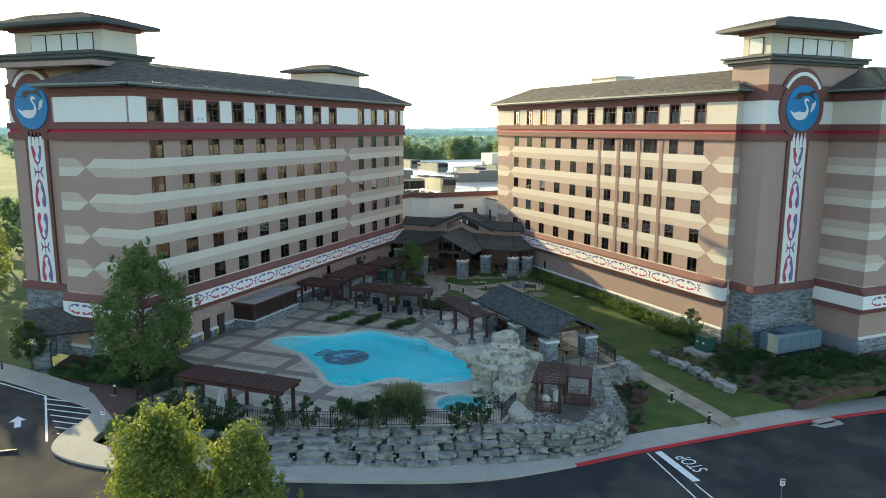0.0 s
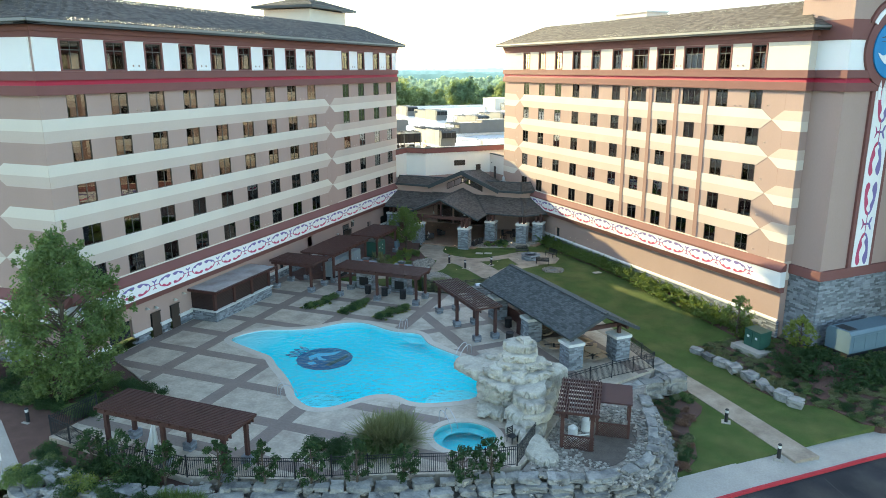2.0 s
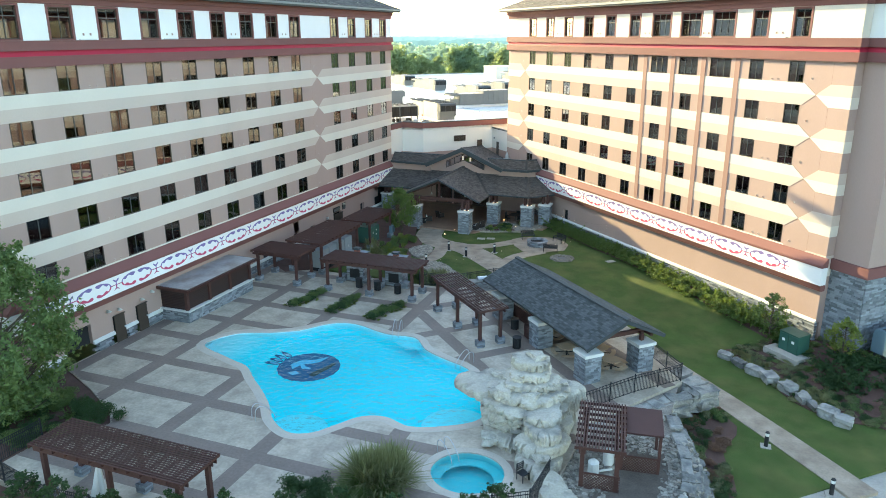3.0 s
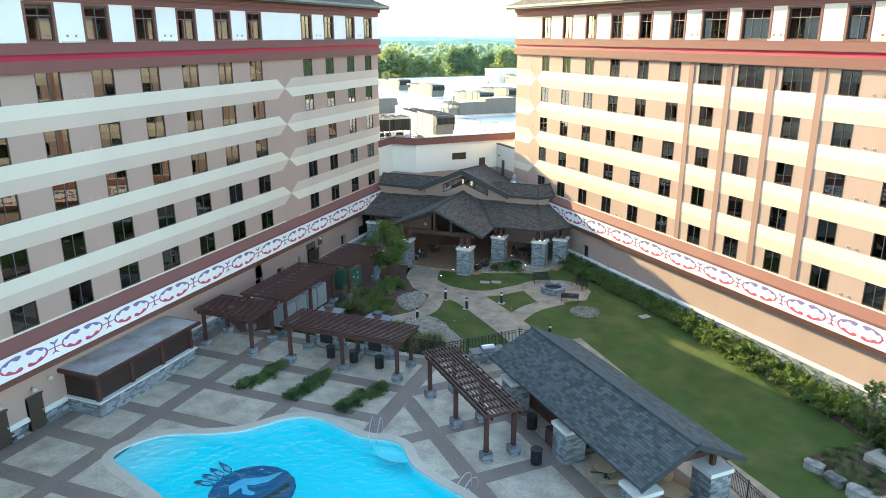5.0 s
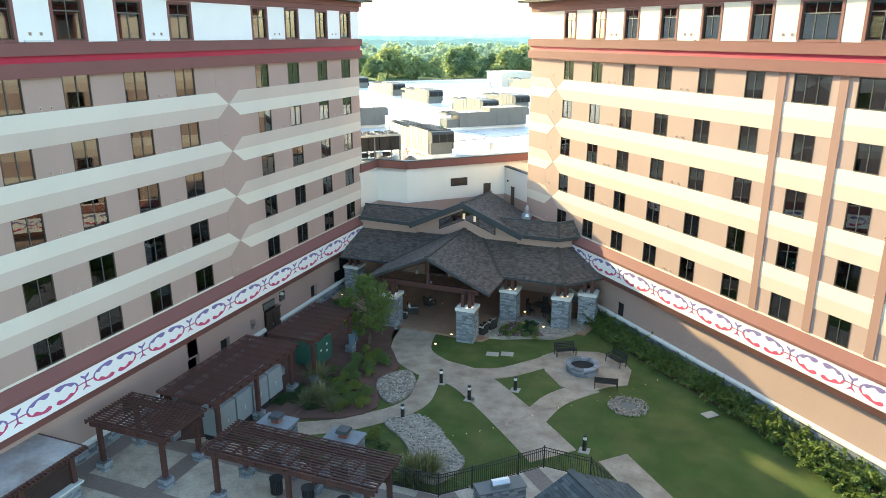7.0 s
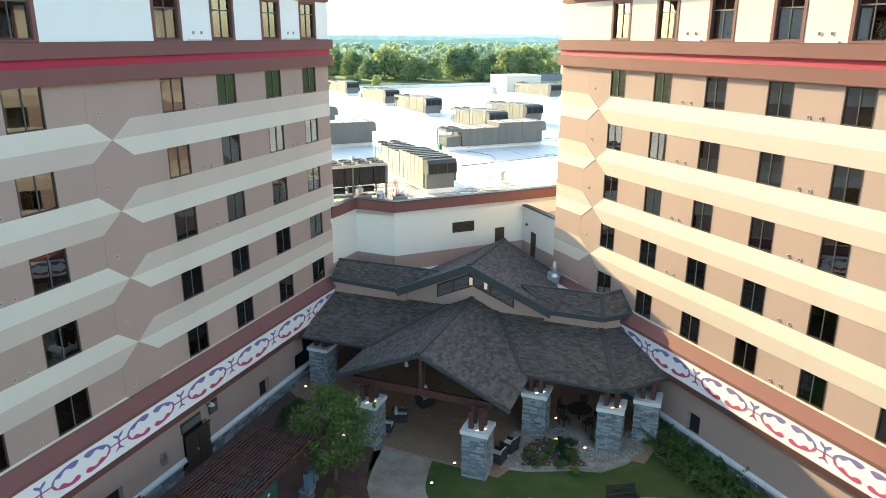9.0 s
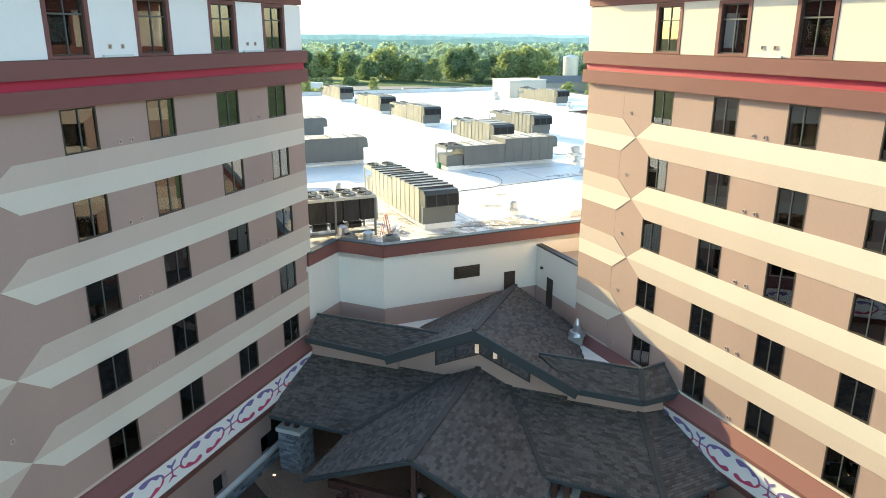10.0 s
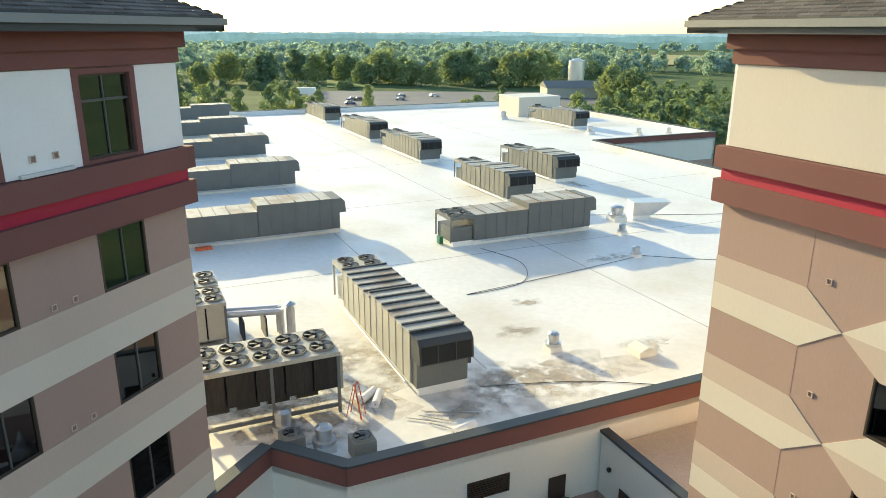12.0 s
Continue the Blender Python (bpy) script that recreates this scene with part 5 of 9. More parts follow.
for a, b in (((-47.5, 104.66, 6.08), (-42.3, 104.2, 6.08)), ((-32.2, 104.44, 5.9), (-28.93, 104.4, 5.9)), ((-28.93, 104.4, 5.9), (-27.16, 106.08, 5.9))):
    Geo().bar(a, b, 0.14, 0.3).ob("eave_board", FASCIA, porch)
for a, b in (((-47.6, 106.12, 7.06), (-39.9, 106.12, 7.06)), ((-34.3, 105.62, 7.04), (-29.22, 105.62, 7.04)), ((-29.22, 105.62, 7.04), (-28.1, 106.9, 7.04)), ((-47.2, 100.26, 3.62), (-42.4, 100.26, 3.62)), ((-32.6, 100.06, 3.64), (-27.35, 99.9, 3.64)), ((-27.35, 99.9, 3.64), (-24.88, 102.58, 3.64)), ((RX, 96.06, RZ - 0.1), (-42.72, 96.3, 3.44)), ((RX, 96.06, RZ - 0.1), (-32.22, 96.05, 3.44))):
    Geo().bar(a, b, 0.12, 0.16).ob("edge_trim", FASCIA, porch)
for y in (97.0, 99.0, 101.0, 103.0):
    for sx in (-1, 1):
        g = Geo().bar((RX, y, RZ - 0.45), (RX + sx * 5.1, y, 3.4), 0.14, 0.25)
        g.ob("rafter", WOOD, porch)
Geo().bar((-41.6, 96.6, 3.45), (-33.2, 96.4, 3.45), 0.25, 0.4).ob("tie_beam", WOOD, porch)
Geo().bar((RX, 96.5, 3.6), (RX, 96.5, RZ - 0.3), 0.2, 0.2).ob("king_post", WOOD, porch)
Geo().bar((-46.9, 101.2, 3.7), (-41, 101.2, 3.7), 0.22, 0.3).ob("eave_beam", WOOD, porch)
Geo().bar((-33, 101.2, 3.7), (-27, 101.2, 3.7), 0.22, 0.3).ob("eave_beam", WOOD, porch)
Geo().box(-47.9, -33.2, 108.4, 108.7, 0, 6.0).box(-33.5, -25, 107.4, 107.6, 0, 6.0).ob("back_wall", BROWN, porch)
for i in range(4):
    o = Geo().box(-42.5 + 2.6 * i, -40.2 + 2.6 * i, 108.28, 108.39, 0.1, 2.8).ob("door_leaf", BRONZE, porch)
    Geo().box(-42.35 + 2.6 * i, -40.35 + 2.6 * i, 108.25, 108.28, 0.3, 2.65).ob("pane", GLASS, o)


def cap_line(p, q, w=0.3):
    """A folded line of ridge or valley shingles along a roof's edge."""
    Geo().bar(p, q, w, 0.07).ob("ridge_cap", SHINGLE_CAP, porch)


SHINGLE_CAP = mat("shingle_cap", (0.062, 0.056, 0.052), 0.9, 0.12, 1, 9, 0.3)
cap_line((RX, 96.1, RZ + 0.03), (RX, 105.2, RZ + 0.03))
cap_line(PROW + Vector((0, 0, 0.03)), BACK + Vector((0, 0, 0.03)))
cap_line((-32.6, 100.1, 3.8), (-35.75, 105.25, 5.2), 0.22)
cap_line((-42.35, 100.3, 3.78), (-39.05, 105.25, 5.2), 0.22)
cap_line((-27.35, 99.95, 3.77), (-29.15, 105.3, 5.2))
cap_line((-28.93, 104.45, 6.06), (-29.22, 105.6, 7.06), 0.26)
for x, y, z in ((-37.35, 97.0, 3.4), (-35.2, 99.5, 3.3), (-39.6, 99.5, 3.3), (-30, 103.4, 3.5)):
    t = thing("pendant_lamp", pose(x, y, z), "small glowing pendant lamp under the porch roof", "lamp", "porch lamps")
    Geo().tube((0, 0, 0.25), (0, 0, 1.9 if x < -37 and x > -38 else 1.1), 0.02).ob("cord", IRON, t)
    Geo().tube((0, 0, 0.25), (0, 0, -0.05), 0.05, 0.14, 10).ob("shade", CAP, t)


def pergola(x, y, rz, ln, wd, top, nx, label, slats=0.28, base=True, cross=0.75, z0=0.0):
    """A timber pergola on square posts with stone feet; local x runs along it."""
    t = thing("pergola", pose(x, y, z0, 0, 0, rz), label, "pergola", "pergolas")
    px, py = ln / 2 - 0.55, wd / 2 - 0.3
    for i in range(nx):
        for sy in (-1, 1):
            X = -px + 2 * px * i / (nx - 1)
            o = Geo().box(X - 0.11, X + 0.11, sy * py - 0.11, sy * py + 0.11, 0.5 if base else 0, top - 0.3).ob("post", WOOD, t)
            if base:
                ledgestones(0.55, 0.55, 0, 0.5, (0.1, 0.16)).ob("stone_foot", STONE, o, "grey stone foot", pose(X, sy * py, 0))
    for sy in (-1, 1):
        for k in (-0.14, 0.14):
            Geo().box(-ln / 2 + 0.1, ln / 2 - 0.1, sy * py + k - 0.03, sy * py + k + 0.03, top - 0.42, top - 0.17).ob("beam", WOOD, t)
    n = int(ln / cross)
    raf = Geo().box(-0.03, 0.03, -wd / 2 - 0.1, wd / 2 + 0.1, top - 0.17, top - 0.02).mesh("rafter", WOOD)
    for i in range(n + 1):
        part("rafter", raf, t, pose(-ln / 2 + 0.1 + (ln - 0.2) * i / n, 0, 0))
    n = int(wd / slats)
    sl = Geo().box(-ln / 2, ln / 2, -0.035, 0.035, top - 0.02, top + 0.035).mesh("slat", WOOD)
    for i in range(n + 1):
        part("slat", sl, t, pose(0, -wd / 2 + wd * i / n, 0))
    return t


pergola(-44.2, 73.7, 0, 5.2, 3.2, 3.0, 2, "dark timber pergola on stone feet beside the hotel wall", 0.2)
pergola(-34.7, 73.5, 0, 9.4, 2.9, 3.0, 3, "long dark timber pergola in front of outdoor fireplaces", 0.2)
pergola(-24.3, 68.9, -45, 8.9, 2.3, 3.0, 3, "dark timber pergola with open slats by the pool", 0.22)
pergola(-32.6, 41.9, 0, 9.4, 2.6, 3.0, 3, "dark timber pergola at the edge of the pool deck", 0.15)
pergola(-43.3, 79.8, 90, 8.4, 3.9, 3.2, 3, "dark slatted pergola over grey service equipment", 0.18, True)
pergola(-42.4, 87.7, 90, 6.2, 3.4, 3.2, 2, "dark slatted pergola over a green cabinet", 0.18, True)
pergola(-11.4, 53.4, 97, 4.9, 2.35, 2.65, 2, "small slatted timber pump shelter on the rock terrace", 0.155, False, 0.6, -0.25)

t = thing("pump_shed", pose(-9.5, 54.95, -0.25, 0, 0, 7), "small timber shed roof with lattice panels", "shed")
Geo().box(-1.1, 1.1, -1.4, 1.4, 2.35, 2.45).ob("roof", mat("brown_metal", (0.06, 0.026, 0.024), 0.65, 0.15), t)
for x, y in ((-0.95, -1.2), (0.95, -1.2), (-0.95, 1.2), (0.95, 1.2)):
    Geo().box(x - 0.08, x + 0.08, y - 0.08, y + 0.08, 0, 2.35).ob("post", WOOD, t)


def lattice(parent, w, h, m):
    g, s = Geo(), 0.16
    k = -h
    while k < w:
        for sg in (0, 1):
            a0, a1 = max(k, 0), min(k + h, w)
            if a1 > a0:
                z0, z1 = a0 - k, a1 - k
                p, q = ((a0, 0.01 * sg, z0), (a1, 0.01 * sg, z1)) if sg == 0 else ((w - a0, 0.012, z0), (w - a1, 0.012, z1))
                g.bar(p, q, 0.012, 0.04)
        k += s
    g.bar((0, 0, 0), (w, 0, 0), 0.06, 0.08).bar((0, 0, h), (w, 0, h), 0.06, 0.08)
    o = g.ob("lattice", WOOD, parent, "diagonal lattice panel", m)
    o["kind"] = "stuff"


lattice(t, 1.9, 0.9, pose(-0.95, -1.25, 0.05))
lattice(t, 1.9, 0.6, pose(-0.95, 1.25, 1.5))
t = thing("lattice_screen", pose(-12.1, 51.3, -0.25, 0, 0, 5), "low dark lattice screen at the pump shelter", "screen")
lattice(t, 2.0, 0.9, pose(0, 0, 0.05))
t = thing("pump_tank", pose(-11.6, 52.6, -0.3), "grey and white pool pump equipment", "pump", "pumps")
Geo().tube((0, 0, 0), (0, 0, 0.9), 0.3, 0.3, 14).tube((0, 0, 0.9), (0, 0, 1.05), 0.3, 0.12, 14).ob("tank", CAP, t)
Geo().tube((0.3, 0.2, 0.3), (0.9, 0.6, 0.3), 0.06).ob("pipe", CAP, t)
copy_thing(t, pose(-11.0, 53.9, -0.3, 0, 0, 60))

# bar with shutters
bar = thing("pool_bar", pose(-47.6, 65.75, 0), "closed poolside bar with stone base and brown shutters", "bar")
ledgestones(4.6, 8.5, 0, 0.95).ob("stone_base", STONE, bar)["kind"] = "stuff"
Geo().box(-2.2, 2.45, -4.4, 4.4, 0.95, 1.05).ob("counter", CAP, bar)
prof = [(0.0, 1.05)] + [(0.05 + 0.025 * (k % 2), 1.05 + 0.07 * k) for k in range(25)] + [(0.0, 2.74)]
SHUT = mat("brown_shutter", (0.035, 0.02, 0.017), 0.6, 0.15)
for y0 in (-4.1, -1.4, 1.3):
    Geo().prism(prof, y0 + 0.05, y0 + 2.65, fn=lambda a, b, h: (2.04 + a, h, b)).ob("shutter", SHUT, bar, "closed brown roll shutter")
Geo().prism(prof, -2.0, 2.0, fn=lambda a, b, h: (h, -4.1 - a, b)).ob("shutter", SHUT, bar, "closed brown roll shutter")
Geo().prism(prof, -2.0, 2.0, fn=lambda a, b, h: (h, 4.1 + a, b)).ob("shutter", SHUT, bar, "closed brown roll shutter")
for y in (-4.1, -1.4, 1.3, 4.1):
    Geo().box(2.0, 2.25, y - 0.13, y + 0.13, 1.05, 2.75).ob("post", WOOD, bar)
Geo().box(-2.3, 2.75, -4.6, 4.6, 2.72, 2.95).ob("roof_frame", WOOD, bar)
Geo().box(-2.2, 2.6, -4.45, 4.45, 2.95, 2.985).ob("roof_panel", ROOFDUST, bar, "weathered pale metal roof")
n = 44
sl = Geo().box(2.6, 2.95, -0.03, 0.03, 2.85, 2.97).mesh("eave_slat", WOOD)
for i in range(n):
    part("eave_slat", sl, bar, pose(0, -4.5 + 9.0 * i / (n - 1), 0))

# pavilion
pav = thing("pavilion", pose(-16.72, 69.44, 0, 0, 0, -45.7), "open pavilion with grey shingle gable roof on stone columns", "pavilion")
HL, HW, EZ, PZ = 7.55, 3.15, 2.7, 4.2
HN = 7.55
roof_plane(pav, "roof_slope", [(-HL, -HW, EZ), (HN, -HW, EZ), (HN, 0, PZ), (-HL, 0, PZ)], SHINGLE_BLUE, 32)
roof_plane(pav, "roof_slope", [(HN, HW, EZ), (-HL, HW, EZ), (-HL, 0, PZ), (HN, 0, PZ)], SHINGLE_BLUE, 32)
for ex_ in (-HL + 0.05, HN - 0.05):
    for sy in (-1, 1):
        Geo().bar((ex_, 0, PZ - 0.15), (ex_, sy * HW, EZ - 0.13), 0.12, 0.24).ob("barge_board", FASCIA, pav)
for ex_ in (-6.6, 6.4):
    Geo().bar((ex_, -2.6, 2.75), (ex_, 2.6, 2.75), 0.2, 0.3).ob("tie_beam", WOOD, pav)
    Geo().bar((ex_, 0, 3.1), (ex_, 0, PZ - 0.3), 0.2, 0.2).ob("king_post", WOOD, pav)
Geo().bar((-HL, 0, PZ + 0.05), (HN, 0, PZ + 0.05), 0.34, 0.08).ob("ridge_cap", SHINGLE_BLUE, pav)
for sy in (-1, 1):
    Geo().bar((-7.3, sy * 2.3, 2.75), (7.2, sy * 2.3, 2.75), 0.2, 0.32).ob("eave_beam", WOOD, pav)
Geo().box(-6.5, 2.0, 0.6, 1.0, 0, 2.6).ob("kitchen_wall", BROWN, pav)
Geo().box(-6.0, -1.0, -1.4, -0.7, 0, 1.05).ob("counter", WOOD, pav)
for lx in (6.6, 0.6, -5.4):
    for ly in (-2.35, 1.95):
        p = pav.matrix_basis @ Vector((lx, ly, 0))
        stone_column("pavilion_column", p.x, p.y, -45.7, 1.25, 0, 1.88, [(0.0, 0.0)], 2.7, "stacked stone pavilion column with pale cap")


def picnic_table(x, y, rz):
    t = thing("round_table", pose(x, y, 0, 0, 0, rz), "round tan outdoor table with curved benches", "table", "pavilion tables")
    tan = mat("tan_table", (0.42, 0.30, 0.19), 0.5, 0.1)
    Geo().tube((0, 0, 0.7), (0, 0, 0.76), 0.62, 0.62, 22).ob("tabletop", tan, t)
    Geo().tube((0, 0, 0), (0, 0, 0.7), 0.07).ob("pedestal", IRON, t)
    for k in range(4):
        a0 = radians(90 * k + 12)
        arc = [a0 + radians(66) * i / 8 for i in range(9)]
        o = Geo().prism([(0.85 * math.cos(a), 0.85 * math.sin(a)) for a in arc] + [(1.15 * math.cos(a), 1.15 * math.sin(a)) for a in arc[::-1]], 0.42, 0.46).ob("bench", tan, t)
        a = a0 + radians(33)
        Geo().bar((0, 0, 0.3), (math.cos(a), math.sin(a), 0.42), 0.05, 0.05).ob("arm", IRON, o)


for x, y, r in ((-12.5, 65.2, 10), (-13.6, 67.0, 40), (-15.8, 66.2, 70), (-17.6, 68.6, 20)):
    picnic_table(x, y, r)

# outdoor fireplaces and bins behind the long pergola
for x in (-37.7, -33.7):
    t = thing("outdoor_fireplace", pose(x, 76.0, 0), "stone outdoor fireplace with low seat walls and a capped chimney", "fireplace", "fireplaces")
    ledgestones(1.7, 1.2, 0, 2.6).ob("chimney_breast", STONE, t)["kind"] = "stuff"
    Geo().box(-0.95, 0.95, -0.7, 0.7, 2.6, 2.68).ob("cap", STONE, t)
    Geo().box(-0.22, 0.22, -0.22, 0.22, 2.68, 2.9).ob("flue", mat("clay_flue", (0.25, 0.09, 0.06)), t)
    Geo().box(-0.33, 0.33, -0.33, 0.33, 2.95, 3.0).prism([(-0.3, -0.3), (0.3, -0.3), (0.3, 0.3), (-0.3, 0.3)], 3.0, 3.12).ob("flue_hood", FASCIA, t)
    Geo().box(-0.5, 0.5, -0.68, -0.6, 0.35, 1.2).ob("firebox", BLACKIN, t)
    for sx in (-1, 1):
        ledgestones(0.6, 0.7, 0, 0.55).ob("seat_wall", STONE, t, "", pose(sx * 1.2, -0.6, 0))


def litter_bin(x, y, z=0.0):
    t = thing("litter_bin", pose(x, y, z), "black slatted metal litter bin", "bin", "litter bins")
    sl = Geo().box(-0.03, 0.03, -0.01, 0.01, 0.05, 0.85).mesh("slat", IRON)
    for i in range(16):
        a = 6.28318 * i / 16
        part("slat", sl, t, pose(0.3 * math.cos(a), 0.3 * math.sin(a), 0, 0, 0, math.degrees(a) + 90))
    Geo().tube((0, 0, 0.06), (0, 0, 0.8), 0.27, 0.28, 16).ob("liner", BLACKIN, t)
    Geo().tube((0, 0, 0.83), (0, 0, 0.9), 0.34, 0.34, 18).ob("rim", IRON, t)


for x, y in ((-36.5, 73.9), (-34.6, 73.8), (-32.5, 73.6), (-19.5, 66.2), (-20.6, 69.6)):
    litter_bin(x, y)
t = thing("towel_box", pose(-18.9, 68.4, 0, 0, 0, -45), "brown slatted wooden box beside the pavilion", "box")
for k in range(6):
    Geo().box(-0.45, 0.45, -0.45, 0.45, 0.06 + 0.17 * k, 0.2 + 0.17 * k).ob("slat", WOOD, t)
t = thing("barbecue", pose(-25.8, 77.35, 0, 0, 0, 38), "stainless barbecue set into a stone counter", "barbecue")
ledgestones(2.4, 0.9, 0, 0.85).ob("stone_base", STONE, t)["kind"] = "stuff"
Geo().box(-1.25, 1.25, -0.5, 0.5, 0.85, 0.92).ob("counter", UNIT, t)
Geo().prism([(-0.25, 0.92), (0.25, 0.92), (0.25, 1.1), (0.1, 1.25), (-0.1, 1.25), (-0.25, 1.1)], -0.45, 0.45, fn=lambda a, b, h: (h, a, b)).ob("lid", STEEL, t)

# fire pit, benches, well
t = thing("fire_pit", pose(-24.6, 93.3, -0.1), "round stone fire pit with dark coals", "fire pit")
g = Geo()
for k in range(4):
    for i in range(22):
        a = 6.28318 * (i + 0.5 * (k % 2)) / 22
        g.slab((0.95 * math.cos(a), 0.95 * math.sin(a), 0.08 + 0.13 * k), (0.34, 0.26, 0.12), 0, math.degrees(a) + 90, 0.012)
g.ob("stone_ring", STONE, t)["kind"] = "stuff"
g = Geo()
for i in range(24):
    a, b = 6.28318 * i / 24, 6.28318 * (i + 1) / 24
    g.prism([(0.8 * math.cos(a), 0.8 * math.sin(a)), (1.15 * math.cos(a), 1.15 * math.sin(a)), (1.15 * math.cos(b), 1.15 * math.sin(b)), (0.8 * math.cos(b), 0.8 * math.sin(b))], 0.52, 0.6)
g.ob("rim", STONE, t)
Geo().tube((0, 0, 0), (0, 0, 0.4), 0.84, 0.84, 22).ob("coal_bed", BLACKIN, t)
for x, y, r in ((-26.2, 95.4, 30), (-22.6, 95.2, -40), (-22.7, 91.4, 190)):
    t = thing("garden_bench", pose(x, y, -0.1, 0, 0, r), "black cast metal garden bench", "bench", "benches round the fire pit")
    for k in range(5):
        Geo().box(-0.75, 0.75, -0.25 + 0.11 * k, -0.17 + 0.11 * k, 0.43, 0.46).ob("seat_slat", IRON, t)
    for k in range(4):
        Geo().box(-0.75, 0.75, 0.3 + 0.03 * k, 0.33 + 0.03 * k, 0.52 + 0.11 * k, 0.6 + 0.11 * k).ob("back_slat", IRON, t)
    for sx in (-0.72, 0.72):
        Geo().bar((sx, -0.25, 0), (sx, -0.22, 0.62), 0.05, 0.05).bar((sx, 0.28, 0), (sx, 0.42, 0.95), 0.05, 0.05).bar((sx, -0.25, 0.62), (sx, 0.36, 0.64), 0.05, 0.05).ob("end_frame", IRON, t)
t = thing("drain_ring", pose(-21.0, 89.4, -0.1), "flat ring of river stones round a dark drain", "drain")
g = Geo()
for i in range(420):
    a, r = random.uniform(0, 6.283), random.uniform(0.55, 1.25)
    s = random.uniform(0.06, 0.13)
    g.slab((r * math.cos(a), r * math.sin(a), 0.06), (s, s * 0.8, 0.1), 0, random.uniform(0, 180), 0.02)
g.ob("stone_ring", GRAVEL, t)["kind"] = "stuff"
Geo().tube((0, 0, -0.05), (0, 0, 0.05), 0.5, 0.5, 18).ob("cover", UNIT, t)
for x, y, r in ((-31.2, 93.7, 10), (-30.2, 94.1, 10), (-16.2, 90.2, 45)):
    t = thing("utility_cover", pose(x, y, -0.12, 0, 0, r), "flat grey concrete utility cover in the lawn", "cover", "utility covers")
    Geo().box(-0.45, 0.45, -0.3, 0.3, 0, 0.05).ob("lid", CONCRETE, t)


def bollard(x, y, z):
    t = thing("bollard_light", pose(x, y, z), "short black bollard light with a pale lens", "bollard", "bollard lights")
    Geo().box(-0.3, 0.3, -0.3, 0.3, -0.15, 0.03).ob("footing", CONCRETE, t)
    Geo().tube((0, 0, 0), (0, 0, 0.72), 0.12, 0.12, 14).ob("post", IRON, t)
    Geo().tube((0, 0, 0.72), (0, 0, 0.92), 0.11, 0.11, 14).ob("lens", CAP, t)
    Geo().tube((0, 0, 0.92), (0, 0, 1.0), 0.135, 0.1, 14).ob("cap", IRON, t)


for x, y in ((-33.1, 88.2), (-30.6, 86.7), (-33.6, 83.0), (-28.2, 89.0), (-22.7, 83.6), (-5.6, 65.4), (-2.6, 61.8), (0.5, 57.9), (-45.2, 42.3)):
    bollard(x, y, lawn_z(x, y) if y > 50 else -0.3)


def fence(line, z, label, h=1.25, zz=None):
    """An iron picket fence along a line."""
    t = thing("fence", pose(0, 0, 0), label, "fence", "iron fences")
    for p, q in zip(line, line[1:]):
        p, q = Vector((*p, z)), Vector((*q, z))
        d = q - p
        n = max(1, round(d.length / 2.3))
        for i in range(n):
            a, b = p.lerp(q, i / n), p.lerp(q, (i + 1) / n)
            Geo().box(a.x - 0.035, a.x + 0.035, a.y - 0.035, a.y + 0.035, z, z + h + 0.12).ob("post", IRON, t)
            g = Geo()
            up = Vector((0, 0, 1))
            for k in (0.12, h - 0.18, h):
                g.bar(a + up * k, b + up * k, 0.03, 0.035)
            m = int((b - a).length / 0.115)
            for j in range(1, m):
                c = a.lerp(b, j / m)
                g.box(c.x - 0.013, c.x + 0.013, c.y - 0.013, c.y + 0.013, z + 0.1, z + h)
            g.ob("picket_panel", IRON, t)["kind"] = "stuff"
    return t


fence([(-41.6, 44.6), (-41.8, 41.2), (-36, 40.1), (-30.7, 40.4), (-25, 42.4), (-21.4, 44.15), (-17.1, 46.1), (-13.9, 48.1), (-13.6, 51.2)], 0, "black iron picket fence along the pool terrace")
fence([(-13.2, 58.8), (-10.6, 62.2), (-7.9, 65.0), (-10.0, 68.0)], 0, "black iron picket fence round the pavilion floor")
fence([(-31.6, 76.5), (-28.75, 76.55), (-27.4, 77.8), (-25.5, 79.75), (-24.4, 80.9), (-21.9, 80.75), (-20.6, 79.4)], 0, "black iron picket fence between pool and garden")


# ---- rocks ----
def rock_mesh(name, seed, m, rough=0.28, rounding=0.2, n=3):
    bm = bmesh.new()
    bmesh.ops.create_cube(bm, size=1.0)
    bmesh.ops.subdivide_edges(bm, edges=bm.edges[:], cuts=n, use_grid_fill=True)
    for v in bm.verts:
        p = v.co.copy()
        r = p.normalized() * 0.62
        v.co = p.lerp(r, rounding)
        k = noise.noise(p * 1.7 + Vector((seed * 7.1, 3, 1))) * rough + noise.cell(p * 3.1 + Vector((seed, 9, 4))) * rough * 0.25 + noise.noise(p * 6 + Vector((seed, 2, 8))) * rough * 0.3
        v.co += v.co.normalized() * k
    me = bpy.data.meshes.new(name)
    bm.to_mesh(me)
    bm.free()
    me.materials.append(m)
    return me


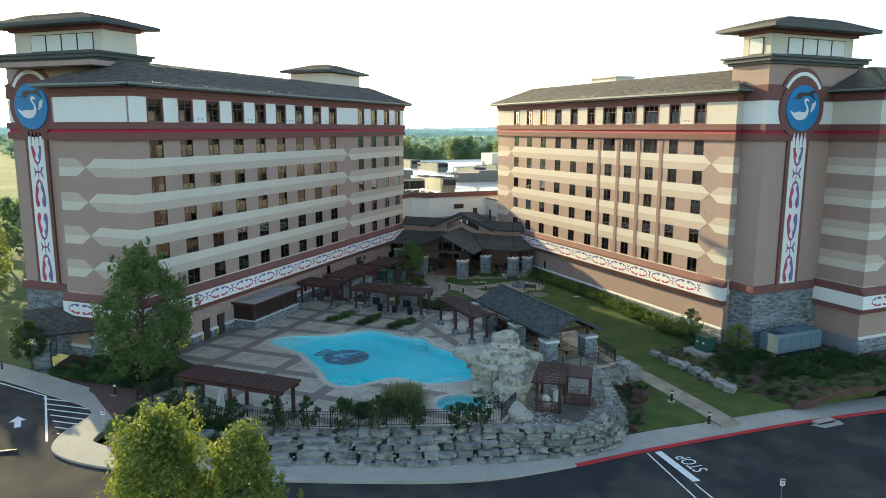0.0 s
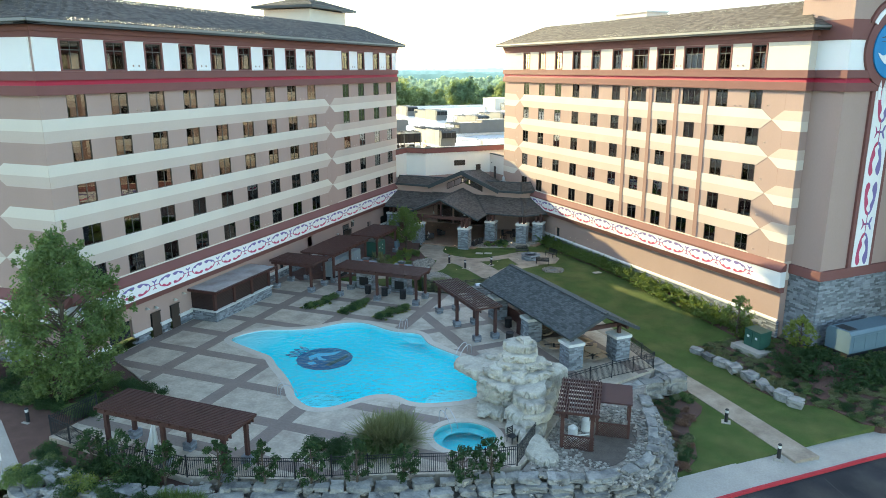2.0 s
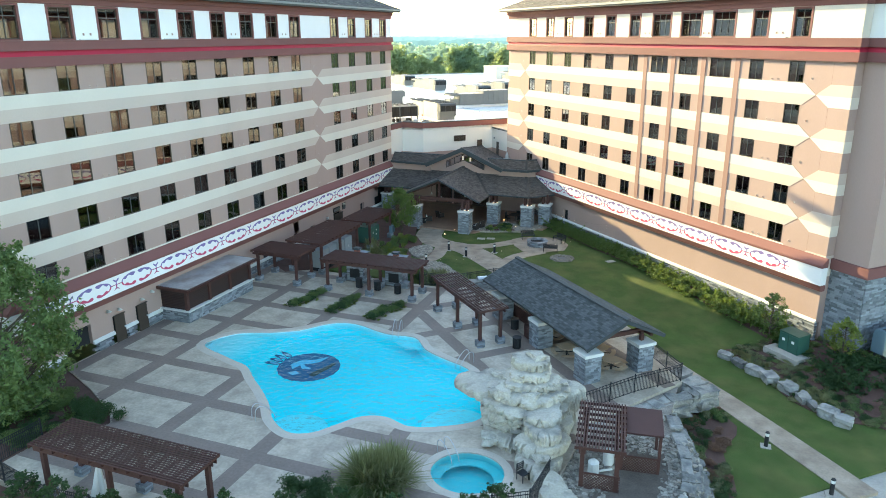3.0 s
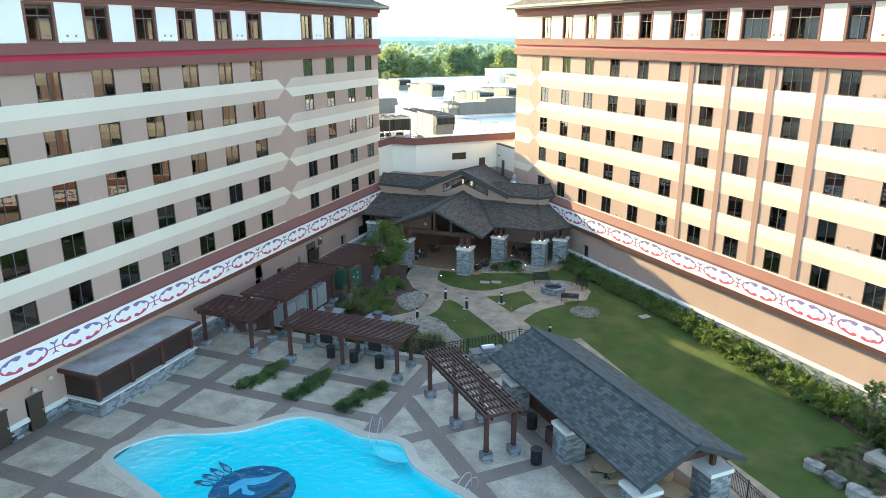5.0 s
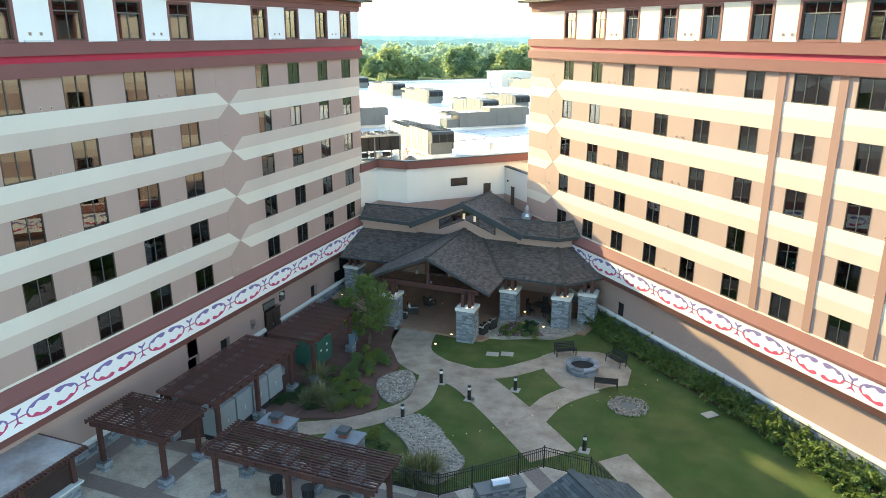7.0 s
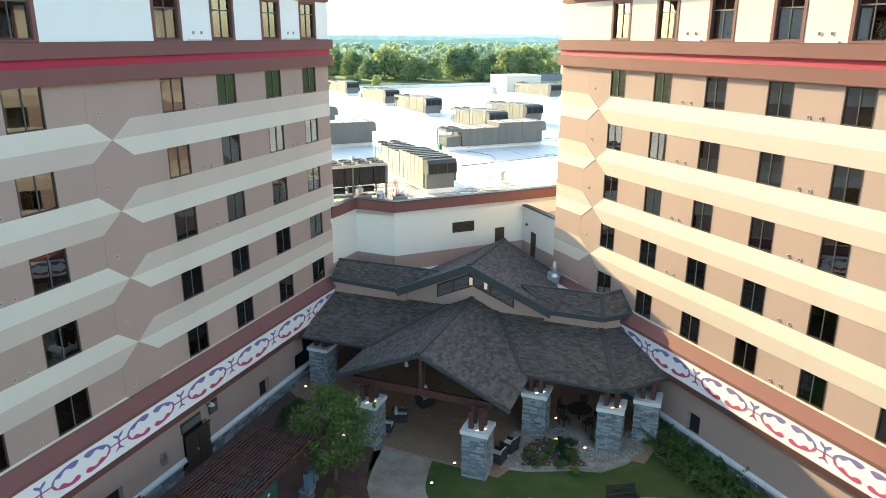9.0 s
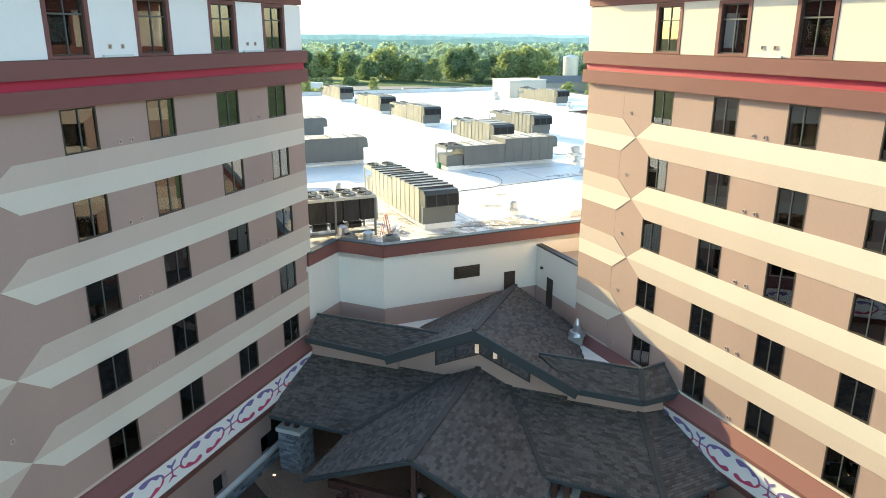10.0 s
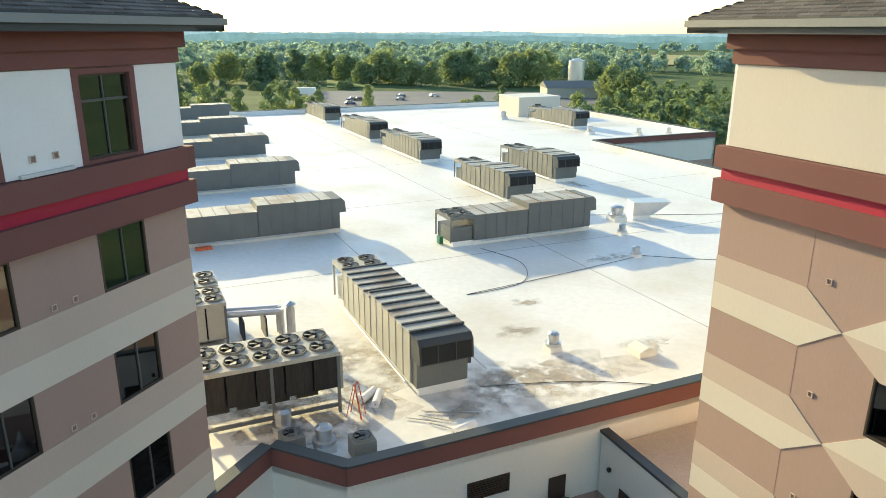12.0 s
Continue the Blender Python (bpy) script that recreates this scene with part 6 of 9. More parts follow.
BLOCKS = [rock_mesh("limestone_block", i, LIME, 0.2, 0.12, 4) for i in range(10)]
BOULDERS = [rock_mesh("boulder", 20 + i, ROCK, 0.30, 0.24, n=7) for i in range(8)]
wall = thing("retaining_wall", pose(0, 0, 0), "terraced retaining wall of rough limestone blocks", "wall")
TOPL = [(-39.5, 38.6), (-35.5, 38.0), (-31.5, 38.6), (-26.9, 40.9), (-20.5, 43.4), (-15.1, 46.4), (-11.8, 47.7), (-8.6, 49.2), (-6.9, 52.0), (-7.2, 56.0), (-8.2, 60.5)]
BOTL = [(-41.5, 37.4), (-36.5, 35.6), (-29.5, 36.6), (-23.4, 39.3), (-18.2, 41.5), (-12.4, 44.9), (-9.6, 47.0), (-6.6, 49.6), (-5.5, 52.5), (-5.9, 56.5), (-7.4, 61.0)]
ta, tb = smooth_line(TOPL, 8), smooth_line(BOTL, 8)
for c in range(5):
    line = [Vector(b).lerp(Vector(a), 0.12 + c / 4.6) for a, b in zip(ta, tb)]
    i, s = 0, 0.0
    pts = line
    ln = [0]
    for a, b in zip(pts, pts[1:]):
        ln.append(ln[-1] + (b - a).length)
    s = random.uniform(0, 0.5)
    while s < ln[-1]:
        w = random.uniform(0.55, 1.55)
        k = max(j for j in range(len(ln)) if ln[j] <= s)
        k = min(k, len(pts) - 2)
        a, b = pts[k], pts[k + 1]
        p = a.lerp(b, (s - ln[k]) / max((b - a).length, 1e-4))
        d = b - a
        zb = road_z(p.x) + 0.1
        z = zb + (0.05 - zb) * (c + 0.25) / 4.6
        o = part("block", random.choice(BLOCKS), wall, pose(p.x, p.y, z, random.uniform(-4, 4), random.uniform(-3, 3), math.degrees(math.atan2(d.y, d.x)) + random.uniform(-5, 5) + random.choice((0, 180))) @ Matrix.Diagonal((w * 0.86, random.uniform(0.55, 0.85), random.uniform(0.26, 0.40), 1)))
        s += w
# gravel slope behind the blocks, coloured dark to paint the shade in their gaps
g = Geo()
for i in range(len(ta) - 1):
    a0, a1, b0, b1 = ta[i], ta[i + 1], tb[i], tb[i + 1]
    q0, q1 = (Vector(b).lerp(Vector(a), 0.22) for a, b in ((a0, b0), (a1, b1)))
    g.add([(q0[0], q0[1], road_z(q0[0]) - 0.25), (q1[0], q1[1], road_z(q1[0]) - 0.25), (a1[0], a1[1], -0.3), (a0[0], a0[1], -0.3)], [(0, 1, 2, 3)])
setting(g.ob("gravel_slope", mat("packed_soil", (0.11, 0.10, 0.085), 0.95, 0.35, 1.2, 14, 0.6)), "gravel between the wall's stone courses", "slope")
sheet("rock_terrace", [[(-13.6, 48), (-11.8, 47.9), (-8.6, 49.4), (-7.0, 52.1), (-7.3, 56.0), (-8.2, 60.5), (-8.0, 64.6), (-12.6, 57.6), (-13.2, 51.3)]], GRAVEL, flat_z, -0.2, 1.6, "stony terrace behind the rock waterfall", "terrace")
sheet("planting_bed", [smooth_loop([(-11.6, 50.2), (-9.2, 50.0), (-7.9, 52.6), (-8.2, 55.8), (-9.6, 56.6), (-10.6, 53)], 3)], mat("bare_earth", (0.125, 0.10, 0.08), 0.95, 0.35, 1.2, 14, 0.6), flat_z, -0.17, 0.1, "bare earth on the terrace", "bed")
g = Geo()
for i in range(1300):
    k = random.random()
    j = random.randrange(len(ta) - 1)
    p = Vector(tb[j]).lerp(Vector(ta[j]), random.uniform(0, 1.25))
    zz = road_z(p.x) * (1 - min(1, (p - Vector(tb[j])).length / max((Vector(ta[j]) - Vector(tb[j])).length, 0.1)))
    r = random.uniform(0.06, 0.16)
    g.slab((p.x + random.uniform(-0.4, 0.4), p.y + random.uniform(-0.3, 0.3), zz - 0.05), (r * 2, r * 1.5, r), 0, random.uniform(0, 180), r * 0.3)
for i in range(1900):
    x, y = random.uniform(-13.3, -6.8), random.uniform(48.3, 58)
    r = random.uniform(0.04, 0.12)
    if not (-10.6 < x < -8.2 and 50.5 < y < 55.5):
        g.slab((x, y, -0.17), (r * 2, r * 1.5, r), 0, random.uniform(0, 180), r * 0.3)
tagged(g.ob("rubble_stones", RUBBLE), "loose pale rubble stones along the wall", "stones", "", "stuff")
# low stone wall under the pavilion fence
w2 = thing("retaining_wall", pose(0, 0, 0), "low wall of large limestone blocks below the pavilion", "wall")
for i, (x, y) in enumerate([(-12.6, 58.2), (-11.4, 59.6), (-10.3, 61.0), (-9.2, 62.3), (-8.2, 63.5), (-7.2, 64.8), (-7.4, 66.0), (-8.3, 67.2), (-6.6, 65.2)]):
    for c in range(2):
        part("block", random.choice(BLOCKS), w2, pose(x + 0.3, y - 0.4, -0.5 - 0.6 * c, 4, 3, 48 + random.uniform(-10, 10)) @ Matrix.Diagonal((1.7, 1.0, 0.75, 1)))
for i, (x, y, s) in enumerate([(-5.0, 73.9, 1.0), (-4.0, 73.0, 1.0), (-3.0, 72.0, 1.2), (-2.0, 71.0, 1.5), (-0.9, 69.8, 1.5), (0.0, 68.6, 1.2), (0.6, 67.8, 0.9), (1.3, 67.0, 1.4), (2.1, 66.2, 1.3)]):
    o = new("boulder", random.choice(BLOCKS))
    o.matrix_basis = pose(x, y, lawn_z(x, y) + 0.25 * s, 5, 4, -45 + random.uniform(-25, 25)) @ Matrix.Diagonal((0.85 * s * random.uniform(0.8, 1.2), 0.6 * s, 0.42 * s, 1))
    tagged(o, "pale rough limestone boulder at the lawn's edge", "boulder", "edge boulders")

def ledge(parent, cx, cy, z0, z1, rx, ry, turn, seed):
    """One stratum of sculpted rock: an uneven slab with worn edges, upright fissures and a sloping top."""
    n, g, h = 120, Geo(), z1 - z0
    prof = ((0.0, 0.86), (0.10, 0.96), (0.35, 0.985), (0.62, 1.0), (0.84, 0.985), (0.95, 0.93), (1.0, 0.82), (1.02, 0.5))
    for f, k in prof:
        for i in range(n):
            a = 6.28318 * i / n
            c, sn = math.cos(a), math.sin(a)
            lump = 0.20 * noise.noise((1.3 * c + seed, 1.3 * sn, seed)) + 0.09 * noise.noise((3.4 * c + seed, 3.4 * sn, f * 2.0))
            crack = max(0.0, 1 - abs(noise.noise((2.2 * c, 2.2 * sn + seed, 0.45 * f))) * 13) + 0.6 * max(0.0, 1 - abs(noise.noise((4.3 * c + seed, 4.3 * sn, 0.9 * f))) * 11)
            r = k * (1 + lump - 0.15 * crack + 0.045 * noise.noise((9 * c, 9 * sn, 5 * f + seed)))
            x, y = rx * r * c, ry * r * sn
            z = z0 + h * f + 0.22 * h * noise.noise((0.7 * x + seed, 0.7 * y, 1.0)) + 0.06 * noise.noise((2.5 * x, 2.5 * y, seed))
            g.v.append((x, y, z))
    m = len(prof)
    g.f = [(j * n + i, j * n + (i + 1) % n, (j + 1) * n + (i + 1) % n, (j + 1) * n + i) for j in range(m - 1) for i in range(n)]
    g.f += [tuple(range(n))[::-1], tuple((m - 1) * n + i for i in range(n))]
    g.k = [0] * len(g.f)
    g.ob("rock", ROCK, parent, "", pose(cx, cy, 0, 0, 0, turn))


fall = thing("rock_waterfall", pose(-16.2, 55.4, 0), "tall sculpted pale rock waterfall beside the pool", "rock feature")
STRATA = ((0.1, 0.0, -0.2, 0.75, 2.35, 2.75, 10), (0.0, 0.1, 0.6, 1.25, 2.3, 2.65, 60), (0.1, 0.1, 1.1, 1.85, 2.2, 2.6, 140), (-0.1, 0.1, 1.7, 2.3, 2.35, 2.5, 200), (0.1, 0.3, 2.15, 2.75, 2.1, 2.3, 280),
          (-2.1, 0.1, 2.0, 2.65, 2.2, 1.35, 0), (-1.5, 0.3, 1.55, 2.1, 1.5, 1.2, 180), (0.2, 0.7, 2.65, 3.2, 1.75, 1.6, 30), (0.15, 0.95, 3.1, 3.65, 1.45, 1.25, 100), (0.0, 1.1, 3.55, 4.15, 1.15, 0.95, 170),
          (1.75, -2.9, -0.3, 0.7, 1.2, 1.9, 0), (1.8, -2.6, 0.6, 1.3, 1.05, 1.6, 120), (1.7, -2.2, 1.2, 1.95, 0.95, 1.3, 210), (1.6, -1.7, 1.8, 2.35, 0.95, 1.1, 320), (1.9, 1.5, -0.2, 1.3, 0.9, 1.5, 20), (1.8, 1.4, 1.2, 2.5, 0.95, 1.45, 90),
          (3.3, -5.6, -0.6, 0.35, 0.9, 1.2, 40), (2.6, -4.7, -0.5, 0.5, 0.8, 0.8, 80))
for i, q in enumerate(STRATA):
    ledge(fall, *q, 3.7 * i + 1.0)
for x, y, z, sz in ((-1.6, 1.1, 2.7, 0.9), (-0.9, 2.0, 2.75, 1.0), (1.4, 0.2, 2.85, 1.0), (-0.9, -0.9, 2.75, 1.1), (0.6, -0.9, 2.7, 0.9), (1.7, 1.2, 2.65, 1.1), (0.4, 1.2, 4.2, 0.9), (-2.4, 1.3, 2.5, 0.9), (-3.4, 3.6, 0.35, 1.4), (1.9, -3.6, 0.8, 0.9), (-1.2, -2.2, 0.4, 1.0)):
    part("rock", random.choice(BOULDERS), fall, pose(x, y, z, random.uniform(-8, 8), random.uniform(-8, 8), random.uniform(0, 360)) @ Matrix.Diagonal((sz, sz * 0.8, sz * 0.5, 1)))


# ---- casino block behind the porch, with its white roof ----
CAS = pose(-44.65, 109.05, 0, 0, 0, 45)
cas = thing("casino_building", CAS, "low cream casino block with a maroon parapet and white membrane roof", "building")
RZ0 = 10.0
roofpoly = [(-4.6, 0.1), (-2.1, 2.33), (0, 0), (53.5, 0), (53.5, 60), (75.5, 60), (75.5, 115.5), (-45, 115.5), (-45, 45)]
Geo().prism(roofpoly, RZ0 - 0.3, RZ0).ob("roof", ROOFWHITE, cas, "white membrane roof with stains")


def wall_run(pts, thick=0.35):
    for i, ((x0, y0), (x1, y1)) in enumerate(zip(pts, pts[1:])):
        d = Vector((x1 - x0, y1 - y0))
        e = 0.004 * (i % 2)
        L_, a = d.length, math.degrees(math.atan2(d.y, d.x))
        m = pose(x0, y0, 0, 0, 0, a)
        o = Geo().box(0, L_, 0, thick, 6.75, 10.0).ob("wall", PALEWALL, cas, "ivory stucco wall", m)
        Geo().box(0, L_, -0.02, thick, -4, 6.75).ob("wall_base", BROWN, cas, "", m)
        Geo().box(0, L_, -0.06 - e, thick - e, 10.0, 10.72).ob("parapet_band", MAROON, cas, "maroon parapet band", m)
        Geo().box(0, L_, -0.1 - e, thick + 0.05, 10.72, 10.8 + e).ob("coping", FASCIA, cas, "", m)
        Geo().box(0, L_, thick, thick + 0.06, 9.95, 10.7).ob("upstand", ROOFWHITE, cas, "", m)


wall_run([(-4.5, 0.15), (-2.1, 2.33), (0, 0), (53.5, 0), (53.5, 60), (75.5, 60), (75.5, 115.5), (-45, 115.5), (-45, 60)])
g = Geo()
for k in range(7):
    g.box(4.65, 6.35, -0.12, -0.03, 8.05 + 0.1 * k, 8.1 + 0.1 * k)
g.box(4.6, 6.4, -0.06, -0.02, 8.0, 8.78)
g.ob("louvre", BRONZE, cas, "dark wall louvre")
Geo().box(8.2, 9.0, -0.06, -0.03, 6.3, 8.0).ob("wall_door", BRONZE, cas)
low = thing("link_wall", pose(-37.1, 116.5, 0, 0, 0, -46), "low cream link wall with a dark coping and a door", "wall")
Geo().box(0, 5.4, 0, 0.3, 6.8, 9.5).ob("wall", PALEWALL, low)
Geo().box(0, 5.4, -0.02, 0.3, 3, 6.8).ob("wall_base", BROWN, low)
Geo().box(-0.05, 5.4, -0.06, 0.36, 9.5, 9.62).ob("coping", FASCIA, low)
Geo().box(1.4, 2.1, -0.05, -0.025, 5.7, 7.8).ob("wall_door", BRONZE, low)
Geo().tube((0.7, -0.1, 8.2), (0.7, 0, 8.2), 0.1).ob("vent_cap", IRON, low)
t = setting(Geo().prism([(-37.0, 116.6), (-33.3, 112.8), (-25, 121), (-28.8, 124.8)], 8.6, 8.8).ob("roof_patch", mat("tan_roof", (0.45, 0.36, 0.28), 0.7, 0.2)), "tan gravel roof behind the link wall", "roof")
t = setting(Geo().box(-48, -31, 105.4, 116, 5.4, 5.6).ob("porch_back_roof", ROOFWHITE), "pale flat roof behind the porch", "roof")

t = thing("roof_vent", pose(-33.3, 110.9, 5.6), "spun aluminium exhaust vent on the flat porch roof", "vent", "roof vents")
Geo().box(-0.4, 0.4, -0.4, 0.4, 0, 0.5).ob("kerb", UNITTAN, t)
Geo().tube((0, 0, 0.5), (0, 0, 0.72), 0.5, 0.42, 18).tube((0, 0, 0.72), (0, 0, 1.15), 0.24, 0.22, 16).tube((0, 0, 1.15), (0, 0, 1.5), 0.2, 0.08, 16).ob("hood", STEEL, t)

UNITS = "roof units"


def fan(parent, x, y, z, r):
    """A fan in its round shroud: ring, guard and blades at rest."""
    g, n = Geo(), 18
    ring = [(r, z), (r * 0.97, z + 0.1), (r * 0.92, z + 0.1), (r * 0.92, z)]
    g.add([(x + rr * math.cos(6.28318 * i / n), y + rr * math.sin(6.28318 * i / n), zz) for i in range(n) for rr, zz in ring],
          [(4 * i + k, 4 * ((i + 1) % n) + k, 4 * ((i + 1) % n) + k + 1, 4 * i + k + 1) for i in range(n) for k in range(3)])
    o = g.ob("fan_shroud", UNITMID, parent, "round metal fan shroud")
    # black disc painted for the shaded depth below the blades
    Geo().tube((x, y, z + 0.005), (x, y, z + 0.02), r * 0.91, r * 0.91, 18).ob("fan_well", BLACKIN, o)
    for k in range(5):
        a = 6.28318 * k / 5 + 0.4
        c, s = math.cos(a), math.sin(a)
        g = Geo().add([(x + c * 0.1 - s * 0.08, y + s * 0.1 + c * 0.08, z + 0.12), (x + c * 0.1 + s * 0.08, y + s * 0.1 - c * 0.08, z + 0.06), (x + c * r * 0.8 + s * 0.16, y + s * r * 0.8 - c * 0.16, z + 0.06), (x + c * r * 0.8 - s * 0.16, y + s * r * 0.8 + c * 0.16, z + 0.13)], [(0, 1, 2, 3), (3, 2, 1, 0)])
        g.ob("blade", UNIT, o)
    Geo().tube((x, y, z + 0.05), (x, y, z + 0.17), 0.12, 0.1, 10).ob("hub", IRON, o)


TOPSHEET = mat("dusty_sheet_metal", (0.40, 0.385, 0.34), 0.5, 0.12, 0.7, 7, 0.05, tint=(0.27, 0.21, 0.15), ramp_at=(0.46, 0.62))


def rtu(lx, ly, rz, ln, w=2.5, h=1.9, m=None, stepped=True, hood=True):
    """A long packaged roof unit: kerb, panelled body, raised end, hood, condenser fans. Local x runs from the fans to the hood."""
    m = m or UNIT
    t = thing("rooftop_unit", CAS @ pose(lx, ly, RZ0, 0, 0, rz), "long grey packaged rooftop air handling unit on a white kerb", "air conditioner", UNITS)
    Geo().box(0.3, ln - 0.3, -w / 2 + 0.15, w / 2 - 0.15, 0, 0.38).ob("kerb", ROOFWHITE, t)
    split = ln * 0.52
    for a, b, hh, nm in ((ln * 0.16, split, h, "coil_section"), (split, ln - 0.9, h + (0.45 if stepped else 0.25), "air_section")):
        o = Geo().box(a, b, -w / 2, w / 2, 0.38, 0.38 + hh).ob(nm, m, t)
        n = max(2, round((b - a) / 0.95))
        for i in range(n + 1):
            x = a + (b - a) * i / n
            g = Geo().box(x - 0.025, x + 0.025, -w / 2 - 0.025, w / 2 + 0.025, 0.4, 0.38 + hh + 0.03)
            g.ob("panel_seam", m, o)
            if m is UNITTAN:
                Geo().box(x - 0.06, x + 0.06, -w / 2 - 0.03, w / 2 + 0.03, 0.38 + hh + 0.02, 0.38 + hh + 0.1).ob("top_rib", FASCIA, o)
            elif i % 2:
                Geo().box(x - 0.04, x + 0.04, -w / 2 - 0.03, w / 2 + 0.03, 0.38 + hh + 0.02, 0.38 + hh + 0.08).ob("top_rib", UNIT, o)
        Geo().box(a - 0.03, b + 0.03, -w / 2 - 0.06, w / 2 + 0.06, 0.38 + hh + 0.0, 0.38 + hh + 0.02).ob("top_sheet", TOPSHEET, o)
    fr = Geo().box(0, ln * 0.16, -w / 2, w / 2, 0.38 + h - 0.25, 0.38 + h)
    for x in (0.05, ln * 0.16 - 0.05):
        for y in (-w / 2 + 0.05, w / 2 - 0.05):
            fr.box(x - 0.05, x + 0.05, y - 0.05, y + 0.05, 0.38, 0.38 + h - 0.25)
    fr.box(0.15, ln * 0.16 - 0.1, -w / 2 + 0.2, w / 2 - 0.2, 0.38, 0.38 + h * 0.55)
    fr.ob("condenser_frame", m, t)
    k = 2
    for i in range(k):
        for y in (-w / 4, w / 4):
            fan(t, ln * 0.16 * (i + 0.5) / k, y, 0.38 + h, min(0.48, ln * 0.038))
    hh = h + (0.45 if stepped else 0.25)
    if hood:
        top = 0.38 + hh
        g = Geo().prism([(ln - 0.9, top), (ln - 0.1, top - 0.02), (ln + 0.12, top - 0.25), (ln + 0.2, top - 1.1), (ln - 0.9, top - 1.15)], -w / 2, w / 2, fn=lambda a, b, q: (a, q, b))
        o = g.ob("intake_hood", FASCIA if m is not UNIT else m, t)
        # black sheet carries the shade of the hood's open mouth
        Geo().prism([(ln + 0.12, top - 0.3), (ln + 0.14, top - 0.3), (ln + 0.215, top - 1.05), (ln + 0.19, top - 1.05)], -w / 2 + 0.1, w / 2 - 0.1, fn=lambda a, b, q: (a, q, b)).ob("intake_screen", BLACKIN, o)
        for q in (-w / 6, w / 6):
            Geo().bar((ln + 0.15, q, top - 0.3), (ln + 0.22, q, top - 1.05), 0.05, 0.03).ob("screen_bar", FASCIA, o)
        Geo().box(ln - 0.9, ln - 0.3, -w / 2 + 0.05, w / 2 - 0.05, 0.38, 0.38 + hh - 0.95).ob("end_section", UNIT, t)
        Geo().prism([(ln - 1.6, 1.5), (ln - 0.95, 1.5), (ln - 0.95, 0.75), (ln - 1.3, 0.75)], w / 2, w / 2 + 0.45, fn=lambda a, b, q: (a, q, b)).ob("relief_hood", FASCIA, t)
    Geo().tube((ln * 0.2, -w / 2 - 0.1, 0.3), (ln * 0.9, -w / 2 - 0.1, 0.3), 0.05).ob("pipe", STEEL, t)
    Geo().box(-0.35, -0.05, -0.25, 0.25, 0.05, 0.6).ob("disconnect_box", mat("green_box", (0.02, 0.16, 0.09), 0.5), t)
    return t


rtu(5.75, 17.3, -90, 12.8, 2.5, 2.1, UNITTAN, False)
for ly in (32.5, 50.5, 69.5, 89.5, 110.5):
    rtu(9.3 - 13.5 + (ly - 32.5) * 0.04, ly, 0, 13.5, 2.7, 1.9, UNIT)
for ly in (70.5, 89.0, 112.5):
    rtu(27.6, ly, -90, 14.0, 2.7, 1.9, UNITMID)
rtu(15.0, 25.3, 0, 12.4, 2.7, 1.9, UNIT)
rtu(27.0, 46.0, -90, 11.6, 2.7, 1.9, UNITMID)
rtu(36.0, 52.4, -90, 12.0, 2.7, 1.9, UNITMID)
rtu(62.3, 90.0, -90, 14.4, 2.7, 1.9, UNITMID)


def chiller(lx, ly, nx, ln, w, h, dark):
    t = thing("chiller", CAS @ pose(lx, ly, RZ0), "air-cooled chiller with rows of round fans and dark coils", "chiller", UNITS)
    o = Geo().box(0, ln, 0, w, h - 0.18, h).ob("fan_deck", mat("chiller_deck", (0.40, 0.385, 0.34), 0.5, 0.2, 3, 14), t)
    for i in range(nx):
        for j in range(2):
            fan(t, ln * (i + 0.5) / nx, w * (0.27 + 0.46 * j), h, min(ln / nx, w / 2) * 0.46)
    z1 = h * 0.42 if dark else 0.3
    for i in range(nx):
        for y0, y1 in ((0.04, 0.2), (w - 0.2, w - 0.04)):
            g = Geo().box(ln * i / nx + 0.04, ln * (i + 1) / nx - 0.04, y0, y1, z1, h - 0.2)
            g.ob("coil_panel", mat("coil_dark", (0.025, 0.022, 0.02), 0.8, 0.5, 2, 14, 0.3, streak=True) if dark else UNITTAN, t)
    for x in (0.02, ln / 2, ln - 0.14):
        for y in (0, w - 0.12):
            Geo().box(x, x + 0.12, y, y + 0.12, 0, h - 0.18).ob("leg", UNIT, t)
    Geo().box(0, ln, 0.05, 0.15, 0.25, 0.4).box(0, ln, w - 0.15, w - 0.05, 0.25, 0.4).ob("base_rail", UNIT, t)
    # black box added inside so no bright slits show between the coils
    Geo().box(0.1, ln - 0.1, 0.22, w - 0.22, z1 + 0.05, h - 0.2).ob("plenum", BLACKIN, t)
    if dark:
        Geo().box(ln - 0.02, ln + 0.1, 0.05, w - 0.05, z1 - 0.1, h - 0.19).ob("control_panel", mat("chiller_panel", (0.30, 0.29, 0.26), 0.5, 0.1), t)
        for k in range(4):
            Geo().tube((0.4 + k * 1.2, w * 0.5, 0.55), (1.3 + k * 1.2, w * 0.5, 0.55), 0.24, 0.24, 12).ob("compressor", IRON, t)
    return t


chiller(-4.3, 4.9, 5, 5.6, 2.6, 2.7, True)
chiller(-6.9, 13.6, 5, 5.0, 2.5, 2.2, False)
chiller(-6.9, 16.4, 5, 5.0, 2.5, 2.2, False)


